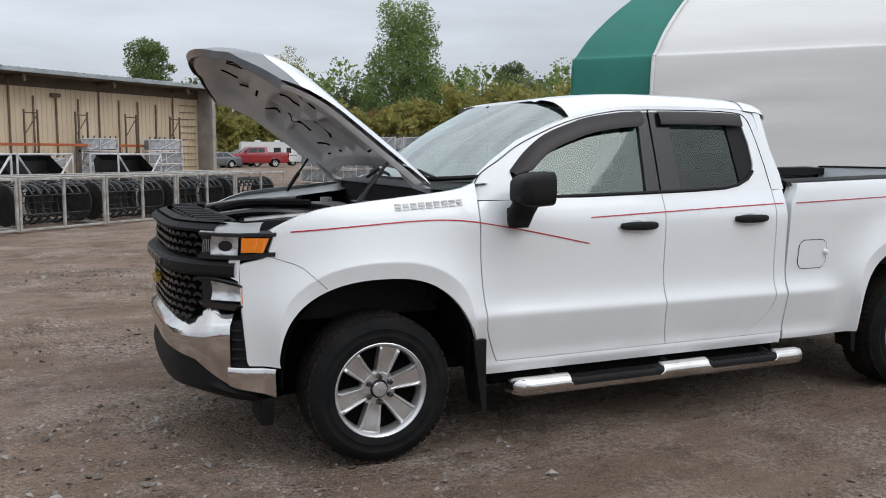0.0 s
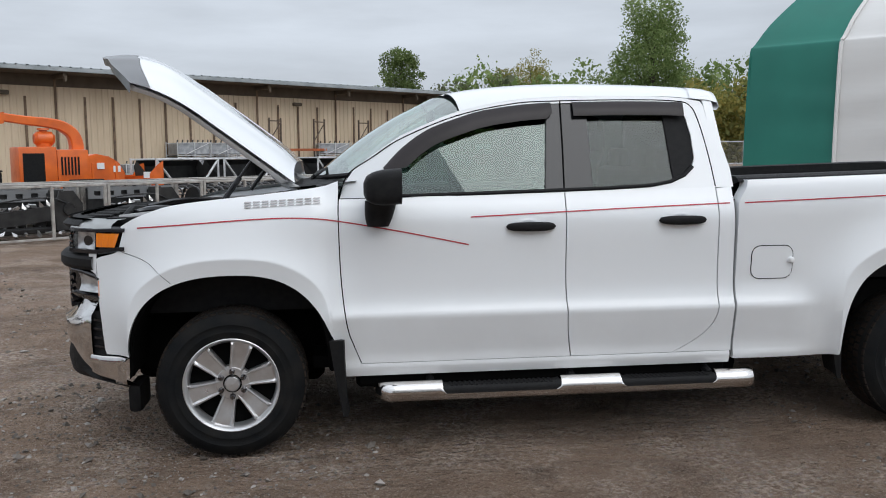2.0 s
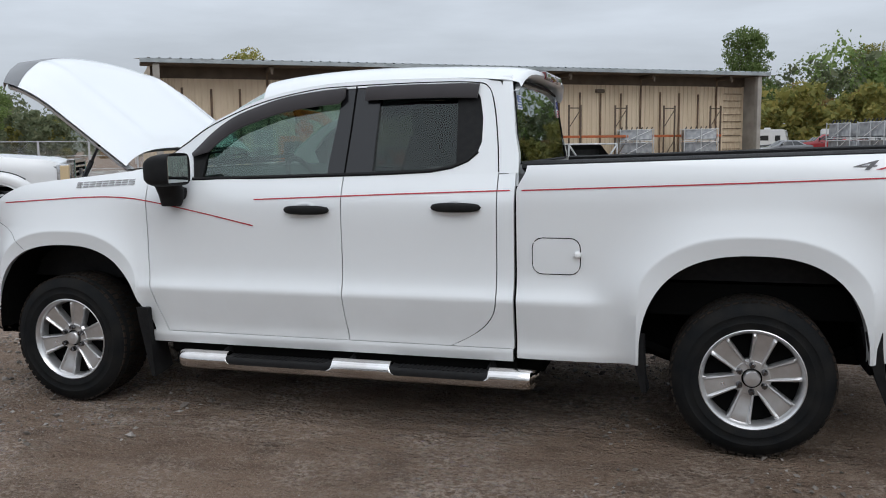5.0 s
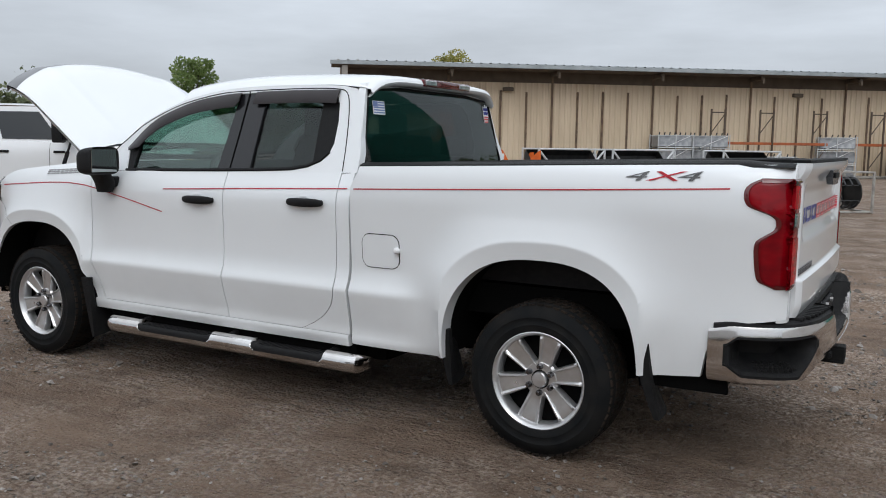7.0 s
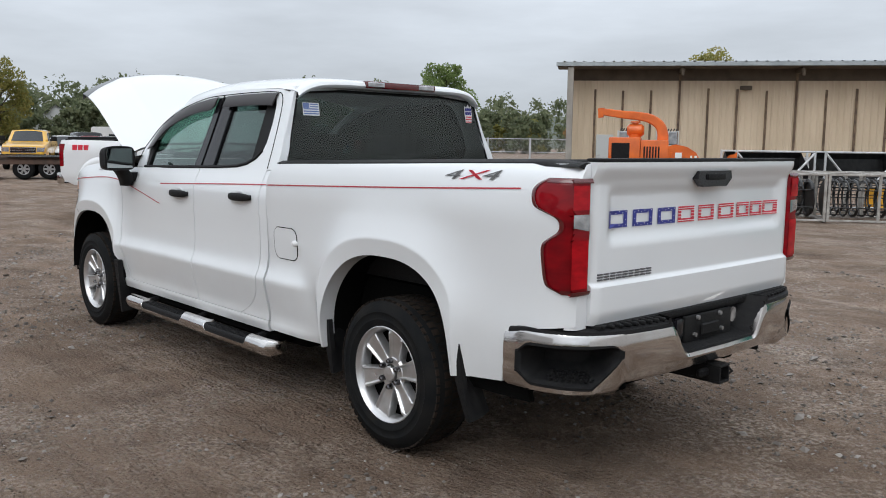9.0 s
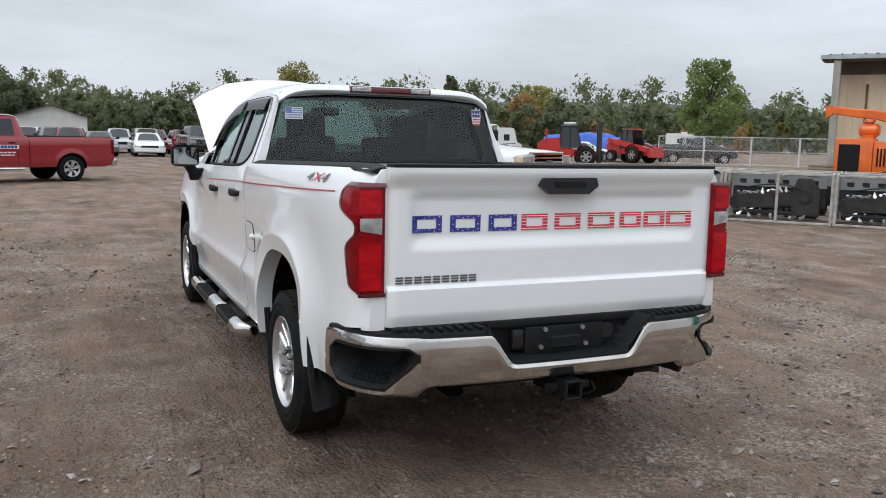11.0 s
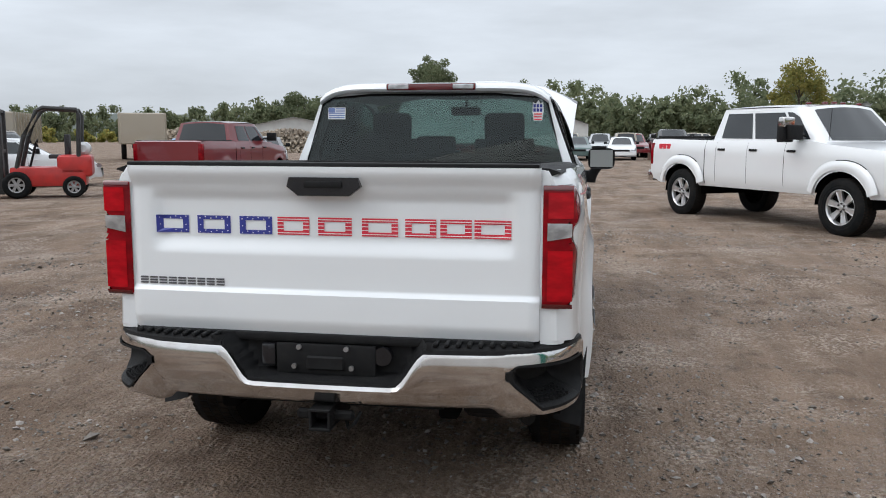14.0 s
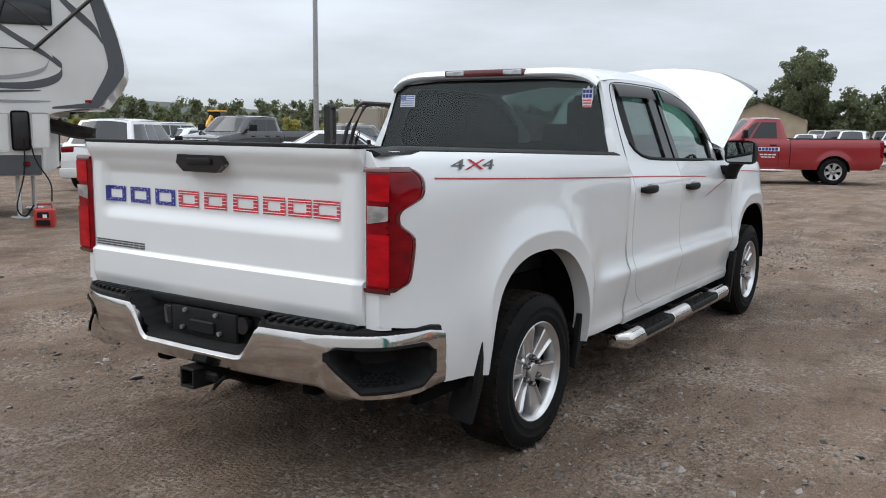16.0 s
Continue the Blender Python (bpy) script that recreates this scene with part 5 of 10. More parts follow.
# plate recess, bolts, hitch
bm = bmesh.new()
rec = [(-0.42, 0.775), (-0.28, 0.600), (0.28, 0.600), (0.42, 0.775)]
grid(bm, 44, 16, lambda u, v: (lerp(4.955, 4.845, smooth01((0.315 + 0.10 * v - abs(lerp(-0.43, 0.43, u))) / 0.05) * smooth01((v - 0.06) / 0.12)), lerp(-0.43, 0.43, u), lerp(0.598, 0.775, v)))
box(bm, 4.80, 4.872, -0.80, 0.80, 0.74, 0.775, 0.01, 2)
box(bm, 4.872, 4.892, -0.20, 0.20, 0.62, 0.74, 0.008, 2)
box(bm, 4.89, 4.905, -0.075, 0.075, 0.640, 0.695, 0.006, 1)
pr = part("plate_recess", bm, BLACK_PLASTIC, rb, "black plate recess without a plate")
for y, z in ((-0.105, 0.728), (0.085, 0.727), (-0.125, 0.652), (0.105, 0.652)):
    bm = bmesh.new()
    tube(bm, [(4.87, y, z), (4.905, y, z)], 0.010, 8)
    part("bolt", bm, STEEL, pr)
bm = bmesh.new()
tube(bm, [(4.85, 0.225, 0.70), (4.885, 0.225, 0.70)], 0.036, 16)
part("trailer_socket", bm, BLACK_GLOSS, pr, "round black trailer socket")
bm = bmesh.new()
box(bm, 4.85, 4.89, -0.262, -0.205, 0.645, 0.735, 0.012, 2)
part("trailer_socket", bm, BLACK_GLOSS, pr, "black trailer wiring socket")
bm = bmesh.new()
for a, b, c, d in ((-0.043, 0.043, 0.424, 0.436), (-0.043, 0.043, 0.498, 0.510), (-0.043, -0.031, 0.436, 0.498), (0.031, 0.043, 0.436, 0.498)):
    box(bm, 4.70, 4.985, a, b, c, d, 0.003, 1)
box(bm, 4.66, 4.80, -0.45, 0.45, 0.47, 0.53, 0.015, 2)
box(bm, 4.90, 4.93, -0.11, 0.12, 0.45, 0.49, 0.01, 1)
tube(bm, [(4.86, 0.07, 0.44), (4.93, 0.10, 0.425), (4.95, 0.13, 0.45), (4.90, 0.14, 0.48)], 0.007, 6)
part("tow_hitch", bm, BLACK_PLASTIC, truck, "black square tow hitch receiver")
bm = bmesh.new()
box(bm, 4.30, 4.68, 0.50, 0.70, 0.40, 0.52, 0.06, 3)
tube(bm, [(4.2, 0.62, 0.46), (4.62, 0.70, 0.46), (4.74, 0.78, 0.44)], 0.03, 12)
part("exhaust_pipe", bm, BLACK_PLASTIC, truck, "dark exhaust tail pipe")
# frame and axles
bm = bmesh.new()
for s in (-1, 1):
    box(bm, -0.6, 4.75, min(s * 0.42, s * 0.50), max(s * 0.42, s * 0.50), 0.42, 0.58, 0.01, 1)
box(bm, 0.4, 2.65, -0.80, 0.80, 0.40, 0.46)
box(bm, 2.7, 4.7, -0.75, 0.75, 0.62, 0.78)
box(bm, -0.55, 0.4, -0.50, 0.50, 0.30, 0.62, 0.03, 1)
tube(bm, [(WB, -0.85, 0.375), (WB, 0.85, 0.375)], 0.05, 10)
tube(bm, [(WB, -0.16, 0.375), (WB, -0.05, 0.375), (WB, 0.05, 0.375), (WB, 0.16, 0.375)], [0.06, 0.15, 0.15, 0.06], 12)
tube(bm, [(0, -0.85, 0.375), (0, 0.85, 0.375)], 0.045, 10)
tube(bm, [(1.0, 0.1, 0.42), (WB, 0.0, 0.40)], 0.05, 8)
part("chassis", bm, VOID, truck, "black chassis frame and axles")
# unseen underbody parts added to block light and darken the ground below
bm = bmesh.new()
box(bm, 1.55, 2.75, -0.78, -0.30, 0.27, 0.50, 0.06, 2)
part("fuel_tank", bm, VOID, truck, "black fuel tank")
bm = bmesh.new()
box(bm, 0.45, 1.45, -0.20, 0.22, 0.26, 0.50, 0.06, 2)
box(bm, -0.45, 0.45, -0.46, 0.46, 0.24, 0.40, 0.04, 1)
part("transmission", bm, VOID, truck, "black transmission and skid plate")
bm = bmesh.new()
lathe(bm, [(0.0001, -0.11), (0.20, -0.11), (0.36, -0.11), (0.39, 0), (0.36, 0.11), (0.0001, 0.11)], 24)
for v in bm.verts:
    v.co = Vector((4.30 + v.co.x * 0.9, v.co.z * 0.9, 0.56 + v.co.y * 0.8))
part("spare_tyre", bm, RUBBER, truck, "black spare tyre under the bed")
for s in (-1, 1):
    bm = bmesh.new()
    tube(bm, curve([(3.05, s * 0.56, 0.50), (3.40, s * 0.56, 0.36), (WB, s * 0.56, 0.30), (4.10, s * 0.56, 0.38), (4.45, s * 0.56, 0.54)], 5), 0.035, 6)
    part("leaf_spring", bm, VOID, truck, "black leaf spring")
    bm = bmesh.new()
    box(bm, 0.62, 2.62, min(s * 0.74, s * 0.90), max(s * 0.74, s * 0.90), 0.31, 0.42, 0.02, 1)
    part("inner_sill", bm, VOID, truck, "black inner sill")
    # added black plates close the arches, so their insides read as deep shade
    for xc, x0, x1 in ((0.0, -0.56, 0.58), (WB, 3.10, 4.36)):
        bm = bmesh.new()
        box(bm, x0, x1, min(s * 0.50, s * 0.53), max(s * 0.50, s * 0.53), 0.36, 0.96)
        part("wheelhouse_wall", bm, VOID, truck, "added black plate shading the wheel arch")


def alloy_wheel(parent, m, s, mats, tyre_r=0.376, width=0.265, rim_r=0.232, spokes=6, tread=True, detail=48, far=False):
    """A wheel in its own place: tyre with tread blocks, rim, spokes, hub cap, lug nuts. s points outwards along y."""
    base = new("wheel")
    base.parent, base.matrix_basis = parent, m
    tagged(base, "silver six-spoke alloy wheel with black tyre" if far is False and spokes == 6 else "alloy wheel with black tyre")
    h = width / 2
    bm = bmesh.new()
    prof = [(rim_r - 0.002, h - 0.03), (rim_r + 0.004, h - 0.008), (rim_r + 0.03, h + 0.002), (rim_r + 0.040, h + 0.004), (rim_r + 0.043, h + 0.0015), (rim_r + 0.072, h + 0.0035), (rim_r + 0.076, h + 0.006), (rim_r + 0.082, h + 0.0035), (tyre_r - 0.052, h + 0.001), (tyre_r - 0.045, h - 0.004), (tyre_r - 0.018, h - 0.018), (tyre_r - 0.006, h - 0.035),
            (tyre_r - 0.004, 0.0), (tyre_r - 0.006, -h + 0.035), (tyre_r - 0.018, -h + 0.018), (tyre_r - 0.06, -h), (rim_r, -h + 0.03)]
    lathe(bm, prof, detail, (0, 0, 0), s)
    tyre = part("tyre", bm, mats[0], base, "black tyre", smooth=50)
    if tread:
        bm = bmesh.new()
        n = 56
        for k in range(n):
            a = 2 * math.pi * k / n
            for j, y in enumerate((-0.095, -0.05, 0.0, 0.05, 0.095)):
                aa = a + (0.5 if j % 2 else 0) * 2 * math.pi / n
                rr = tyre_r - (0.006 if j in (0, 4) else 0.001)
                mm = Matrix.Rotation(-aa, 4, "Y") @ Matrix.Translation((rr - 0.004, y * width / 0.265, 0))
                box(bm, -0.006, 0.0025, -0.020, 0.020, -0.0145, 0.0145, 0, 1, mm)
        part("tread", bm, mats[1], tyre, smooth=0)
    if far:
        bm = bmesh.new()
        lathe(bm, [(rim_r + 0.004, h - 0.008), (rim_r - 0.02, h - 0.03), (rim_r - 0.03, h - 0.08), (0.0001, h - 0.085)], 20, (0, 0, 0), s)
        rim = part("rim", bm, VOID, base)
        bm = bmesh.new()
        lathe(bm, [(rim_r + 0.005, h - 0.004), (rim_r - 0.022, h - 0.012)], 20, (0, 0, 0), s)
        for k in range(spokes):
            a = 2 * math.pi * k / spokes
            wi, ro = rim_r * 0.14, rim_r - 0.01
            q = [(0.0, -wi), (0.0, wi), (ro, wi * 1.5), (ro, -wi * 1.5)]
            bm.faces.new([bm.verts.new((r_ * math.cos(a) - w_ * math.sin(a), s * (h - 0.02), r_ * math.sin(a) + w_ * math.cos(a))) for r_, w_ in q])
        lathe(bm, [(rim_r * 0.36, h - 0.018), (0.0001, h - 0.008)], 12, (0, 0, 0), s)
        part("spokes", bm, mats[2], rim, smooth=30)
        return base
    bm = bmesh.new()
    prof = [(rim_r - 0.020, h - 0.085), (rim_r - 0.018, h - 0.036), (rim_r - 0.012, h - 0.020), (rim_r - 0.006, h - 0.012), (rim_r + 0.002, h - 0.004), (rim_r + 0.006, h - 0.006), (rim_r + 0.004, h - 0.03)]
    lathe(bm, prof, detail, (0, 0, 0), s)
    rim = part("rim", bm, mats[2], base, "bright alloy rim", smooth=50)
    deep = 0.046
    face = lambda r_: h - deep + (deep - 0.020) * max(0.0, (r_ - 0.05) / (rim_r - 0.066)) ** 1.25
    ro = rim_r - 0.013
    # each spoke: a broad pressed pad between two raised ribs
    for k in range(spokes):
        bm = bmesh.new()
        M = Matrix.Rotation(-2 * math.pi * (k + 0.25) / spokes, 4, "Y")
        cross = [(-1.0, -0.050), (-1.0, -0.007), (-0.93, -0.001), (-0.80, 0.0), (-0.70, -0.004), (-0.62, -0.012), (0.62, -0.012), (0.70, -0.004), (0.80, 0.0), (0.93, -0.001), (1.0, -0.007), (1.0, -0.050)]
        rows = []
        for u in np.linspace(0, 1, 9):
            r_ = lerp(0.050, ro, u)
            w_ = lerp(0.030, 0.058, u)
            lip_ = smooth01((u - 0.86) / 0.14)
            rows.append([bm.verts.new(M @ Vector((r_, s * (face(r_) + lerp(c[1] * (0.25 + 0.75 * smooth01(u / 0.35)) if c[1] > -0.03 else c[1], -0.016, lip_ if c[1] > -0.03 else 0.0)), c[0] * w_))) for c in cross])
        for p, q in zip(rows, rows[1:]):
            for j in range(len(cross) - 1):
                bm.faces.new((p[j], q[j], q[j + 1], p[j + 1]))
        part("spoke", bm, mats[2], rim, "silver spoke", smooth=28)
    bm = bmesh.new()
    lathe(bm, [(0.092, h - deep - 0.04), (0.090, h - deep - 0.012), (0.080, h - deep - 0.001), (0.046, h - deep + 0.001)], 36, (0, 0, 0), s)
    part("hub", bm, mats[2], rim, smooth=30)
    bm = bmesh.new()
    lathe(bm, [(0.039, h - deep - 0.01), (0.038, h - deep + 0.014), (0.033, h - deep + 0.020), (0.0001, h - deep + 0.024)], 24, (0, 0, 0), s)
    part("hub_cap", bm, mats[2], rim, "round silver hub cap")
    for k in range(6):
        bm = bmesh.new()
        a = 2 * math.pi * (k + 0.5) / 6
        cx, cz = 0.064 * math.cos(a), 0.064 * math.sin(a)
        tube(bm, [(cx, s * (h - deep - 0.02), cz), (cx, s * (h - deep + 0.020), cz), (cx, s * (h - deep + 0.030), cz)], [0.0155, 0.0145, 0.008], 8)
        part("lug_nut", bm, DARK_NUT, rim, "dark lug nut")
    # black disc close behind the spokes stands in for shade in the openings
    bm = bmesh.new()
    lathe(bm, [(0.0001, h - 0.10), (rim_r - 0.016, h - 0.10)], 24, (0, 0, 0), s)
    part("backing", bm, VOID, base)
    return base


for s in (-1, 1):
    alloy_wheel(truck, pose(0.0, s * 0.858, 0.372), s, (RUBBER, TREAD, ALLOY))
    alloy_wheel(truck, pose(WB, s * 0.858, 0.372), s, (RUBBER, TREAD, ALLOY))
    

# ---- front end ----
def nose(q, z, o=0.0):
    """A point of the nose: q runs from 0 in the middle to 1 at the corner and 2 on the side; o stands proud."""
    def flat(q):
        yc = body_y(-0.66, max(0.55, z))
        if q <= 1:
            return -0.95 + 0.29 * q ** 4 + 0.10 * max(0, z - 0.95) * (1 - 0.4 * q), q * yc
        x = -0.66 + (q - 1) * 0.2
        return x + 0.06 * max(0, z - 0.95), body_y(x, max(0.55, z))
    a, b = flat(max(0, q - 0.01)), flat(q + 0.01)
    l = math.dist(a, b)
    x, y = flat(q)
    return x - o * (b[1] - a[1]) / l, y + o * (b[0] - a[0]) / l


def npt(s, q, z, o=0.0):
    x, y = nose(abs(q), z, o)
    return (x, s * y if q >= 0 else -s * y, z)


def qx(x):
    return 1 + (x + 0.66) / 0.2


def strip(bm, s, qs, prof):
    """A band round the nose: prof(q) lists (proud, z) down the band."""
    vv = [[bm.verts.new(npt(s, q, z, o)) for o, z in prof(q)] for q in qs]
    for p, q in zip(vv, vv[1:]):
        for j in range(len(p) - 1):
            bm.faces.new((p[j], q[j], q[j + 1], p[j + 1]))
    return vv


# bumper: a top that catches the sky down to the crease, then the face
btop = lambda q: 0.715 + 0.068 * smooth01((q - 0.68) / 0.16)
bcrease = lambda q: 0.664 + 0.058 * smooth01((q - 0.80) / 0.20)
bbot = lambda q: float(np.interp(q, [0, 0.55, 0.78, 0.98, 2.0], [0.565, 0.555, 0.535, 0.415, 0.375]))
qs_all = [q for q in np.linspace(-0.968, 0.968, 81)]
bm = bmesh.new()


def bprof(q):
    a = abs(q)
    zt, zc, zb = btop(a), min(bcrease(a), btop(a) - 0.004), bbot(a)
    back = 0.06 * (1 - smooth01((a - 0.9) / 0.2)) + 0.004
    return [(-back - 0.04, zt - 0.03), (-back, zt), (-back * 0.35, lerp(zt, zc, 0.7)), (0.0, zc), (0.006, lerp(zc, zb, 0.2)), (0.004, lerp(zc, zb, 0.6)), (-0.008, zb), (-0.05, zb - 0.004)]


strip(bm, 1, qs_all, bprof)
for s in (-1, 1):
    strip(bm, s, np.linspace(0.960, qx(-0.505), 18), lambda q: [(-0.03, 0.518), (0.004, 0.516), (0.010, 0.508), (0.008, 0.47), (0.004, bbot(q)), (-0.04, bbot(q) - 0.004)])
fb = part("front_bumper", bm, CHROME, truck, "chrome front bumper", smooth=40)
bm = bmesh.new()
strip(bm, 1, [q for q in np.linspace(-1.35, 1.35, 61)], lambda q: [(-0.012, bbot(abs(q)) + 0.006), (-0.018, bbot(abs(q)) - 0.02), (-0.006, lerp(bbot(abs(q)), 0.36, 0.5)), (-0.02, min(0.385, bbot(abs(q)) - 0.03)), (-0.10, min(0.345, bbot(abs(q)) - 0.05)), (-0.22, 0.29)])
for s in (-1, 1):
    box(bm, -0.90, -0.84, s * 0.46 - 0.045, s * 0.46 + 0.045, 0.43, 0.48, 0.012, 2)
    box(bm, -0.55, -0.48, s * 0.66 - 0.12, s * 0.66 + 0.12, 0.19, 0.34, 0.03, 2)
part("air_dam", bm, BLACK_PLASTIC, fb, "black lower air dam")
for s in (-1, 1):
    bm = bmesh.new()
    grid(bm, 10, 10, lambda u, v: npt(s, lerp(0.955, qx(-0.612), u), lerp(0.515, lerp(0.735, 0.775, u), v), -0.016))
    sv = part("side_vent", bm, BLACK_PLASTIC, fb, "black bumper side vent")
    for k in range(4):
        bm = bmesh.new()
        strip(bm, s, np.linspace(0.97, 1.14, 5), lambda q: [(-0.02, 0.55 + k * 0.045), (-0.006, 0.553 + k * 0.045), (-0.006, 0.565 + k * 0.045), (-0.02, 0.568 + k * 0.045)])
        part("slat", bm, BLACK_GLOSS, sv)
# grille: black back, two bands of small hoods, a wide bar between them
bm = bmesh.new()
strip(bm, 1, np.linspace(-0.93, 0.93, 41), lambda q: [(-0.02, 1.20), (-0.075, 1.185), (-0.075, 0.74), (-0.05, 0.69)])
gr = part("grille", bm, VOID, truck, "black mesh grille")
bm = bmesh.new()
strip(bm, 1, np.linspace(-0.99, 0.99, 49), lambda q: [(-0.06, 0.945), (0.0, 0.945), (0.010, 0.962), (0.012, 1.000), (-0.004, 1.018), (-0.07, 1.026)])
part("grille_bar", bm, BLACK_PLASTIC, gr, "wide black grille bar", smooth=25)
bm = bmesh.new()
strip(bm, 1, np.linspace(-0.90, 0.90, 41), lambda q: [(-0.05, 1.150), (-0.004, 1.152), (0.004, 1.166), (-0.02, 1.190), (-0.08, 1.205)])
part("grille_bar", bm, BLACK_PLASTIC, gr, "black upper grille bar", smooth=25)
hood_me = None
for r, z in enumerate((0.735, 0.772, 0.809, 0.846, 0.883, 0.920, 1.050, 1.088, 1.126)):
    for c in range(20):
        q = -0.83 + c * 0.0875 + (0.044 if r % 2 else 0)
        if abs(q) > 0.84 or (z < 0.80 and abs(q) > 0.70):
            continue
        if hood_me is None:
            bm = bmesh.new()
            sec = [(-0.030, -0.014), (-0.030, 0.002), (-0.012, 0.012), (0.012, 0.012), (0.030, 0.002), (0.030, -0.014), (0.010, -0.004), (-0.010, -0.004)]
            fr = [bm.verts.new((0.0, a, b)) for a, b in sec]
            bk = [bm.verts.new((0.05, a, b + 0.01)) for a, b in sec]
            for i in range(8):
                bm.faces.new((fr[i], fr[(i + 1) % 8], bk[(i + 1) % 8], bk[i]))
            bm.faces.new(fr)
            ob = part("mesh_hood", bm, BLACK_GLOSS, gr, smooth=0)
            hood_me = ob.data
        else:
            ob = new("mesh_hood", hood_me)
            ob.parent = gr
        x, y, zz = npt(1, q, z, -0.028)
        x2, y2, _ = npt(1, q, z, 0.0)
        ob.matrix_basis = pose(x, y, zz, 0, 0, math.degrees(math.atan2(y - y2, x - x2)))
bm = bmesh.new()
bx = nose(0.0, 0.86)[0]
box(bm, bx - 0.006, bx + 0.03, -0.085, 0.085, 0.842, 0.872, 0.006, 1)
box(bm, bx - 0.008, bx + 0.03, -0.040, 0.040, 0.828, 0.886, 0.006, 1)
part("nose_badge", bm, bsdf("gold_badge", (0.62, 0.44, 0.16), 0.25, 0.8), gr, "small gold badge")
for k in range(9):
    bm = bmesh.new()
    y = -0.36 + k * 0.082
    strip(bm, 1, np.linspace((y) / 0.85, (y + 0.06) / 0.85, 3), lambda q: [(0.008, 0.965), (0.016, 0.967), (0.016, 0.998), (0.008, 1.0)])
    part("bar_mark", bm, BLACK_GLOSS, gr)
for s in (-1, 1):
    # headlamp: black bowl, reflector, amber corner, clear cover
    hb = lambda q: 1.030 + 0.018 * smooth01((q - 0.9) / 0.8)
    ht = lambda q: 1.150 + 0.004 * smooth01((q - 0.9) / 0.6)
    q0, q1 = 0.820, qx(-0.502)
    bm = bmesh.new()
    strip(bm, s, np.linspace(q0, q1, 26), lambda q: [(-0.004, ht(q) + 0.012), (0.008, ht(q)), (0.008, ht(q) - 0.014), (-0.02, ht(q) - 0.018), (-0.02, hb(q) + 0.022), (0.008, hb(q) + 0.018), (0.008, hb(q)), (-0.01, hb(q) - 0.008)])
    hl = part("headlamp", bm, BLACK_GLOSS, truck, "headlamp with clear and amber lenses", smooth=40)
    bm = bmesh.new()
    grid(bm, 12, 8, lambda u, v: npt(s, lerp(0.880, 0.995, u), lerp(1.043, 1.137, v), -0.006 - 0.022 * math.sin(math.pi * u) * math.sin(math.pi * v)))
    part("reflector", bm, CLEAR_LENS, hl, "bright reflector")
    bm = bmesh.new()
    for k in range(5):
        strip(bm, s, (q0 + 0.014 + k * 0.010, q0 + 0.018 + k * 0.010), lambda q: [(-0.008, 1.06), (-0.008, 1.12)])
    tagged(part("lamp_ribs", bm, GREY_TRIM, hl), "", kind="stuff")
    bm = bmesh.new()
    grid(bm, 16, 8, lambda u, v: npt(s, lerp(qx(-0.650), qx(-0.532 - 0.022 * (1 - v)), u), lerp(1.064, 1.132, v), 0.0045 + 0.0015 * math.cos(40 * u)))
    part("amber_lens", bm, AMBER, hl, "amber side lens")
    bm = bmesh.new()
    strip(bm, s, np.linspace(q0 + 0.005, qx(-0.575), 14), lambda q: [(0.004, ht(q) + 0.004), (-0.006, ht(q) + 0.022), (-0.05, ht(q) + 0.040), (-0.12, ht(q) + 0.042)])
    part("lamp_brow", bm, UNDERHOOD, hl, "pale grey lamp top", smooth=50)
    lb = lambda q: lerp(0.818, 0.806, smooth01((q - 0.85) / 0.3))
    lt = lambda q: lerp(0.938, 0.905, smooth01((q - 0.88) / 0.2))
    ql0, ql1 = 0.825, qx(-0.640)
    bm = bmesh.new()
    strip(bm, s, np.linspace(ql0, ql1, 18), lambda q: [(-0.004, lt(q) + 0.008), (0.004, lt(q)), (0.004, lt(q) - 0.006), (-0.022, lt(q) - 0.010), (-0.022, lb(q) + 0.012), (0.004, lb(q) + 0.006), (0.004, lb(q)), (-0.03, lb(q) - 0.03)])
    ll = part("lower_lamp", bm, BLACK_GLOSS, truck, "lower lamp in a black housing", smooth=40)
    bm = bmesh.new()
    grid(bm, 10, 6, lambda u, v: npt(s, lerp(0.885, 1.055, u), lerp(lb(1) + 0.022, lt(lerp(0.885, 1.055, u)) - 0.014, v), -0.004 - 0.014 * math.sin(math.pi * v)))
    part("reflector", bm, CLEAR_LENS, ll, "bright lower reflector")
    bm = bmesh.new()
    grid(bm, 3, 5, lambda u, v: npt(s, lerp(1.075, ql1 - 0.005, u), lerp(lb(1.1) + 0.012, lt(1.1) - 0.010, v), 0.001))
    part("amber_strip", bm, AMBER, ll, "amber strip")
    bm = bmesh.new()
    grid(bm, 8, 4, lambda u, v: npt(s, lerp(0.965, qx(-0.653), u), lerp(lerp(0.950, 0.908, u), 1.028, v), 0.0))
    part("corner_panel", bm, WHITE, truck, smooth=60)
    # dark backing behind the corner
    bm = bmesh.new()
    strip(bm, s, np.linspace(0.80, 1.6, 14), lambda q: [(-0.06, 1.16), (-0.06, 0.50)])
    part("corner_backing", bm, VOID, truck)

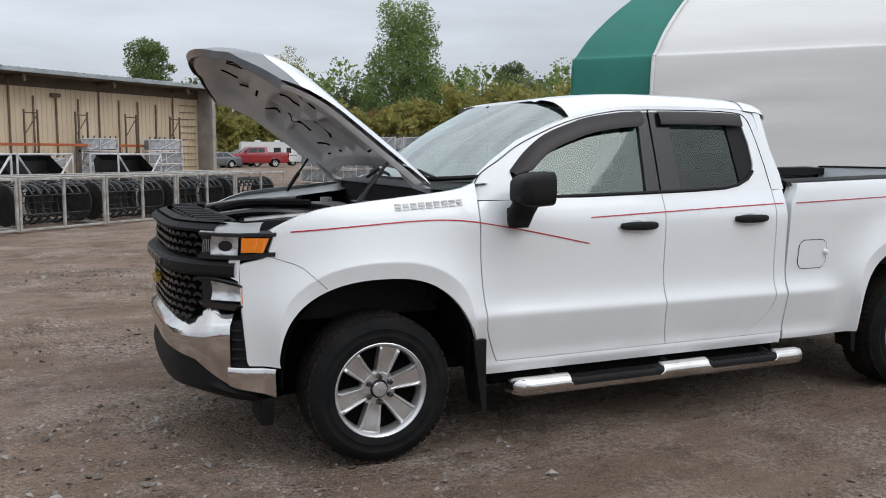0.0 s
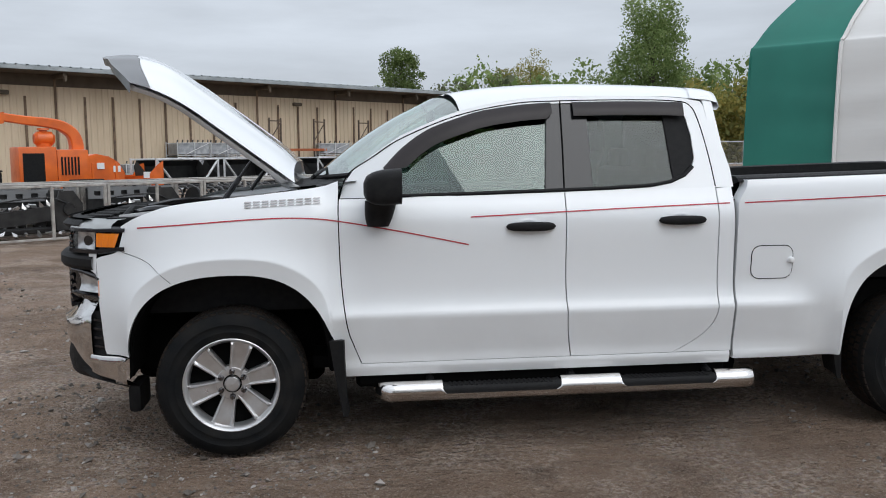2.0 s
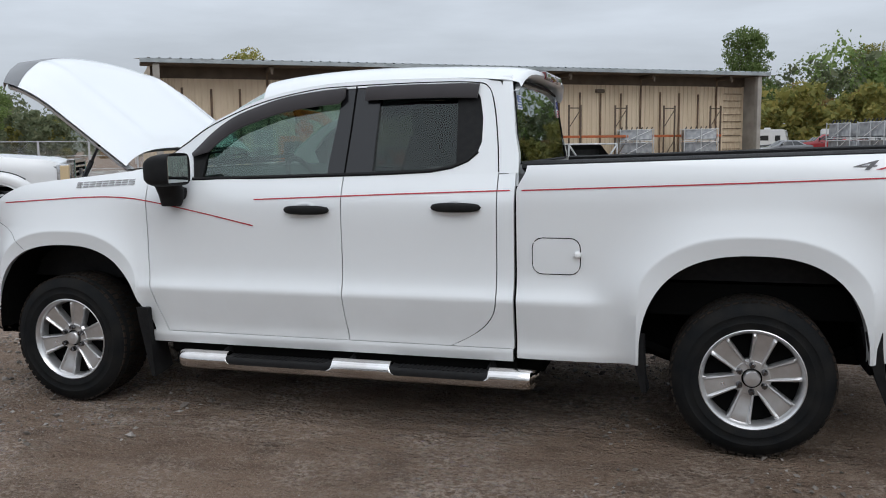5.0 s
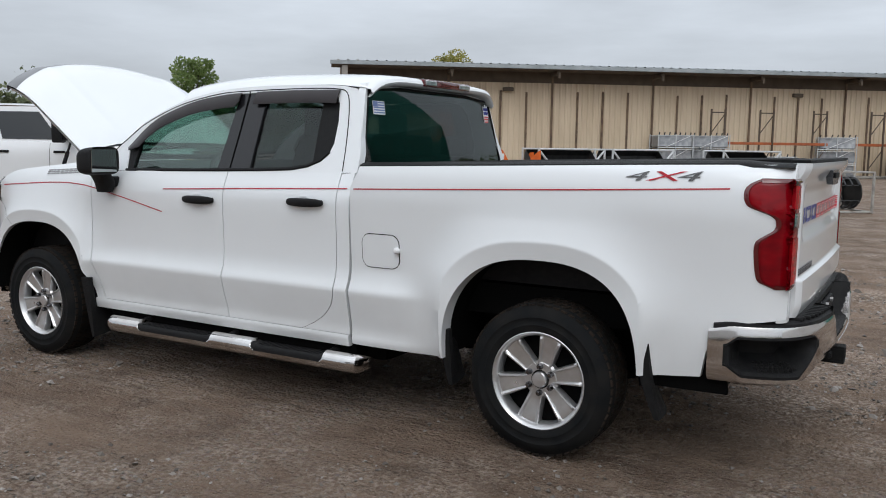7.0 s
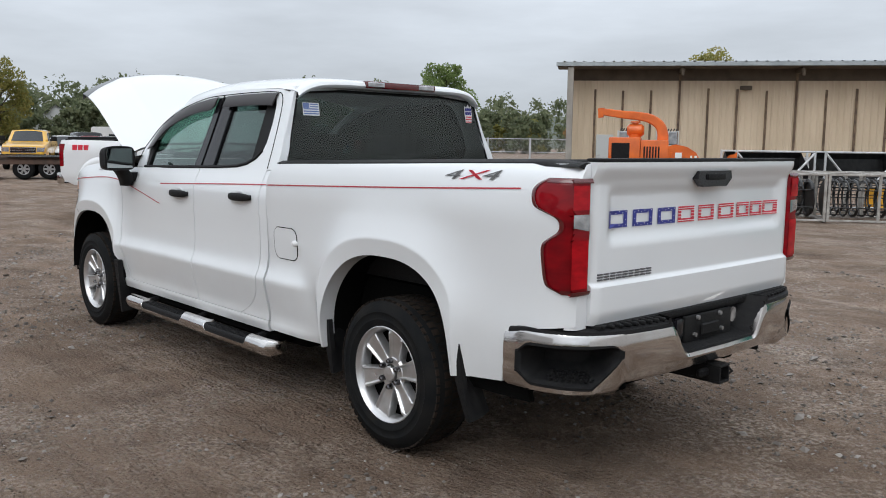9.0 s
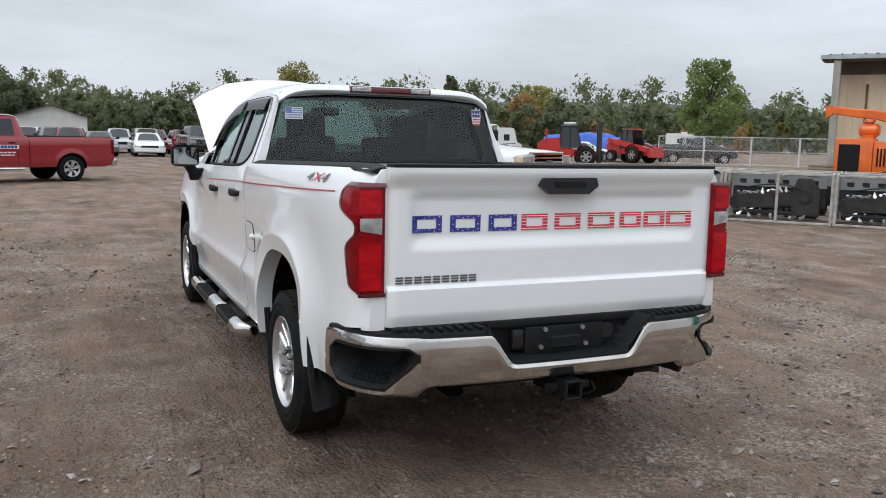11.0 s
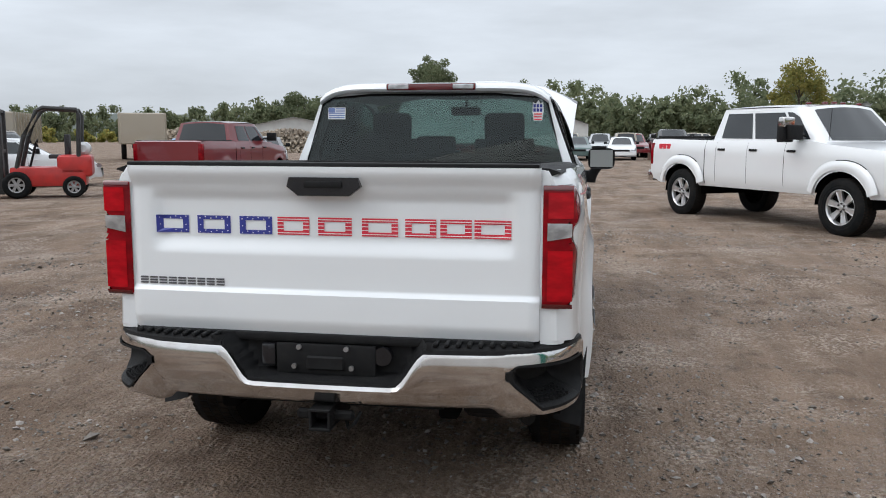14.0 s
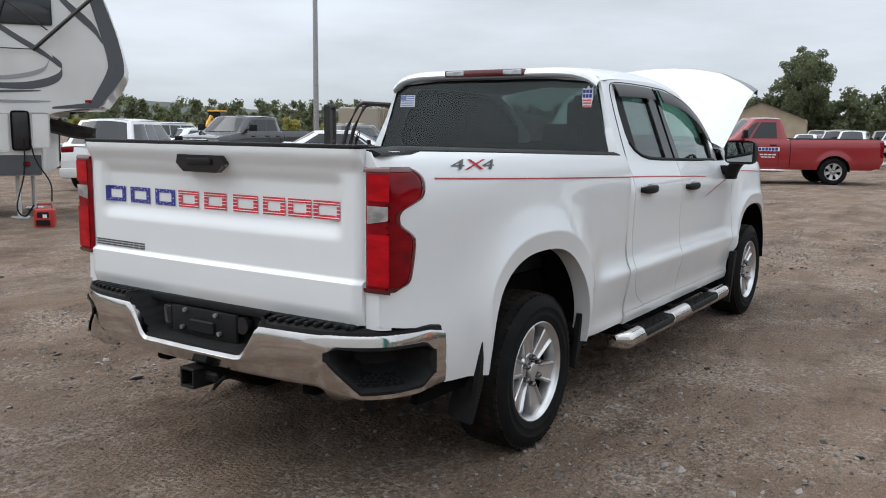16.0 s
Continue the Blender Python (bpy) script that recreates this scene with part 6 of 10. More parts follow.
# ---- engine bay ----
bm = bmesh.new()
box(bm, -0.70, 0.40, -0.72, 0.72, 0.70, 0.78)
part("bay_floor", bm, BLACK_PLASTIC, truck, "black engine bay floor")
bm = bmesh.new()
box(bm, 0.34, 0.40, -0.80, 0.80, 0.78, 1.34)
part("firewall", bm, BLACK_PLASTIC, truck, "black firewall")
for s in (-1, 1):
    bm = bmesh.new()
    box(bm, -0.62, 0.40, min(s * 0.70, s * 0.74), max(s * 0.70, s * 0.74), 0.78, 1.20)
    part("bay_wall", bm, BLACK_PLASTIC, truck, "black engine bay wall")
for s in (-1, 1):
    bm = bmesh.new()
    fh = table([-0.60, -0.50, -0.40, -0.25, 0.17, 0.47, 0.60], [1.10, 1.16, 1.205, 1.235, 1.285, 1.325, 1.36])
    grid(bm, 20, 4, lambda u, v: (lerp(-0.58, 0.58, u), s * lerp(0.66, body_y(lerp(-0.58, 0.58, u), fh(lerp(-0.58, 0.58, u))) - 0.02, v), fh(lerp(-0.58, 0.58, u)) - 0.02 + 0.03 * v))
    part("fender_ledge", bm, UNDERHOOD, truck, "grey inner fender ledge")
bm = bmesh.new()
box(bm, -0.80, -0.62, -0.66, 0.66, 1.13, 1.19, 0.02, 2)
for k in range(9):
    box(bm, -0.79, -0.64, -0.58 + k * 0.14, -0.50 + k * 0.14, 1.19, 1.203, 0.006, 1)
tube(bm, [(-0.60, -0.5, 1.17), (-0.66, 0, 1.2), (-0.60, 0.5, 1.17)], 0.02, 8)
part("radiator_cover", bm, BLACK_PLASTIC, truck, "black radiator top cover")
bm = bmesh.new()
box(bm, -0.45, 0.25, -0.28, 0.28, 0.95, 1.17, 0.05, 3)
for k in range(4):
    box(bm, -0.35 + k * 0.14, -0.27 + k * 0.14, -0.24, 0.24, 1.17, 1.185, 0.008, 1)
tube(bm, [(-0.55, 0.30, 1.15), (-0.35, 0.42, 1.17), (-0.05, 0.38, 1.17), (0.1, 0.25, 1.15)], 0.055, 12)
box(bm, -0.55, -0.20, 0.36, 0.66, 0.95, 1.16, 0.03, 2)
tube(bm, [(-0.6, -0.3, 1.05), (-0.4, -0.45, 1.10), (-0.1, -0.4, 1.06)], 0.028, 8)
part("engine_cover", bm, BLACK_PLASTIC, truck, "black engine cover and intake")
bm = bmesh.new()
box(bm, -0.45, -0.16, -0.64, -0.40, 0.95, 1.15, 0.012, 2)
bat = part("battery", bm, BLACK_GLOSS, truck, "black battery with red cap")
bm = bmesh.new()
box(bm, -0.42, -0.32, -0.60, -0.52, 1.15, 1.19, 0.012, 2)
tube(bm, [(-0.37, -0.56, 1.18), (-0.25, -0.50, 1.2), (-0.1, -0.45, 1.16)], 0.010, 6)
part("terminal_cap", bm, RED_DECAL, bat, "red terminal cap")
bm = bmesh.new()
tube(bm, [(0.10, -0.55, 1.02), (0.10, -0.55, 1.15)], 0.07, 12)
tube(bm, [(0.20, 0.55, 1.0), (0.20, 0.55, 1.17)], 0.06, 12)
part("reservoir", bm, GREY_TRIM, truck, "grey fluid reservoir")

bm = bmesh.new()
box(bm, -0.10, 0.22, -0.66, -0.40, 1.02, 1.20, 0.03, 2)
part("fuse_box", bm, BLACK_PLASTIC, truck, "black fuse box")
bm = bmesh.new()
box(bm, 0.05, 0.30, 0.42, 0.66, 1.02, 1.21, 0.05, 3)
tube(bm, [(0.17, 0.54, 1.20), (0.17, 0.54, 1.24)], 0.04, 12)
part("coolant_tank", bm, UNDERHOOD, truck, "pale grey coolant tank")
for pts, r_ in (([(-0.62, -0.10, 1.18), (-0.45, -0.32, 1.215), (-0.15, -0.36, 1.205), (0.15, -0.30, 1.20)], 0.022), ([(-0.60, 0.15, 1.19), (-0.40, 0.25, 1.22), (0.0, 0.32, 1.21)], 0.030), ([(0.10, -0.62, 1.22), (0.28, -0.30, 1.24), (0.30, 0.40, 1.22)], 0.012)):
    bm = bmesh.new()
    tube(bm, curve(pts, 6), r_, 8)
    part("hose", bm, BLACK_GLOSS, truck, "black engine hose")
bm = bmesh.new()
tube(bm, curve([(-0.58, -0.62, 1.19), (-0.35, -0.68, 1.215), (0.0, -0.66, 1.23)], 6), 0.016, 8)
part("support_rod", bm, STEEL, truck, "bare metal support rod")
bm = bmesh.new()
tube(bm, curve([(-0.58, 0.62, 1.19), (-0.35, 0.68, 1.215), (0.0, 0.66, 1.23)], 6), 0.016, 8)
part("support_rod", bm, STEEL, truck, "bare metal support rod")

# ---- open hood: s runs up its slope, h stands square on it ----
def hood_sh(sv, h):
    return -0.8 * sv + 0.6 * h, 0.6 * sv + 0.8 * h


def hood_rear(w):
    return 0.558 + 0.065 * (1 - abs(w) ** 6)


def hood_tip(w):
    return 1.476 + 0.354 * (1 - abs(w) ** 2.2)


def hood_seam(w):
    return 1.380 + 0.290 * (1 - abs(w) ** 2.4)


def hood_at(sv, w, d=0.0):
    a = abs(w)
    h = 1.292 + 0.095 * (1 - a ** 4.5)
    h += 0.012 * math.exp(-((a - 0.62) / 0.07) ** 2) * smooth01((sv - 0.6) / 0.3)
    h -= 0.020 * smooth01((0.75 - sv) / 0.2) * (1 - a ** 4)
    t = max(0.0, (sv - hood_tip(w) + 0.38) / 0.38)
    h -= lerp(0.181, 0.070, a ** 3) * t ** 2.4
    x, z = hood_sh(sv, h - d)
    return (x, w * lerp(0.818, 0.862, min(1.0, max(0.0, (sv - 0.558) / 0.9))), z)


bm = bmesh.new()
grid(bm, 34, 48, lambda u, v: hood_at(lerp(hood_rear(2 * v - 1), hood_seam(2 * v - 1), u), 2 * v - 1))
hood = part("hood", bm, WHITE, truck, "raised white hood", smooth=60)
bm = bmesh.new()
grid(bm, 12, 48, lambda u, v: hood_at(lerp(hood_seam(2 * v - 1) + 0.002, hood_tip(2 * v - 1), u), 2 * v - 1))
grid(bm, 2, 48, lambda u, v: hood_at(hood_tip(2 * v - 1) - 0.03 * u, 2 * v - 1, 0.055 * u))
part("front_edge", bm, HOOD_EDGE, hood, "dark grey hood front edge", smooth=60)


def ridge(a, c, w):
    return smooth01(1 - abs(a - c) / w)


def inner_d(u, w):
    """Depth of the pressed panel under the outer skin."""
    a = abs(w)
    frame_ = 1 - smooth01((u - 0.10) / 0.05) * smooth01((0.60 - u) / 0.05) * smooth01((0.84 - a) / 0.06)
    front_ = smooth01((u - 0.70) / 0.05) * smooth01((0.93 - u) / 0.05) * smooth01((0.80 - a) / 0.06)
    cross = max(ridge(a, 0.32 + 0.30 * (u - 0.35), 0.07), ridge(a, 0.0, 0.06) * smooth01((0.5 - u) / 0.05), ridge(u, 0.36 + 0.10 * a, 0.035) * 0.8)
    dimple = ridge(math.hypot((u - 0.25) * 1.3, (a - 0.52) * 0.9), 0.0, 0.07) + ridge(math.hypot((u - 0.49) * 1.3, (a - 0.18) * 0.9), 0.0, 0.06)
    d = 0.052 * max(frame_ * (1 - front_), 0.75 * cross * (1 - front_)) + 0.018 * front_ + 0.02 * dimple
    return d * smooth01(min(u, 1 - u) / 0.03) * smooth01((1 - a) / 0.05) + 0.012


def inner(u, v):
    w = (2 * v - 1) * 0.985
    return hood_at(lerp(hood_rear(w) + 0.01, hood_tip(w) - 0.025, u), w, inner_d(u, w))


bm = bmesh.new()
grid(bm, 84, 96, inner)
part("hood_inner_panel", bm, HOOD_UNDER, hood, "grey pressed inner hood panel", smooth=60)
for s in (-1, 1):
    for pts in ([(0.22, 0.24), (0.30, 0.20), (0.34, 0.24)], [(0.42, 0.12), (0.52, 0.14), (0.56, 0.22)], [(0.30, 0.62), (0.40, 0.58), (0.47, 0.62)], [(0.52, 0.70), (0.60, 0.66)], [(0.16, 0.60), (0.22, 0.72)], [(0.20, 0.42), (0.28, 0.46), (0.30, 0.40)],
                [(0.78, 0.20), (0.86, 0.24)], [(0.80, 0.52), (0.88, 0.46)], [(0.66, 0.50), (0.66, 0.34)], [(0.44, 0.44), (0.54, 0.40)], [(0.74, 0.62), (0.80, 0.66)], [(0.12, 0.30), (0.125, 0.36)], [(0.12, 0.62), (0.125, 0.68)]):
        bm = bmesh.new()
        line = [(lerp(p[0], q[0], t), lerp(p[1], q[1], t)) for p, q in zip(pts, pts[1:]) for t in (0, 0.34, 0.67, 1)]
        tube(bm, [hood_at(lerp(hood_rear(s * b) + 0.01, hood_tip(s * b) - 0.025, a), s * b, inner_d(a, b) + 0.001) for a, b in line], 0.007, 5)
        part("panel_slot", bm, VOID, hood)
bm = bmesh.new()
box(bm, -0.02, 0.02, -0.05, 0.05, -0.03, 0.0, 0.008, 1, Matrix.Translation(hood_at(1.60, 0.0, 0.035)))
tube(bm, [hood_at(1.55, -0.07, 0.03), hood_at(1.64, -0.06, 0.05), hood_at(1.64, 0.06, 0.05), hood_at(1.55, 0.07, 0.03)], 0.006, 6)
part("hood_latch", bm, BLACK_PLASTIC, hood)
for s in (-1, 1):
    bm = bmesh.new()
    p = hood_at(0.80, s * 0.93, 0.05)
    q = (-0.04, s * 0.74, 1.275)
    mid = [lerp(p[i], q[i], 0.45) for i in range(3)]
    tube(bm, [p, mid], 0.008, 8)
    tube(bm, [mid, q], 0.014, 8)
    part("gas_strut", bm, BLACK_GLOSS, hood, "black hood gas strut")
    bm = bmesh.new()
    for k in (0, 1):
        h0 = hood_at(0.76 - 0.1 * k, s * 0.90, 0.04)
        tube(bm, [h0, hood_at(0.64 - 0.04 * k, s * 0.90, 0.07), (0.34, s * 0.775, 1.335), (0.36, s * 0.775, 1.25)], 0.020, 6)
    part("hood_hinge", bm, UNDERHOOD, hood, "grey hood hinge")

# ---- cabin ----
bm = bmesh.new()
box(bm, 0.62, 2.55, -0.80, 0.80, 0.62, 0.68)
for s in (-1, 1):
    box(bm, 0.70, 2.55, min(s * 0.80, s * 0.855), max(s * 0.80, s * 0.855), 0.66, 1.285)
box(bm, 2.50, 2.57, -0.80, 0.80, 0.66, 1.32)
part("cabin_trim", bm, FABRIC_DARK, truck, "dark cabin floor and door trim")
bm = bmesh.new()
grid(bm, 10, 24, lambda u, v: (0.62 - 0.2 * (1 - (2 * v - 1) ** 2) + 0.52 * u + 0.2 * (1 - (2 * v - 1) ** 2) * u, (2 * v - 1) * 0.78, 1.30 + 0.045 * math.sin(math.pi * min(1, u * 1.3)) - 0.32 * max(0, u - 0.8)))
box(bm, 1.02, 1.14, -0.76, 0.76, 0.92, 1.25, 0.04, 2)
box(bm, 0.95, 1.7, -0.16, 0.16, 0.70, 1.0, 0.03, 2)
part("dashboard", bm, FABRIC_DARK, truck, "dark grey dashboard")
bm = bmesh.new()
c, ax = Vector((1.26, -0.40, 1.23)), Matrix.Rotation(radians(-24), 4, "Y")
tube(bm, [c + (ax @ Vector((0, 0.185 * math.cos(a), 0.185 * math.sin(a)))) for a in np.linspace(0, 2 * math.pi, 28, endpoint=False)], 0.016, 8, closed=True)
for a in (0, 180, 270):
    tube(bm, [c + (ax @ Vector((-0.02, 0.04 * math.cos(radians(a)), 0.04 * math.sin(radians(a))))), c + (ax @ Vector((0, 0.18 * math.cos(radians(a)), 0.18 * math.sin(radians(a)))))], 0.014, 6)
tube(bm, [c + (ax @ Vector((0.012, 0, 0))), c + (ax @ Vector((-0.04, 0, 0))), c + (ax @ Vector((-0.2, 0, -0.02)))], [0.065, 0.075, 0.03], 14)
part("steering_wheel", bm, BLACK_PLASTIC, truck, "black steering wheel")
for y in (-0.40, 0.40):
    bm = bmesh.new()
    box(bm, 1.32, 1.86, y - 0.25, y + 0.25, 0.80, 0.97, 0.06, 3)
    grid(bm, 14, 12, lambda u, v: (1.80 + 0.20 * u + 0.05 * math.cos(2 * math.pi * v), y + (0.245 - 0.04 * u) * math.sin(2 * math.pi * v), 0.88 + 0.64 * u), False)
    box(bm, 1.96, 2.05, y - 0.14, y + 0.14, 1.50, 1.70, 0.05, 3)
    for d in (-0.05, 0.05):
        tube(bm, [(1.98, y + d, 1.44), (2.0, y + d, 1.54)], 0.008, 6)
    part("front_seat", bm, FABRIC_DARK, truck, "dark cloth front seat")
bm = bmesh.new()
box(bm, 2.10, 2.48, -0.70, 0.70, 0.85, 0.99, 0.05, 3)
box(bm, 2.38, 2.50, -0.70, 0.70, 0.97, 1.42, 0.05, 3)
for y in (-0.45, 0, 0.45):
    box(bm, 2.42, 2.50, y - 0.13, y + 0.13, 1.40, 1.54, 0.04, 3)
part("rear_bench", bm, FABRIC_DARK, truck, "dark cloth rear bench")
bm = bmesh.new()
box(bm, 1.10, 1.13, -0.12, 0.12, 1.70, 1.77, 0.02, 3)
tube(bm, [(1.09, 0, 1.76), (1.06, 0, 1.82)], 0.012, 6)
part("inside_mirror", bm, BLACK_PLASTIC, truck, "black inside mirror")

# ---- other vehicles: one builder for cars, pickups and vans ----
PAINTS = {}


def paint_of(name, col, flake=0.0):
    if name not in PAINTS:
        PAINTS[name] = paint(name, col, amount=0.10, flake=flake)
    return PAINTS[name]


P_WHITE = paint_of("white_car_paint", (0.74, 0.75, 0.76))
P_RED = paint_of("red_car_paint", (0.27, 0.003, 0.009))
P_MAROON = paint_of("maroon_car_paint", (0.15, 0.003, 0.008))
P_SILVER = paint_of("silver_car_paint", (0.45, 0.46, 0.47), 0.4)
P_GREY = paint_of("grey_car_paint", (0.11, 0.115, 0.125), 0.3)
P_BLACK = paint_of("black_car_paint", (0.014, 0.014, 0.016))
P_BLUE = paint_of("blue_car_paint", (0.025, 0.16, 0.38))
P_GREEN = paint_of("dark_green_car_paint", (0.02, 0.06, 0.055))
P_YELLOW = paint_of("yellow_car_paint", (0.75, 0.40, 0.015))
P_TAN = paint_of("tan_car_paint", (0.36, 0.31, 0.24))
WHEEL_MATS = (RUBBER, TREAD, ALLOY)
DARK_RIM = (RUBBER, TREAD, STEEL)

KINDS = {
    # length, width, wheelbase, front overhang, tyre radius, ride, then the upper profile (x from the nose, z) of the lower body,
    # glasshouse: base front, base rear, roof front, roof rear, roof height
    "sedan": dict(L=4.85, W=1.83, wb=2.80, fo=0.92, r=0.33, sill=0.22, prof=[(0, 0.62), (0.12, 0.76), (0.9, 0.90), (1.45, 0.97), (3.9, 1.02), (4.55, 1.04), (4.80, 0.96), (4.85, 0.70)], gh=(1.35, 4.25, 2.20, 3.45, 1.45), cuts=(2.05, 2.95, 3.75)),
    "suv": dict(L=4.70, W=1.86, wb=2.74, fo=0.92, r=0.36, sill=0.27, prof=[(0, 0.70), (0.10, 0.86), (0.85, 1.02), (1.35, 1.08), (4.0, 1.14), (4.55, 1.12), (4.66, 1.0), (4.70, 0.70)], gh=(1.28, 4.60, 2.0, 4.10, 1.68), cuts=(1.95, 2.85, 3.60, 4.35)),
    "crew_pickup": dict(L=5.95, W=2.02, wb=3.70, fo=0.95, r=0.40, sill=0.42, prof=[(0, 0.88), (0.06, 1.13), (0.25, 1.18), (1.2, 1.29), (1.55, 1.35), (3.98, 1.37), (4.0, 1.38), (5.85, 1.41), (5.95, 1.38)], gh=(1.42, 4.02, 2.12, 3.88, 1.93), cuts=(2.18, 3.02, 3.72), bed=(4.08, 5.86)),
    "big_pickup": dict(L=6.05, W=2.06, wb=3.95, fo=1.0, r=0.46, sill=0.62, prof=[(0, 1.02), (0.05, 1.28), (0.25, 1.34), (1.35, 1.43), (1.60, 1.47), (4.25, 1.48), (4.30, 1.48), (5.95, 1.50), (6.05, 1.48)], gh=(1.50, 4.25, 2.12, 4.10, 2.09), cuts=(2.22, 3.12, 3.95), bed=(4.34, 5.95)),
    "regular_pickup": dict(L=5.75, W=2.03, wb=3.40, fo=1.0, r=0.40, sill=0.45, prof=[(0, 0.88), (0.06, 1.10), (0.25, 1.16), (1.25, 1.26), (1.55, 1.31), (3.12, 1.32), (3.16, 1.32), (5.62, 1.34), (5.75, 1.30)], gh=(1.45, 3.12, 2.10, 2.92, 1.95), cuts=(2.15, 2.82), bed=(3.22, 5.64)),
    "van": dict(L=5.10, W=1.98, wb=3.0, fo=0.95, r=0.34, sill=0.24, prof=[(0, 0.66), (0.10, 0.84), (0.8, 1.02), (1.1, 1.10), (4.9, 1.12), (5.05, 1.0), (5.10, 0.66)], gh=(1.0, 5.0, 1.85, 4.75, 1.75), cuts=(1.95, 2.9, 4.0, 4.7)),
}
BUILT = {}


def build_vehicle(kind, mat, name, label, category, trim=BLACK_PLASTIC, wheels=WHEEL_MATS, chrome=True, group="", detailed=False, flares=False, far=False):
    """A whole vehicle, its nose at local x = 0 and its length along +x, left side at -y, on z = 0."""
    K = KINDS[kind]
    L, W, wb, fo, r, sill = K["L"], K["W"] / 2, K["wb"], K["fo"], K["r"], K["sill"]
    root = thing(name, pose(0, 0, -60), label, category, group)
    top = lambda x: float(np.interp(x, [p[0] for p in K["prof"]], [p[1] for p in K["prof"]]))
    axles = (fo, fo + wb)
    ra = r + (0.10 if kind == "big_pickup" else 0.065)
    pick = "bed" in K

    def low(x):
        z = sill + (0.06 if x < 0.25 or x > L - 0.25 else 0)
        for a in axles:
            d = abs(x - a)
            if d < ra:
                z = max(z, r + math.sqrt(ra * ra - d * d))
        return z

    def half(x, z, t):
        w = W * (1 - 0.13 * max(0, 1 - x / 0.75) ** 2.5 - (0.05 if pick else 0.10) * max(0, 1 - (L - x) / 0.7) ** 2.5)
        w *= 1 - 0.05 * max(0, (0.30 - t) / 0.30) ** 2 - 0.055 * max(0, (t - 0.72) / 0.28) ** 2
        for a in axles:
            q = math.hypot(x - a, z - r) / ra
            w += (0.05 if flares else 0.022) * (1 - smooth01((q - 1.0) / (0.22 if flares else 0.35)))
        return w

    def nose(x, z):
        """The ends lean and round off with height."""
        f = max(0, 1 - x / 0.5)
        g = max(0, 1 - (L - x) / 0.5)
        zt = top(0.3)
        lean = 0.05 if pick else 0.14
        return x + f * lean * ((z - sill) / (zt - sill)) ** 2 - g * (0.0 if pick else 0.08) * max(0, (z - sill - 0.3) / 0.6) ** 2

    xs = set(np.round(np.linspace(0, L, 40), 3)) | {round(p[0], 3) for p in K["prof"]}
    for a in axles:
        xs = {x for x in xs if abs(x - a) > ra * 1.06}
        xs |= {round(a + ra * math.cos(t), 4) for t in np.linspace(0, math.pi, 22)} | {round(a - ra * 1.04, 4), round(a + ra * 1.04, 4)}
    xs = sorted(x for x in xs if 0 <= x <= L)
    nv, nt = 12, 8
    bm = bmesh.new()
    rings = []
    for x in xs:
        a, b = low(x), top(x)
        ring = []
        for k in range(nv + 1):
            t = k / nv
            z = lerp(a, b, t)
            tt = (z - sill) / max(0.1, top(min(max(x, 0.3), L - 0.3)) - sill)
            ring.append((nose(x, z), -half(x, z, tt), z))
        ye = -ring[-1][1]
        for k in range(1, nt):
            v = -1 + 2 * k / nt
            crown = 0.035 * (1 - v * v) if not (pick and x > K["bed"][0] - 0.05) else 0
            ring.append((ring[nv][0], v * ye, b + crown))
        ring += [(p[0], -p[1], p[2]) for p in reversed(ring[:nv + 1])]
        rings.append([bm.verts.new(p) for p in ring])
    bed = K.get("bed")
    for i, (p, q) in enumerate(zip(rings, rings[1:])):
        for j in range(len(p) - 1):
            if bed and bed[0] <= xs[i] and xs[i + 1] <= bed[1] and nv + 1 <= j < nv + nt - 1:
                continue
            bm.faces.new((p[j], q[j], q[j + 1], p[j + 1]))
    bm.faces.new(rings[0]), bm.faces.new(rings[-1])
    body = part("body", bm, mat, root, smooth=38)
    bm = bmesh.new()
    box(bm, 0.35, L - 0.3, -W * 0.80, W * 0.80, sill + 0.02, sill + 0.28)
    for a in axles:
        for s in (-1, 1):
            grid(bm, 14, 2, lambda u, v: (a + ra * 1.01 * math.cos(math.pi * u), s * lerp(W * 0.96, W * 0.45, v), r + ra * 1.01 * math.sin(math.pi * u)))
        tube(bm, [(a, -W * 0.8, r), (a, W * 0.8, r)], 0.05, 8)
    part("underbody", bm, VOID, root)
    if bed:
        bm = bmesh.new()
        zb = top(bed[0] + 0.3)
        box(bm, bed[0], bed[1], -W + 0.16, W - 0.16, zb - 0.5, zb - 0.46)
        for s in (-1, 1):
            box(bm, bed[0], bed[1], min(s * (W - 0.17), s * (W - 0.15)), max(s * (W - 0.17), s * (W - 0.15)), zb - 0.5, zb - 0.01)
            box(bm, bed[0] + 0.02, bed[1], min(s * (W - 0.24), s * (W - 0.07)), max(s * (W - 0.24), s * (W - 0.07)), zb + 0.004, zb + 0.03, 0.01, 1)
        box(bm, bed[0] - 0.02, bed[0] + 0.02, -W + 0.16, W - 0.16, zb - 0.5, zb - 0.01)
        part("bed_liner", bm, trim, root, "black bed liner")
    # glasshouse
    bf, br, rf, rr, rz = K["gh"]
    wb_, wr = W * 0.945 - 0.01, W * (0.80 if pick else 0.735)

    def gpt(u, v, off=0.0):
        """u along the side from the windshield to the rear glass, v up from the belt."""
        x = lerp(lerp(bf, br, u), lerp(rf, rr, u), v)
        zb = top(lerp(bf, br, u)) - 0.02
        y = lerp(wb_, wr, v)
        e = 2 * u - 1
        y -= 0.10 * abs(e) ** 6
        return (x, y + off, lerp(zb, rz - 0.05, v))
    bm = bmesh.new()
    n = 16
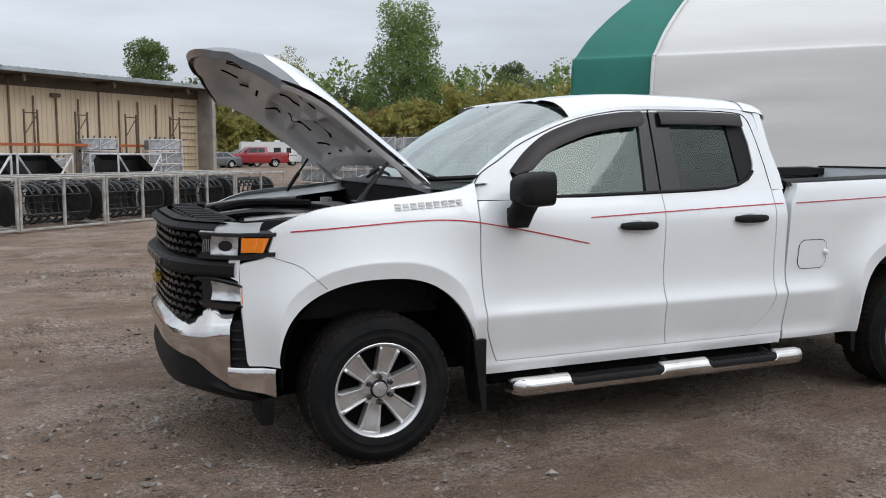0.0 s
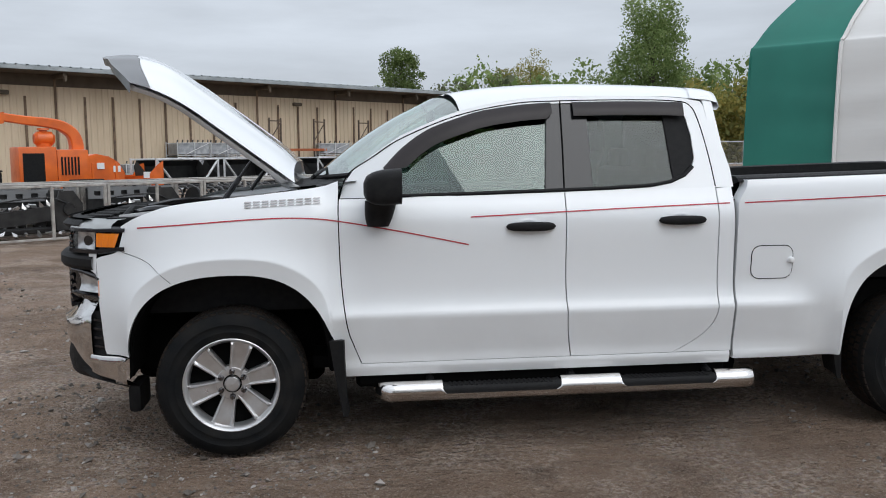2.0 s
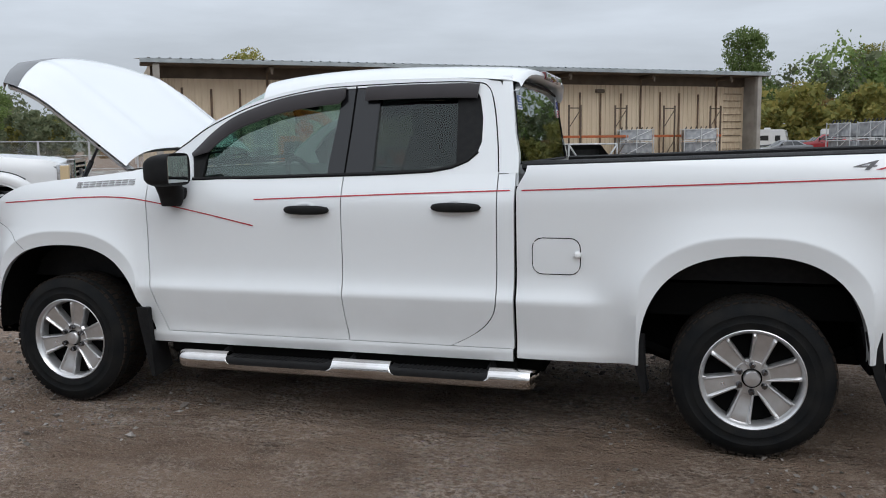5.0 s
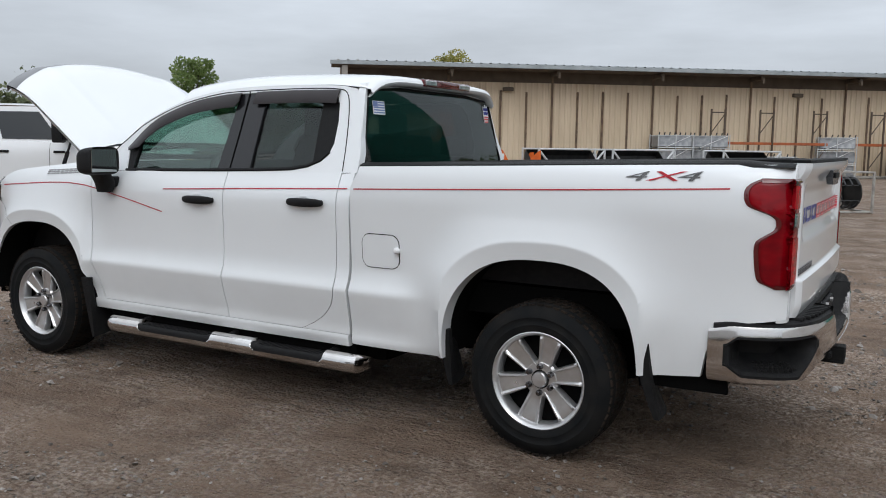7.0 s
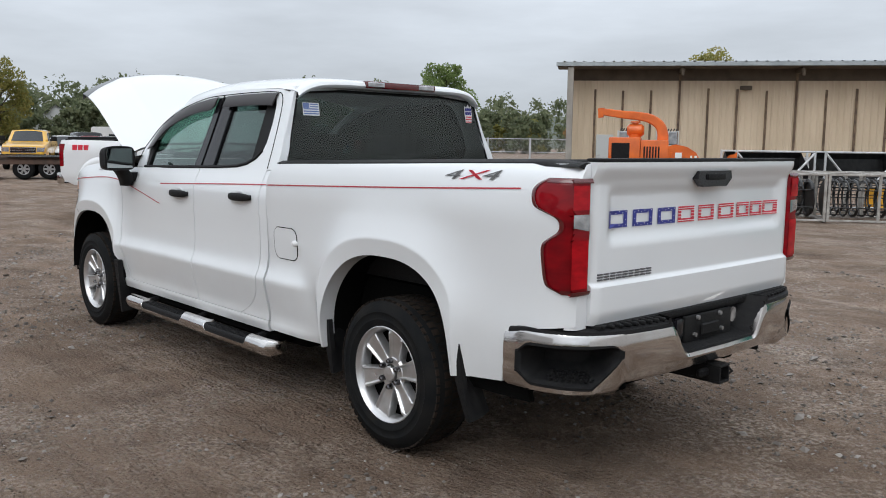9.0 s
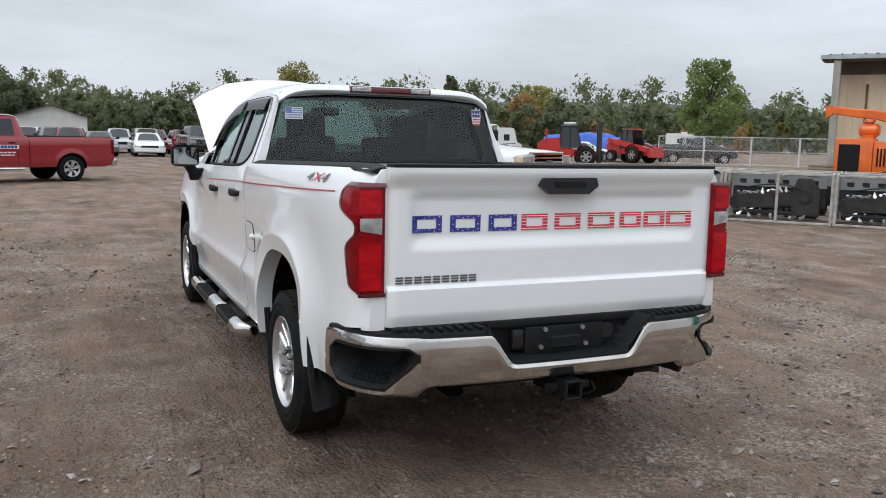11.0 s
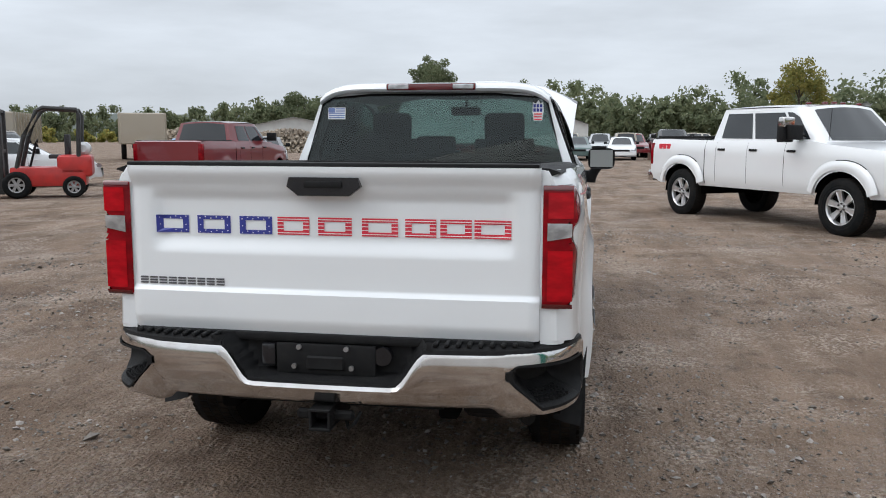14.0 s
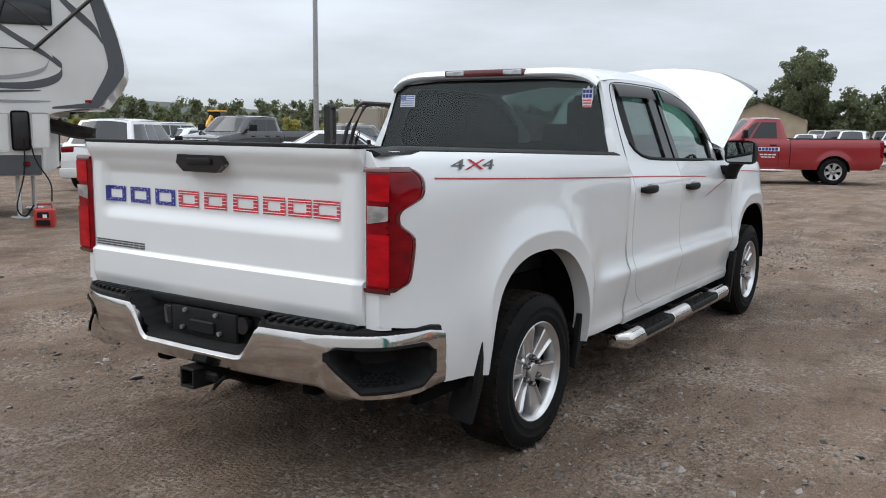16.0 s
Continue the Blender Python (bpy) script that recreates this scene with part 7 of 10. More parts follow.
    for s in (-1, 1):
        grid(bm, n, 6, lambda u, v: (gpt(u, v)[0], s * gpt(u, v)[1], gpt(u, v)[2]))
    for u in (0, 1):
        grid(bm, 10, 6, lambda a, v: (gpt(u, v)[0] + (-0.10 if u == 0 else 0.06 if not pick else 0.01) * (1 - (2 * a - 1) ** 2), (2 * a - 1) * gpt(u, v)[1], gpt(u, v)[2] + 0.045 * v * (1 - (2 * a - 1) ** 2)))
    grid(bm, n, 10, lambda u, a: (gpt(u, 1)[0] + (-0.10 * (1 - (2 * a - 1) ** 2) * max(0, 1 - u * 3)) + (0.06 if not pick else 0.01) * (1 - (2 * a - 1) ** 2) * max(0, 3 * u - 2), (2 * a - 1) * gpt(u, 1)[1], gpt(u, 1)[2] + 0.045 * (1 - (2 * a - 1) ** 4) + 0.02 * math.sin(math.pi * u)))
    bmesh.ops.remove_doubles(bm, verts=bm.verts, dist=0.002)
    cab = part("cab", bm, mat, root, smooth=38)
    # panes
    def useg(x):
        lo, hi = 0.0, 1.0
        for _ in range(30):
            m = (lo + hi) / 2
            if gpt(m, 0.4)[0] < x:
                lo = m
            else:
                hi = m
        return lo
    cuts = [bf + 0.42 * (rf - bf) + 0.16] + list(K["cuts"])
    for s in (-1, 1):
        for i, (xa, xb) in enumerate(zip(cuts, cuts[1:])):
            ua, ub = useg(xa + 0.035), useg(xb - 0.035)
            bm = bmesh.new()
            grid(bm, 6, 6, lambda u, v: (lambda p: (p[0], s * p[1], p[2]))(gpt(lerp(ua - (0.0 if i else 0.0), ub, u), lerp(0.10, 0.86 - (0.0 if i else 0.35 * max(0, 0.4 - u)), v), 0.008)))
            part("side_window", bm, FAR_GLASS, cab, "dark side window", smooth=60)
    for u, nm in ((0, "windshield"), (1, "rear_window")):
        bm = bmesh.new()
        grid(bm, 10, 6, lambda a, v: (gpt(u, lerp(0.10, 0.92, v))[0] + (-0.112 if u == 0 else 0.072 if not pick else 0.020) * (1 - (2 * (0.07 + 0.86 * a) - 1) ** 2) - (0.004 if u == 0 else -0.004), (2 * (0.07 + 0.86 * a) - 1) * gpt(u, lerp(0.10, 0.92, v))[1], gpt(u, lerp(0.10, 0.92, v))[2] + 0.045 * v * (1 - (2 * a - 1) ** 2) + 0.004))
        part(nm, bm, FAR_GLASS, cab, "dark glass", smooth=60)
    # door seams, handles, mirrors
    zb = top(cuts[1])
    for s in (-1, 1):
        for xc in cuts[1:]:
            if pick and xc > bed[0] - 0.2:
                continue
            bm = bmesh.new()
            tube(bm, [(xc + 0.03, s * (half(xc, z, (z - sill) / (zb - sill)) + 0.001), z) for z in np.linspace(sill + 0.10, zb - 0.02, 7)], 0.004, 4)
            part("door_seam", bm, VOID, body)
            bm = bmesh.new()
            zz = zb - 0.16
            yy = half(xc, zz, 0.82)
            box(bm, xc - 0.22, xc - 0.04, min(s * (yy - 0.01), s * (yy + 0.03)), max(s * (yy - 0.01), s * (yy + 0.03)), zz - 0.02, zz + 0.02, 0.008, 1)
            part("door_handle", bm, trim if pick else mat, body)
        bm = bmesh.new()
        k = 1.5 if pick else 1.0
        xm, zm = bf + 0.45 * (rf - bf) + 0.12, zb + 0.10 * k
        box(bm, xm - 0.07, xm + 0.05, min(s * W, s * (W + 0.19 * k)), max(s * W, s * (W + 0.19 * k)), zm - 0.08 * k, zm + 0.08 * k, 0.03, 2)
        tube(bm, [(xm, s * (W - 0.12), zm - 0.06), (xm, s * (W + 0.05), zm - 0.03)], 0.02, 6)
        part("door_mirror", bm, trim, root, "black door mirror")
        if pick:
            bm = bmesh.new()
            x = bed[0] - 0.05
            tube(bm, [(x, s * (half(x, z, (z - sill) / (zb - sill)) + 0.001), z) for z in np.linspace(sill + 0.05, zb, 6)], 0.009, 4)
            part("bed_gap", bm, VOID, body)
    # lamps, grille, bumpers
    zf = top(0.25)
    for s in (-1, 1):
        bm = bmesh.new()
        grid(bm, 8, 4, lambda u, v: (lerp(-0.012, 0.34, max(0, (u - 0.5) * 2) ** 1.2) + 0.02 + (0.02 if not pick else 0.0) * v, s * (lerp(W * 0.58, W * 0.87, min(1, u * 2)) + 0.06 * W * max(0, u - 0.5) * 2 + 0.012), lerp(zf - (0.30 if pick else 0.20), zf - 0.10, v)))
        part("headlamp", bm, CLEAR_LENS, root, "clear headlamp", smooth=60)
        bm = bmesh.new()
        if pick:
            box(bm, L - 0.12, L + 0.008, min(s * (W * 0.84), s * (W * 0.965)), max(s * (W * 0.84), s * (W * 0.965)), top(L - 0.3) - 0.52, top(L - 0.3) - 0.08, 0.02, 2)
        else:
            box(bm, L - 0.30, L - 0.045, min(s * (W * 0.60), s * (W * 0.915)), max(s * (W * 0.60), s * (W * 0.915)), top(L - 0.4) - 0.24, top(L - 0.4) - 0.10, 0.03, 2)
        part("tail_lamp", bm, RED_LENS, root, "red tail lamp")
    bm = bmesh.new()
    box(bm, -0.015, 0.10, -W * 0.55, W * 0.55, zf - 0.34, zf - 0.10, 0.015, 1)
    gr = part("grille", bm, BLACK_PLASTIC, root, "dark grille")
    if pick:
        for k in range(4):
            bm = bmesh.new()
            box(bm, -0.035, 0.02, -W * 0.55, W * 0.55, zf - 0.35 + k * 0.08, zf - 0.325 + k * 0.08, 0.006, 1)
            part("grille_bar", bm, CHROME, gr, "chrome grille bar")
    bm = bmesh.new()
    vv = [[bm.verts.new((0.0 + dx + 0.25 * max(0, abs(y) / W - 0.6) ** 1.6, y, z)) for dx, z in ((0.08, sill + 0.36), (-0.05, sill + 0.33), (-0.06, sill + 0.12), (0.06, sill + 0.08))] for y in np.linspace(-W * 0.97, W * 0.97, 21)]
    for p, q in zip(vv, vv[1:]):
        for j in range(3):
            bm.faces.new((p[j], q[j], q[j + 1], p[j + 1]))
    part("front_bumper", bm, CHROME if (chrome and pick) else trim if pick else mat, root, smooth=50)
    bm = bmesh.new()
    z0 = sill + (0.02 if pick else 0.05)
    box(bm, L - 0.08, L + 0.10 if pick else L + 0.03, -W * 0.95, W * 0.95, z0, z0 + 0.22, 0.03, 2)
    part("rear_bumper", bm, CHROME if (chrome and pick) else trim if pick else mat, root)
    for s in (-1, 1):
        for a in axles:
            alloy_wheel(root, pose(a, s * (W - 0.13), r), s, wheels, r + 0.002, 0.24 if not detailed else 0.30, r * (0.60 if pick else 0.66), 6 if pick else 9, detailed, 24, far)
    return root


def place_vehicle(key, front, heading, kind=None, **kw):
    """The first of a key is built, the others are copies. front: nose on the ground; heading: degrees in which the nose points."""
    m = pose(front[0], front[1], 0, 0, 0, heading + 180)
    m.translation.z = ground_z(front[0], front[1]) - 0.004
    if key in BUILT:
        return copy_thing(BUILT[key], m)
    ob = build_vehicle(kind, **kw)
    ob.matrix_world = m
    BUILT[key] = ob
    return ob


def nose_from_wheels(fx, fy, rx, ry, fo, W, side):
    """Nose point and heading from the near front and rear wheel places; side: +1 when the near side is the vehicle's right."""
    h = math.atan2(fy - ry, fx - rx)
    px, py = math.sin(h) * side, -math.cos(h) * side      # towards the near side
    return (fx + fo * math.cos(h) - px * (W - 0.1), fy + fo * math.sin(h) - py * (W - 0.1)), math.degrees(h)


nose_p, head = nose_from_wheels(-6.10, 5.0, -9.4, 3.02, 1.0, 1.03, 1)
big_white = place_vehicle("big_white", nose_p, head, "big_pickup", mat=P_WHITE, name="pickup_truck", label="lifted white crew cab pickup truck with chrome mirrors", category="pickup truck", wheels=(RUBBER, TREAD, ALLOY), detailed=True, flares=True, trim=BLACK_PLASTIC)
nose_p, head = nose_from_wheels(-18.4, -4.65, -19.8, -1.65, 1.0, 1.01, -1)
red_truck = place_vehicle("red_truck", nose_p, head, "regular_pickup", mat=P_RED, name="pickup_truck", label="red regular cab pickup truck with white door lettering", category="pickup truck")


def lifted_extras(ob):
    """What sets the lifted white pickup apart: roof lamps, tow mirrors, a framed chrome grille, grey bumper with openings, flares, a side decal."""
    for k in range(5):
        bm = bmesh.new()
        y = (-0.56, -0.2, 0, 0.2, 0.56)[k]
        box(bm, 2.20, 2.29, y - 0.032, y + 0.032, 2.10 - 0.03 * abs(y), 2.145 - 0.03 * abs(y), 0.015, 2)
        part("roof_lamp", bm, DARK_LENS, ob, "small dark amber roof lamp")
    for s in (-1, 1):
        bm = bmesh.new()
        box(bm, 1.92, 2.06, s * 1.27 - 0.12, s * 1.27 + 0.12, 1.46, 1.86, 0.03, 2)
        tube(bm, [(2.0, s * 0.95, 1.52), (2.0, s * 1.2, 1.54)], 0.03, 6)
        tube(bm, [(2.0, s * 0.95, 1.70), (2.0, s * 1.2, 1.70)], 0.03, 6)
        mr = part("tow_mirror", bm, BLACK_PLASTIC, ob, "tall black tow mirror")
        bm = bmesh.new()
        box(bm, 1.90, 2.04, s * 1.27 - 0.125, s * 1.27 + 0.125, 1.70, 1.87, 0.04, 3)
        part("mirror_cap", bm, CHROME, mr, "chrome mirror cap")
        # framed lamp with an amber corner
        bm = bmesh.new()
        box(bm, -0.03, 0.14, min(s * 0.60, s * 0.955), max(s * 0.60, s * 0.955), 0.99, 1.27, 0.02, 2)
        lm = part("lamp_housing", bm, CLEAR_LENS, ob, "clear stacked headlamp")
        bm = bmesh.new()
        box(bm, -0.036, 0.10, min(s * 0.915, s * 0.962), max(s * 0.915, s * 0.962), 1.0, 1.26, 0.015, 1)
        part("amber_lens", bm, bsdf("pale_amber_lens", (0.60, 0.46, 0.28), 0.15, coat=1.0), lm, "pale amber corner lens")
        # flares with a black rubbed edge
        for a in (1.0, 4.95):
            bm = bmesh.new()
            
            def flare(u, v):
                t = math.pi * lerp(0.09, 0.91, u)
                r_ = 0.56 + 0.15 * v
                return (a + r_ * math.copysign(abs(math.cos(t)) ** 0.85, math.cos(t)), s * (1.115 - 0.02 * (1 - v) ** 2 - 0.065 * v ** 3), 0.46 + r_ * 1.03 * math.sin(t) ** 0.85)
            grid(bm, 26, 5, flare)
            fl = part("wheel_flare", bm, P_WHITE, ob, "white wheel flare")
            bm = bmesh.new()
            tube(bm, [flare(u, 1.0) for u in np.linspace(0.45, 0.75, 12)], 0.009, 5)
            part("flare_edge", bm, BLACK_PLASTIC, fl, "black flare edge")
        bm = bmesh.new()
        for k in range(3):
            box(bm, 5.62 - k * 0.13, 5.72 - k * 0.13, min(s * 1.0, s * 1.032), max(s * 1.0, s * 1.032), 1.30, 1.40, 0.004, 1)
        tagged(part("side_mark", bm, RED_DECAL, ob, "dark red block marks"), "dark red block marks", kind="stuff")
    # grille frame and bars
    bm = bmesh.new()
    for y0, y1, z0, z1 in ((-0.60, 0.60, 1.28, 1.34), (-0.60, 0.60, 0.94, 0.99), (-0.60, -0.54, 0.94, 1.34), (0.54, 0.60, 0.94, 1.34)):
        box(bm, -0.07, 0.05, y0, y1, z0, z1, 0.012, 1)
    gf = part("grille_frame", bm, CHROME, ob, "chrome grille frame")
    for k in range(3):
        bm = bmesh.new()
        box(bm, -0.065, 0.02, -0.54, 0.54, 1.05 + k * 0.08, 1.085 + k * 0.08, 0.008, 1)
        part("grille_bar", bm, CHROME, gf, "chrome grille bar")
    bm = bmesh.new()
    box(bm, -0.085, -0.05, -0.11, 0.11, 1.09, 1.19, 0.03, 2)
    part("oval_badge", bm, WORD_GREY, gf, "grey oval badge")
    bm = bmesh.new()
    box(bm, -0.04, 0.03, -0.54, 0.54, 0.99, 1.28)
    part("grille_back", bm, VOID, gf)
    bm = bmesh.new()
    vv = [[bm.verts.new((dx + 0.22 * max(0, abs(y) - 0.62) ** 1.5, y, z)) for dx, z in ((0.10, 0.94), (-0.13, 0.93), (-0.16, 0.86), (-0.16, 0.70), (-0.10, 0.60), (0.08, 0.58))] for y in np.linspace(-1.02, 1.02, 25)]
    for p, q in zip(vv, vv[1:]):
        for j in range(5):
            bm.faces.new((p[j], q[j], q[j + 1], p[j + 1]))
    fb = part("bumper_shell", bm, bsdf("dark_grey_bumper", (0.085, 0.09, 0.095), 0.35, 0.3), ob, "dark grey front bumper", smooth=50)
    for y0, y1, z0, z1 in ((-0.40, 0.40, 0.72, 0.80), (-0.85, -0.50, 0.70, 0.80), (0.50, 0.85, 0.70, 0.80)):
        bm = bmesh.new()
        box(bm, -0.165, -0.10 + 0.05, y0, y1, z0, z1, 0.01, 1)
        part("bumper_opening", bm, VOID, fb, "black opening")
    bm = bmesh.new()
    tube(bm, [(1.55, 0.78, 1.46), (1.50, 0.80, 2.0)], 0.005, 5)
    part("aerial", bm, BLACK_PLASTIC, ob)
    bm = bmesh.new()
    box(bm, 4.4, 5.9, -0.93, 0.93, 1.50, 1.56, 0.02, 2)
    part("bed_cover", bm, BLACK_PLASTIC, ob, "black folded bed cover")


def red_extras(ob):
    """Block lettering on the red pickup's doors and a chrome bumper step."""
    for s in (-1, 1):
        for x0, w, z0, h, mat in ((2.25, 0.62, 0.98, 0.11, WHITE_DECAL), (2.28, 0.56, 0.995, 0.08, BLUE_DECAL), (2.32, 0.48, 0.86, 0.035, WHITE_DECAL), (2.36, 0.40, 0.79, 0.03, WHITE_DECAL)):
            bm = bmesh.new()
            n = 6 if mat is BLUE_DECAL else 4 if h < 0.1 else 1
            for k in range(n):
                a = x0 + w * k / n
                box(bm, a, a + w / n * (0.8 if n > 1 else 1), min(s * 1.0, s * (1.022 if mat is WHITE_DECAL else 1.026)), max(s * 1.0, s * (1.022 if mat is WHITE_DECAL else 1.026)), z0, z0 + h)
            tagged(part("door_mark", bm, mat, ob, "blue and white block marks"), "blue and white block marks", kind="stuff")
        bm = bmesh.new()
        tube(bm, [(1.6, s * 1.02, 0.42), (3.0, s * 1.02, 0.42)], 0.05, 10)
        part("side_step", bm, CHROME, ob, "chrome side step")


lifted_extras(big_white)
red_extras(red_truck)

# ---- more parked vehicles ----
def park(key, x, y, heading, kind=None, mat=None, label="", category="car", name="car", **kw):
    label += " parked on the dirt" if len(label.split()) < 5 else ""
    if key in BUILT:
        return place_vehicle(key, (x, y), heading)
    return place_vehicle(key, (x, y), heading, kind, mat=mat, name=name, label=label, category=category, far=True, **kw)


nose_p, head = nose_from_wheels(-17.64, -8.53, -13.96, -8.66, 0.95, 1.01, 1)
park("maroon_pickup", *nose_p, head, "crew_pickup", P_MAROON, "dark red crew cab pickup truck with chrome bumper", "pickup truck", "pickup_truck")
park("white_sedan", -16.7, -14.1, 135, "sedan", P_WHITE, "white sedan parked in a row of cars")
park("black_pickup", -12.8, -20.9, 10, "crew_pickup", P_BLACK, "black crew cab pickup truck", "pickup truck", "pickup_truck", chrome=False)
park("silver_suv", -19.0, -27.0, 190, "suv", P_SILVER, "silver sport utility vehicle")
park("blue_sedan", -23.2, -13.0, 190, "sedan", P_BLUE, "bright blue sedan")
park("black_sedan", -28.6, -13.0, 22, "sedan", P_GREY, "dark grey sedan")
park("silver_suv", -39.5, -12.2, 185)
park("white_sedan", -30.0, -9.2, 5)
park("white_suv", -38.0, -8.6, 175, "suv", P_WHITE, "white sport utility vehicle")
park("white_suv", -8.6, -17.4, 215)
park("black_sedan", -11.4, -25.6, 150)
park("red_suv", -43.5, -9.8, 170, "suv", P_MAROON, "dark red sport utility vehicle")
park("grey_suv", -36.0, -16.0, 175, "suv", P_GREY, "dark grey sport utility vehicle")
park("green_sedan", -45.2, 0.6, 2, "sedan", P_GREEN, "dark green sedan")
park("white_sedan", -46.3, 3.3, -2)
park("grey_suv", -48.0, -1.8, 5)
park("black_pickup", -45.0, 6.4, 0)
park("white_suv", -46.0, -5.0, 3)
lot = [("silver_suv", P_SILVER), ("white_sedan", P_WHITE), ("grey_suv", P_GREY), ("black_sedan", P_GREY), ("red_suv", P_MAROON), ("white_suv", P_WHITE), ("green_sedan", P_GREEN), ("tan_van", P_TAN), ("blue_sedan", P_BLUE)]
park("tan_van", -56.0, -7.5, 0, "van", P_TAN, "tan minivan")
rng = random.Random(5)
for row, x in enumerate((-53, -60, -68)):
    for k in range(9):
        park(lot[(k * 4 + row * 3 + rng.randrange(2)) % 8][0], x + rng.uniform(-0.5, 0.5), -9 + k * 2.75 + rng.uniform(-0.2, 0.2) - row * 1.0, rng.choice((0, 180)) + rng.uniform(-4, 4))
for k in range(7):
    park(lot[(k * 5 + 2) % 9][0], -27 - k * 2.2, -24 - 1.7 * k, 190 + rng.uniform(-5, 5))
for k in range(5):
    park(lot[(k * 2 + 1) % 9][0], -19.5 - k * 1.2, -26.5 - 2.9 * k, 188 + rng.uniform(-5, 5))
park("yellow_pickup", -36.2, 9.5, -25, "crew_pickup", P_YELLOW, "yellow pickup truck", "pickup truck", "pickup_truck", chrome=False)
park("white_suv", -38.6, 12.0, -25)
park("red_suv", -41.5, 14.5, -25)
park("grey_suv", -45.0, 17.0, -20)
park("black_pickup", -50.0, 17.0, 170)
park("black_sedan", -44.0, 41.0, 60)
park("white_sedan", -47.5, 38.0, 60)
park("black_pickup", -41.5, 44.5, 60)
# far corner behind the shed
park("red_pickup", 13.3, 77.6, 175, "crew_pickup", P_RED, "red crew cab pickup truck", "pickup truck", "pickup_truck", chrome=False)
park("black_sedan", 11.0, 77.5, 200)
park("grey_suv", 13.2, 80.5, 190)
park("white_sedan", 22.5, 80.0, 178)
park("silver_suv", 21.5, 77.0, 175)
park("black_sedan", 9.6, 74.0, 200)


# ---- steel crates with loader attachments ----
CRATE = varied("weathered_galvanised_steel", (0.47, 0.45, 0.42), (0.29, 0.265, 0.24), 6, 0.55, metal=0.15)
BLACK_IRON = varied("black_painted_iron", (0.012, 0.012, 0.013), (0.030, 0.029, 0.028), 8, 0.42)
BRIGHT = varied("bright_steel_teeth", (0.62, 0.62, 0.62), (0.42, 0.41, 0.40), 9, 0.3, metal=0.9)
ORANGE = varied("orange_machine_paint", (0.78, 0.15, 0.012), (0.60, 0.105, 0.010), 3, 0.38, coat=0.3)
RACK_ORANGE = varied("orange_rack_beam", (0.45, 0.11, 0.03), (0.30, 0.085, 0.03), 5, 0.5)
RACK_BROWN = varied("brown_rack_post", (0.075, 0.052, 0.038), (0.12, 0.085, 0.06), 5, 0.6)
WRAP = varied("grey_wrapped_goods", (0.20, 0.21, 0.225), (0.40, 0.41, 0.42), 3.5, 0.35, bump=0.5, bump_scale=9)
FRAME_PALE = varied("pale_grey_frame", (0.64, 0.65, 0.66), (0.46, 0.47, 0.48), 5, 0.45, metal=0.1)
MACHINE_RED = varied("red_machine_paint", (0.50, 0.022, 0.018), (0.36, 0.020, 0.018), 3, 0.4, coat=0.3)
YELLOW = varied("yellow_machine_paint", (0.72, 0.36, 0.02), (0.55, 0.28, 0.02), 3, 0.45)
TARP = varied("blue_tarpaulin", (0.02, 0.08, 0.42), (0.03, 0.12, 0.52), 2, 0.5, bump=0.6, bump_scale=5)
WOOD = varied("grey_pallet_wood", (0.30, 0.24, 0.17), (0.20, 0.155, 0.11), 4, 0.8, stretch=(1, 8, 1))


def crate(m, L=1.95, D=1.15, H=0.98, mids=2, fill="drum", label="galvanised steel crate frame on the dirt"):
    ob = thing("steel_crate", m, label, "crate", "steel crates in a row")
    bars = []
    for x in [L * k / mids for k in range(mids + 1)]:
        for y in (0, D):
            bars.append(("post", (x, y, 0), (x, y, H)))
    for z in (0.03, H - 0.02):
        for y in (0, D):
            bars.append(("rail", (-0.02, y, z), (L + 0.02, y, z)))
        for x in (0, L):
            bars.append(("rail", (x, 0, z), (x, D, z)))
    bars.append(("brace", (L * 0.5, 0, H - 0.02), (L * 0.5, D, H - 0.02)))
    for nm, a, b in bars:
        bm = bmesh.new()
        v = Vector(b) - Vector(a)
        mm = Matrix.Translation(Vector(a)) @ v.to_track_quat("X", "Z").to_matrix().to_4x4()
        r = 0.026 if nm == "post" else 0.021
        box(bm, 0, v.length, -r, r, -r, r, 0.006, 1, mm)
        part(nm, bm, CRATE, ob, smooth=0)
    return ob


def skeleton_bucket(m):
    ob = thing("skeleton_bucket", m, "black iron skeleton bucket inside a steel crate", "loader bucket", "loader attachments")
    bm = bmesh.new()
    for k in range(10):
        x = k * 0.185
        tube(bm, [(x, 0.42 + 0.37 * math.cos(a), 0.44 + 0.37 * math.sin(a)) for a in np.linspace(radians(-150), radians(150), 16)], 0.020 if k % 3 else 0.032, 6)
    part("rib_cage", bm, BLACK_IRON, ob)
    bm = bmesh.new()
    for a in np.linspace(radians(-150), radians(150), 9):
        tube(bm, [(-0.02, 0.42 + 0.36 * math.cos(a), 0.44 + 0.36 * math.sin(a)), (1.68, 0.42 + 0.36 * math.cos(a), 0.44 + 0.36 * math.sin(a))], 0.012, 5)
    part("cross_bars", bm, BLACK_IRON, ob)
    for x in (-0.03, 1.69):
        bm = bmesh.new()
        lathe(bm, [(0.0001, 0), (0.36, 0), (0.36, 0.03), (0.0001, 0.03)], 24, (0, 0, 0))
        for v in bm.verts:
            v.co = Vector((x + v.co.y, 0.42 + v.co.x, 0.44 + v.co.z))
        part("end_plate", bm, BLACK_IRON, ob)
    return ob


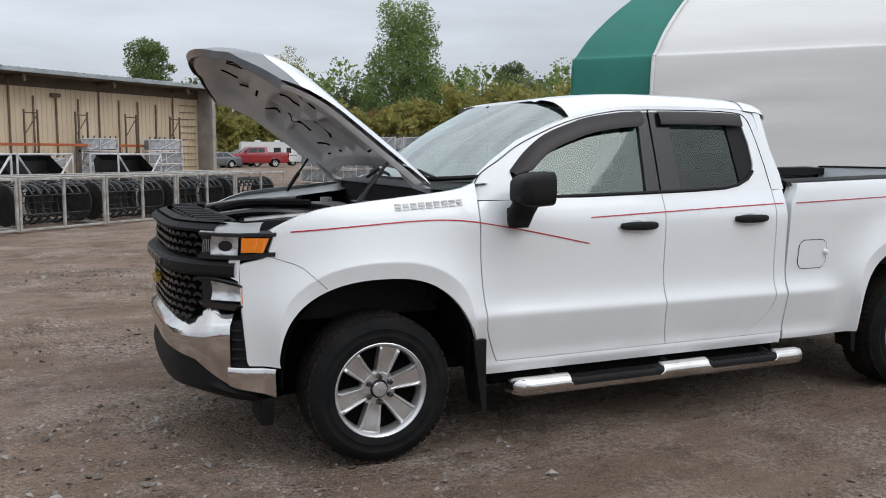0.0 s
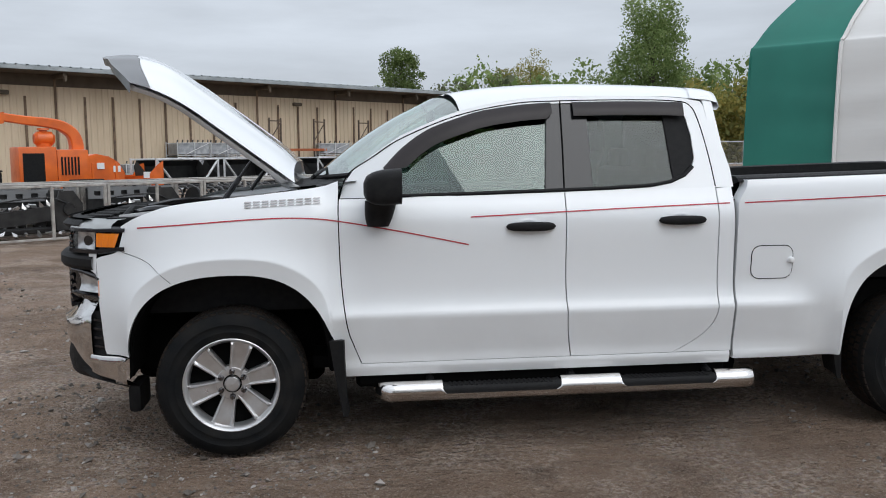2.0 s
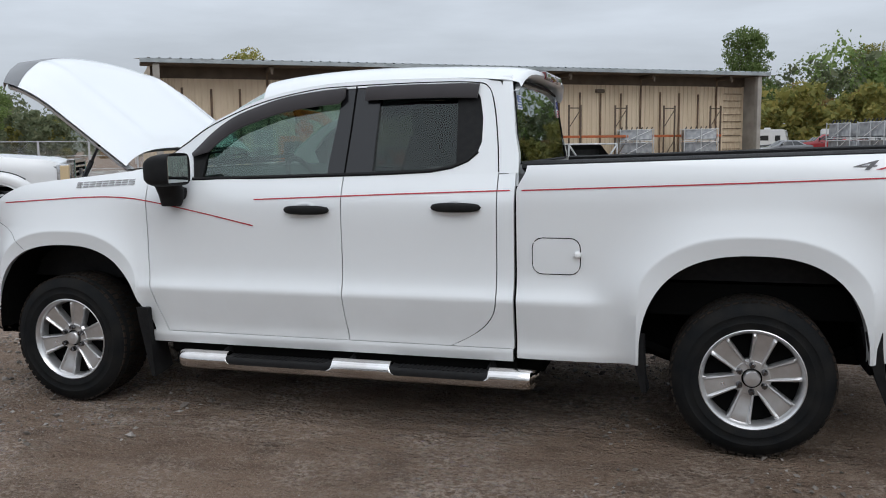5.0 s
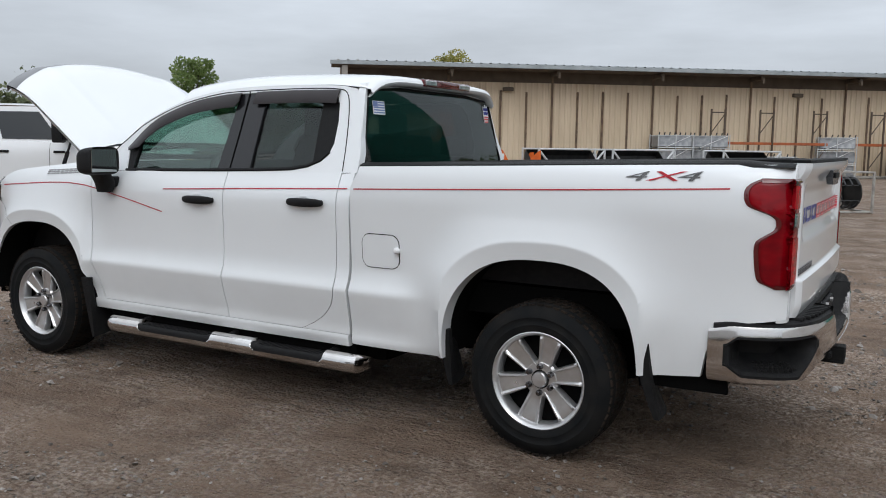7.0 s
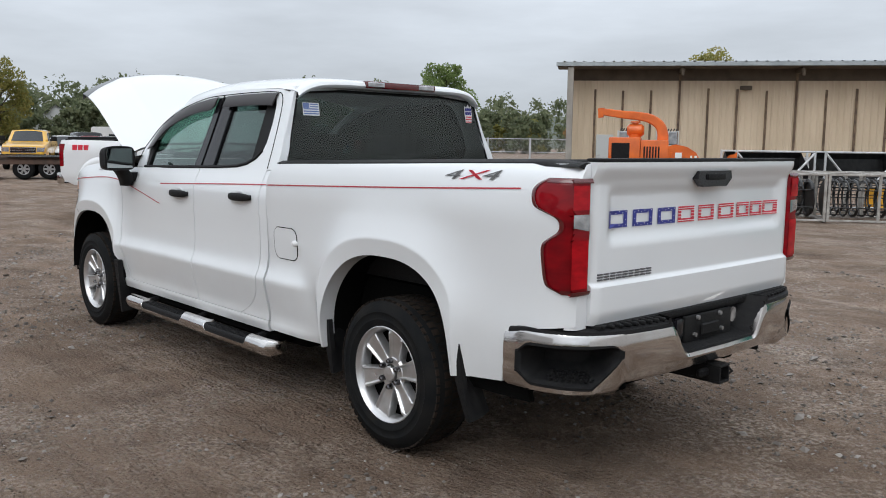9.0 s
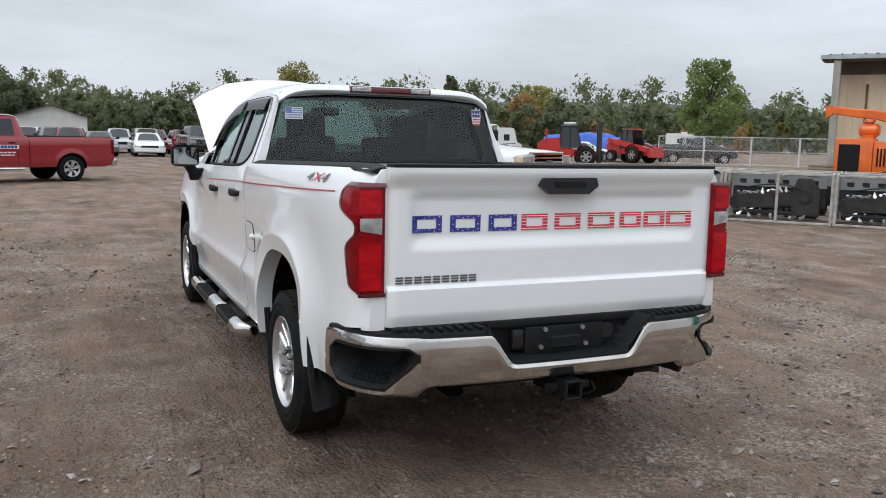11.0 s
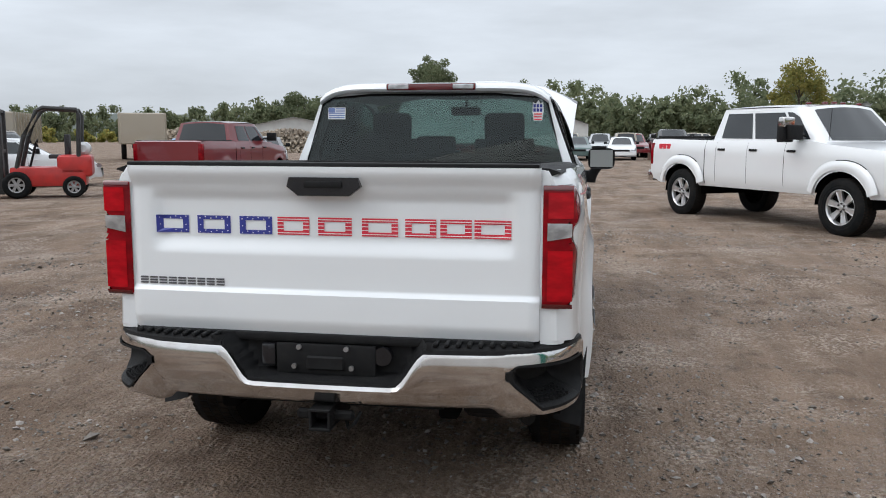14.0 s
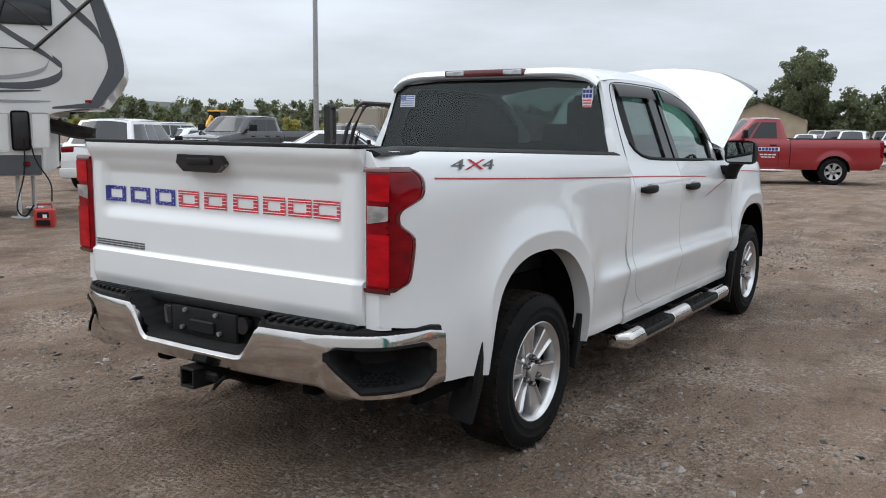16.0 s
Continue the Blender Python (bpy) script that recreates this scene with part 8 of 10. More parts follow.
def trencher(m):
    """A slotted mounting plate behind, a chain boom with teeth in front, augers and loose teeth on the floor."""
    ob = thing("trencher_attachment", m, "black trencher attachment with bright steel teeth in a crate", "trencher", "loader attachments")
    rng_ = random.Random(17)
    bm = bmesh.new()
    bar = [(0.10 + 0.13 * math.cos(a), 0.33 + 0.13 * math.sin(a)) for a in np.linspace(math.pi / 2, 1.5 * math.pi, 9)] + [(1.05, 0.20), (1.18, 0.26), (1.18, 0.40), (1.05, 0.46)]
    plate(bm, bar, [], lambda a, b, d: (a, 0.34 + d, b + 0.10 * a), 0.16)
    part("boom", bm, BLACK_IRON, ob, "black chain boom", smooth=30)
    bm = bmesh.new()
    loop = [(p[0], 0.42, p[1] + 0.10 * p[0]) for p in bar]
    for k in range(len(loop)):
        for t in (0.0, 0.33, 0.66):
            p = Vector(loop[k]).lerp(Vector(loop[(k + 1) % len(loop)]), t)
            box(bm, -0.03, 0.03, -0.09, 0.09, -0.018, 0.018, 0, 1, Matrix.Translation(p))
    part("chain", bm, BLACK_IRON, ob, "black digging chain", smooth=0)
    bm = bmesh.new()
    outline = [(1.12, 0.12), (1.62, 0.12), (1.62, 0.60), (1.45, 0.84), (1.20, 0.84), (1.10, 0.55)]
    plate(bm, outline, [], lambda a, b, d: (a, 0.30 + d, b), 0.05)
    plate(bm, outline, [], lambda a, b, d: (a, 0.74 + d, b), 0.05)
    tube(bm, [(1.36, 0.24, 0.50), (1.36, 0.86, 0.50)], 0.12, 16)
    for a in np.linspace(0, 2 * math.pi, 8, endpoint=False):
        tube(bm, [(1.36 + 0.09 * math.cos(a), 0.225, 0.50 + 0.09 * math.sin(a)), (1.36 + 0.09 * math.cos(a), 0.25, 0.50 + 0.09 * math.sin(a))], 0.014, 6)
    part("drive_head", bm, BLACK_IRON, ob, "black drive head", smooth=30)
    for k in range(16):
        bm = bmesh.new()
        on = k < 9
        x = 0.12 + k * 0.11 if on else 0.15 + (k - 9) * 0.2
        mm = Matrix.Translation((x, rng_.uniform(0.28, 0.48) if on else rng_.uniform(0.12, 0.28), 0.50 + 0.10 * x if on else 0.05 + rng_.uniform(0, 0.06))) @ Euler((rng_.uniform(-0.6, 0.6), rng_.uniform(-0.9, 0.9), rng_.uniform(0, 3))).to_matrix().to_4x4()
        q = [(-0.06, -0.02), (0.0, -0.03), (0.07, 0.05), (0.02, 0.035), (-0.05, 0.025)]
        plate(bm, q, [], lambda a, b, d: tuple(mm @ Vector((a, d - 0.012, b))), 0.05)
        part("tooth", bm, BRIGHT, ob, "bright steel tooth", smooth=0)
    bm = bmesh.new()
    holes = [[(0.06 + k * 0.275 + dx, z) for dx, z in ((0.0, 0.72), (0.03, 0.70), (0.13, 0.70), (0.13, 0.79), (0.0, 0.79))] for k in range(6)]
    plate(bm, [(-0.06, 0.64), (1.72, 0.64), (1.72, 0.86), (-0.06, 0.86)], holes, lambda a, b, d: (a, 0.80 + d, b), 0.02)
    part("mount_plate", bm, GREY_TRIM, ob, "grey slotted mounting plate", smooth=0)
    bm = bmesh.new()
    box(bm, -0.06, 1.72, 0.86, 0.94, 0.22, 0.86, 0.02, 1)
    box(bm, 0.0, 1.6, 0.55, 0.88, 0.06, 0.16, 0.02, 1)
    tube(bm, curve([(1.3, 0.30, 0.62), (1.0, 0.24, 0.72), (0.6, 0.5, 0.70), (0.2, 0.8, 0.62)], 5), 0.016, 6)
    part("backing_frame", bm, BLACK_IRON, ob)
    return ob


ROW_A = 39.5
row_dir = Vector((math.cos(radians(ROW_A)), math.sin(radians(ROW_A))))
row_in = Vector((-row_dir.y, row_dir.x))
row_0 = Vector((-8.25, 7.55))
crate_a = crate(pose(0, 0, -50))
bucket_a = skeleton_bucket(pose(0, 0, -50))
trench_a = trencher(pose(0, 0, -50))
used = set()
for k in range(8):
    for r in range(2):
        q = row_0 + row_dir * (k * 2.02 + 0.1 * r) + row_in * (1.25 * r)
        m = pose(q.x, q.y, 0.02, 0, 0, ROW_A)
        if "c" in used:
            copy_thing(crate_a, m)
        else:
            crate_a.matrix_world = m
            used.add("c")
        src = trench_a if k < 4 else bucket_a
        inner_m = m @ pose(0.10, 0.14, 0.02)
        if id(src) in used:
            copy_thing(src, inner_m)
        else:
            src.matrix_world = inner_m
            used.add(id(src))
# an open low attachment beside the row's end
bm = bmesh.new()
box(bm, 0, 1.3, 0, 0.9, 0.0, 0.12, 0.02, 1)
box(bm, 0, 1.3, 0.8, 0.9, 0.1, 0.8, 0.02, 1)
for x in (0.0, 1.2):
    box(bm, x, x + 0.1, 0.1, 0.85, 0.1, 0.5, 0.02, 1)
ob = part("loader_attachment", bm, BLACK_IRON, None)
ob.matrix_world = pose(-9.6, 6.9, 0.0, 0, 0, ROW_A)
tagged(ob, "black iron loader attachment lying on the dirt", "loader attachment", "loader attachments")


# ---- orange wood chipper ----
def chipper(m):
    ob = thing("wood_chipper", m, "orange towed wood chipper with curved discharge chute", "wood chipper")
    bm = bmesh.new()
    box(bm, 0.0, 0.78, -0.40, 0.40, 0.62, 1.72, 0.04, 2)
    part("engine_box", bm, ORANGE, ob, "orange engine box")
    bm = bmesh.new()
    box(bm, 0.08, 0.52, -0.412, -0.398, 0.82, 1.58, 0.01, 1)
    part("radiator_screen", bm, BLACK_PLASTIC, ob, "black radiator screen")
    bm = bmesh.new()
    box(bm, 0.78, 1.45, -0.38, 0.38, 0.62, 1.66, 0.04, 2)
    part("motor_cover", bm, ORANGE, ob, "orange motor cover")
    bm = bmesh.new()
    for k in range(6):
        box(bm, 0.86 + k * 0.07, 0.895 + k * 0.07, -0.392, -0.379, 1.10, 1.50)
    part("louvres", bm, BLACK_PLASTIC, ob)
    bm = bmesh.new()
    house = [(1.40, 0.60), (2.25, 0.60), (2.25, 1.12), (2.12, 1.36), (1.90, 1.50), (1.62, 1.56), (1.40, 1.50)]
    plate(bm, house, [], lambda a, b, d: (a, -0.37 + d, b), 0.74)
    bmesh.ops.bevel(bm, geom=[e for e in bm.edges if e.is_manifold and e.calc_face_angle(0) > 0.5], offset=0.02, segments=2, affect="EDGES")
    part("drum_housing", bm, ORANGE, ob, "orange drum housing", smooth=30)
    for x0, x1 in ((1.50, 1.56), (2.02, 2.08)):
        bm = bmesh.new()
        box(bm, x0, x1, -0.40, -0.365, 0.62, 1.36, 0.01, 1)
        part("housing_rib", bm, ORANGE, ob)
    bm = bmesh.new()
    for s in (-1, 1):
        bm.faces.new([bm.verts.new(p) for p in ((2.20, s * 0.34, 0.70), (3.05, s * 0.62, 0.66), (3.05, s * 0.62, 1.40), (2.92, s * 0.58, 1.30), (2.72, s * 0.52, 1.06), (2.20, s * 0.34, 1.04))])
    bm.faces.new([bm.verts.new(p) for p in ((2.20, -0.34, 0.70), (3.05, -0.62, 0.66), (3.05, 0.62, 0.66), (2.20, 0.34, 0.70))])
    bmesh.ops.solidify(bm, geom=bm.faces[:], thickness=0.03)
    part("feed_hopper", bm, ORANGE, ob, "orange feed hopper", smooth=0)
    # discharge chute: a square duct that bends over to the front
    bm = bmesh.new()
    line = curve([(1.30, 1.60), (1.30, 1.80), (1.22, 2.02), (1.00, 2.18), (0.70, 2.25), (0.30, 2.29), (-0.22, 2.36)], 5)
    rows = []
    for i, (x, z) in enumerate(line):
        p, q = line[max(0, i - 1)], line[min(len(line) - 1, i + 1)]
        l_ = math.hypot(q[0] - p[0], q[1] - p[1])
        nx, nz = -(q[1] - p[1]) / l_, (q[0] - p[0]) / l_
        w_, h_ = lerp(0.15, 0.10, i / len(line)), lerp(0.14, 0.085, i / len(line))
        rows.append([bm.verts.new((x + nx * h_ * b, w_ * a, z + nz * h_ * b)) for a, b in ((-1, -0.8), (-0.8, -1), (0.8, -1), (1, -0.8), (1, 0.8), (0.8, 1), (-0.8, 1), (-1, 0.8))])
    for p, q in zip(rows, rows[1:]):
        for k in range(8):
            bm.faces.new((p[k], p[(k + 1) % 8], q[(k + 1) % 8], q[k]))
    bm.faces.new(rows[0]), bm.faces.new(rows[-1])
    part("discharge_chute", bm, ORANGE, ob, "orange discharge chute", smooth=35)
    bm = bmesh.new()
    plate(bm, [(-0.30, 2.20), (-0.18, 2.22), (-0.16, 2.46), (-0.32, 2.44)], [], lambda a, b, d: (a, -0.11 + d, b), 0.22)
    part("chute_flap", bm, ORANGE, ob, "orange chute flap", smooth=0)
    bm = bmesh.new()
    tube(bm, [(0.62, 0.0, 1.70), (0.62, 0, 1.80)], 0.15, 14)
    tube(bm, [(0.42, 0.0, 1.90), (0.48, 0.0, 1.90), (0.78, 0.0, 1.90), (0.84, 0.0, 1.90)], [0.10, 0.16, 0.16, 0.10], 14)
    tube(bm, [(0.62, 0, 1.98), (0.62, 0, 2.08), (0.62, 0, 2.09), (0.62, 0, 2.13)], [0.08, 0.08, 0.13, 0.12], 14)
    part("air_intake", bm, ORANGE, ob, "orange air cleaner", smooth=40)
    bm = bmesh.new()
    box(bm, 1.0, 1.75, -0.46, -0.36, 0.72, 1.0, 0.02, 1)
    part("tool_box", bm, BLACK_PLASTIC, ob, "black tool box")
    for x, z in ((1.62, 1.22), (1.98, 1.15), (2.62, 1.0)):
        bm = bmesh.new()
        box(bm, x, x + 0.16, -0.395 if x < 2.4 else -0.53, -0.37 if x < 2.4 else -0.50, z, z + 0.14)
        part("decal", bm, WHITE_DECAL, ob)
    bm = bmesh.new()
    box(bm, -0.9, 2.4, -0.30, 0.30, 0.48, 0.60, 0.02, 1)
    part("chassis", bm, BLACK_IRON, ob, "black chassis")
    for s in (-1, 1):
        alloy_wheel(ob, pose(1.35, s * 0.55, 0.36), s, DARK_RIM, 0.36, 0.2, 0.2, 6, False, 24, True)
    return ob


chip_h = math.degrees(math.atan2(15.82 - 14.24, -3.6 + 6.18))
chipper(pose(-6.25, 14.45, 0, 0, 0, chip_h))


# ---- stacked goods in pale frames, racks along the shed ----
def goods_stack(m, W=1.9, D=1.2, H=2.2, tiers=3, label="stack of wrapped grey goods in pale frames"):
    ob = thing("goods_stack", m, label, "stacked goods", "stacks of wrapped goods")
    r = random.Random(int(W * 100 + H * 37))
    for k in range(tiers):
        z = 0.10 + k * H / tiers
        bm = bmesh.new()
        grid_h = H / tiers - 0.16
        box(bm, 0.06, W - 0.06, 0.06, D - 0.06, z, z + grid_h, 0.06, 2)
        for v in bm.verts:
            v.co += Vector((r.uniform(-1, 1), r.uniform(-1, 1), r.uniform(-1, 1))) * 0.025
        part("wrapped_load", bm, WRAP, ob)
        for y in (0.0, D):
            bm = bmesh.new()
            tube(bm, [(0, y, z - 0.05), (W, y, z - 0.05)], 0.026, 6)
            part("frame_rail", bm, FRAME_PALE, ob, smooth=0)
            bm = bmesh.new()
            tube(bm, [(0, y, z + grid_h), (W, y, z + grid_h + 0.02)], 0.02, 6)
            part("frame_rail", bm, FRAME_PALE, ob, smooth=0)
        bm = bmesh.new()
        tube(bm, [(0.2 + 0.3 * r.random(), -0.005, z - 0.03), (W - 0.6 * r.random(), -0.005, z + grid_h)], 0.014, 5)
        part("strap", bm, WHITE_DECAL, ob)
    for x in (0, W * 0.5, W):
        for y in (0, D):
            bm = bmesh.new()
            tube(bm, [(x, y, 0), (x, y, H)], 0.026, 6)
            part("frame_post", bm, FRAME_PALE, ob, smooth=0)
    bm = bmesh.new()
    for k in range(7):
        x = 0.1 + k * (W - 0.2) / 6
        tube(bm, [(x, 0.2, H - 0.05), (x + 0.05, 0.25, H + 0.10)], 0.035, 6)
    tagged(part("top_fitting", bm, BLACK_IRON, ob), "", kind="stuff")
    return ob


stack_a = goods_stack(pose(0.0, 45.1, 0, 0, 0, BANG - 25))
copy_thing(stack_a, pose(3.55, 46.4, 0, 0, 0, BANG - 25))
copy_thing(stack_a, pose(-5.6, 40.9, 0, 0, 0, BANG - 10))
copy_thing(stack_a, pose(-7.0, 39.4, 0, 0, 0, BANG))
stack_b = goods_stack(pose(-2.9, 42.6, 0, 0, 0, BANG - 20), 2.2, 1.2, 1.15, 2, "low stack of wrapped grey goods in pale frames")
copy_thing(stack_b, pose(-9.2, 38.0, 0, 0, 0, BANG))
copy_thing(stack_b, pose(-11.5, 36.6, 0, 0, 0, BANG + 5))
for k, (x, y, h) in enumerate(((9.6, 36.4, -70), (10.4, 33.9, -70), (11.3, 31.4, -70), (12.1, 29.0, -68))):
    copy_thing(stack_a, pose(x, y, 0, 0, 0, h))
for s0, s1 in ((2.55, 0.9), (4.35, 0.9)):
    ob = goods_stack(SHED @ pose(s0, -1.2, 0), 0.95, 0.9, 2.25, 3, "white rack with three tiers of wrapped goods")


def bucket_frame(m):
    ob = thing("loader_bucket", m, "black loader bucket strapped in a steel frame", "loader bucket", "black loader buckets")
    bm = bmesh.new()
    prof = [(0.0, 0.1), (0.55, 0.1), (0.75, 0.25), (0.80, 0.6), (0.70, 0.75)]
    vv = [[bm.verts.new((x, y, z)) for y, z in prof] for x in (0.0, 2.0)]
    for j in range(4):
        bm.faces.new((vv[0][j], vv[1][j], vv[1][j + 1], vv[0][j + 1]))
    bm.faces.new(vv[0]), bm.faces.new(vv[1])
    bmesh.ops.solidify(bm, geom=bm.faces[:], thickness=0.03)
    for v in bm.verts:
        v.co.z += 0.65
    part("bucket", bm, BLACK_IRON, ob, "black bucket shell")
    bars = [((0, 0, 0), (0, 0, 1.45)), ((2, 0, 0), (2, 0, 1.45)), ((0, 0.9, 0), (0, 0.9, 1.45)), ((2, 0.9, 0), (2, 0.9, 1.45)), ((0, 0, 1.42), (2, 0, 1.42)), ((0, 0.9, 1.42), (2, 0.9, 1.42)),
            ((0, 0, 0.7), (2, 0, 0.7)), ((0, 0, 0.05), (2, 0, 0.05)), ((0, 0, 1.4), (0.6, 0, 0.75)), ((2, 0, 1.4), (1.4, 0, 0.75))]
    for a, b in bars:
        bm = bmesh.new()
        tube(bm, [a, b], 0.028, 6)
        part("frame_bar", bm, FRAME_PALE, ob, smooth=0)
    return ob


bf = bucket_frame(pose(-3.55, 15.9, 0, 0, 0, 52))
copy_thing(bf, pose(-2.2, 17.8, 0, 0, 0, 52))
copy_thing(bf, pose(0.2, 20.3, 0, 0, 0, 50))
# tyres stacked flat
for k in range(4):
    bm = bmesh.new()
    lathe(bm, [(0.24, -0.10), (0.33, -0.12), (0.40, -0.06), (0.40, 0.06), (0.33, 0.12), (0.24, 0.10), (0.24, -0.10)], 24)
    for v in bm.verts:
        v.co = Vector((v.co.x, v.co.z, v.co.y))
    ob = part("loose_tyre", bm, RUBBER, None)
    ob.matrix_world = pose(1.4 + (0.85 if k == 3 else 0.02 * k), 23.5, 0.13 + 0.245 * (k if k < 3 else 0))
    tagged(ob, "black tyre lying flat in a small stack", "tyre", "stacked tyres")
# yellow pallet forks
for x, y, a in ((-1.6, 18.9, 40), (-4.9, 16.2, 38)):
    ob = thing("pallet_forks", pose(x, y, 0.0, 0, 0, a), "yellow pallet fork attachment on the dirt", "pallet forks", "pallet forks")
    bm = bmesh.new()
    box(bm, 0, 1.1, 0, 0.08, 0.05, 0.55, 0.02, 1)
    part("fork_frame", bm, YELLOW, ob)
    for d in (0.15, 0.85):
        bm = bmesh.new()
        box(bm, d, d + 0.1, -1.0, 0.0, 0.05, 0.10, 0.01, 1)
        part("fork", bm, YELLOW, ob)
# rack uprights and orange beams against the shed wall
for s0 in (19.2, 21.9, 24.9, 28.2, 31.5):
    ob = thing("rack_upright", SHED @ pose(s0, 0.35, 0.1), "brown steel rack upright against the shed wall", "rack", "rack uprights")
    for x in (0.0, 0.75):
        bm = bmesh.new()
        box(bm, x, x + 0.08, 0, 0.08, 0, 3.45, 0.006, 1)
        part("post", bm, RACK_BROWN, ob, smooth=0)
    for z0, z1 in ((0.4, 1.4), (2.2, 3.2)):
        bm = bmesh.new()
        tube(bm, [(0.05, 0.04, z0), (0.78, 0.04, z1)], 0.03, 5)
        part("brace", bm, RACK_BROWN, ob, smooth=0)
    bm = bmesh.new()
    box(bm, 0, 0.83, 0.02, 0.06, 3.25, 3.31)
    part("brace", bm, RACK_BROWN, ob, smooth=0)
for s0, s1 in ((20.0, 22.6), (22.7, 25.6), (25.7, 28.9), (29.0, 32.3)):
    bm = bmesh.new()
    box(bm, s0, s1, 0.28, 0.34, 1.72, 1.86, 0.01, 1)
    ob = part("rack_beam", bm, RACK_ORANGE, None)
    ob.matrix_world = SHED
    tagged(ob, "orange steel rack beam between brown uprights", "rack beam", "rack beams")
# pallets, bins and a chair by the door
for k, (s0, o) in enumerate(((-0.6, -1.0), (0.1, -0.9))):
    ob = thing("wood_pallet_stack", SHED @ pose(s0, o, 0.0), "stack of pale boards by the shed door", "pallets", "pallets by the shed")
    for j in range(6):
        bm = bmesh.new()
        box(bm, 0, 1.1, 0, 0.9, 0.12 * j, 0.12 * j + 0.09, 0.01, 1)
        part("board", bm, WOOD, ob, smooth=0)
for k, s0 in enumerate((6.6, 7.3)):
    ob = thing("waste_bin", SHED @ pose(s0, -0.4, 0.0), "black plastic bin beside the shed", "bin", "bins by the shed")
    bm = bmesh.new()
    box(bm, 0, 0.55, 0, 0.6, 0.0, 0.85, 0.05, 2)
    part("body", bm, BLACK_PLASTIC, ob)
    bm = bmesh.new()
    box(bm, -0.03, 0.58, -0.03, 0.63, 0.85, 0.93, 0.03, 2)
    part("lid", bm, BLACK_PLASTIC, ob)


# ---- forklift, telehandlers ----
def forklift(m):
    ob = thing("forklift", m, "red forklift with black mast and roll cage", "forklift")
    bm = bmesh.new()
    box(bm, 0.2, 1.9, -0.52, 0.52, 0.28, 0.75, 0.06, 2)
    box(bm, 1.25, 2.05, -0.52, 0.52, 0.5, 1.05, 0.12, 3)
    part("body", bm, MACHINE_RED, ob, "red body and counterweight")
    bm = bmesh.new()
    for y in (-0.36, 0.36):
        box(bm, -0.10, 0.06, y - 0.06, y + 0.06, 0.1, 2.12, 0.01, 1)
    for z in (0.3, 1.1, 2.06):
        box(bm, -0.08, 0.04, -0.36, 0.36, z, z + 0.08, 0.01, 1)
    box(bm, -0.02, 0.02, -0.10, 0.10, 0.3, 2.0, 0.01, 1)
    part("mast", bm, BLACK_IRON, ob, "black lift mast")
    bm = bmesh.new()
    for y in (-0.25, 0.25):
        box(bm, -1.1, -0.1, y - 0.06, y + 0.06, 0.06, 0.11, 0.01, 1)
    box(bm, -0.17, -0.11, -0.45, 0.45, 0.1, 0.6, 0.01, 1)
    part("fork", bm, BLACK_IRON, ob)
    bm = bmesh.new()
    for y in (-0.46, 0.46):
        tube(bm, [(0.35, y, 0.7), (0.55, y, 1.5), (0.85, y, 2.10), (1.0, y, 2.18), (1.75, y, 2.14), (1.80, y, 2.0), (1.75, y, 1.0)], 0.055, 8)
    for x in (0.95, 1.15, 1.35, 1.55, 1.75):
        tube(bm, [(x, -0.46, 2.16), (x, 0.46, 2.16)], 0.022, 6)
    part("roll_cage", bm, BLACK_IRON, ob, "black roll cage")
    bm = bmesh.new()
    box(bm, 1.05, 1.5, -0.25, 0.25, 0.95, 1.05, 0.03, 2)
    box(bm, 1.42, 1.54, -0.25, 0.25, 1.0, 1.55, 0.05, 2)
    part("seat", bm, FABRIC_DARK, ob, "black seat")
    bm = bmesh.new()
    tube(bm, [(0.75 + 0.05 * math.sin(a), 0.17 * math.cos(a), 1.28 + 0.14 * math.sin(a)) for a in np.linspace(0, 2 * math.pi, 16, endpoint=False)], 0.014, 6, closed=True)
    tube(bm, [(0.75, 0, 1.28), (0.6, 0, 0.75)], 0.03, 6)
    part("steering_wheel", bm, BLACK_PLASTIC, ob)
    bm = bmesh.new()
    tube(bm, [(1.85, -0.36, 1.20), (1.85, -0.30, 1.20), (1.85, 0.30, 1.20), (1.85, 0.36, 1.20)], [0.09, 0.16, 0.16, 0.09], 14)
    part("gas_cylinder", bm, FRAME_PALE, ob, "pale grey gas cylinder")
    for s in (-1, 1):
        alloy_wheel(ob, pose(0.35, s * 0.50, 0.33), s, DARK_RIM, 0.33, 0.24, 0.18, 6, False, 24, True)
        alloy_wheel(ob, pose(1.62, s * 0.48, 0.27), s, DARK_RIM, 0.27, 0.2, 0.15, 6, False, 24, True)
    return ob


forklift(pose(-10.95, -13.05, 0, 0, 0, 118))


def slab(bm, poly, y0, y1):
    """A block with the given side outline (x, z)."""
    plate(bm, poly, [], lambda a, b, d: (a, y0 + d, b), y1 - y0)
    return bm


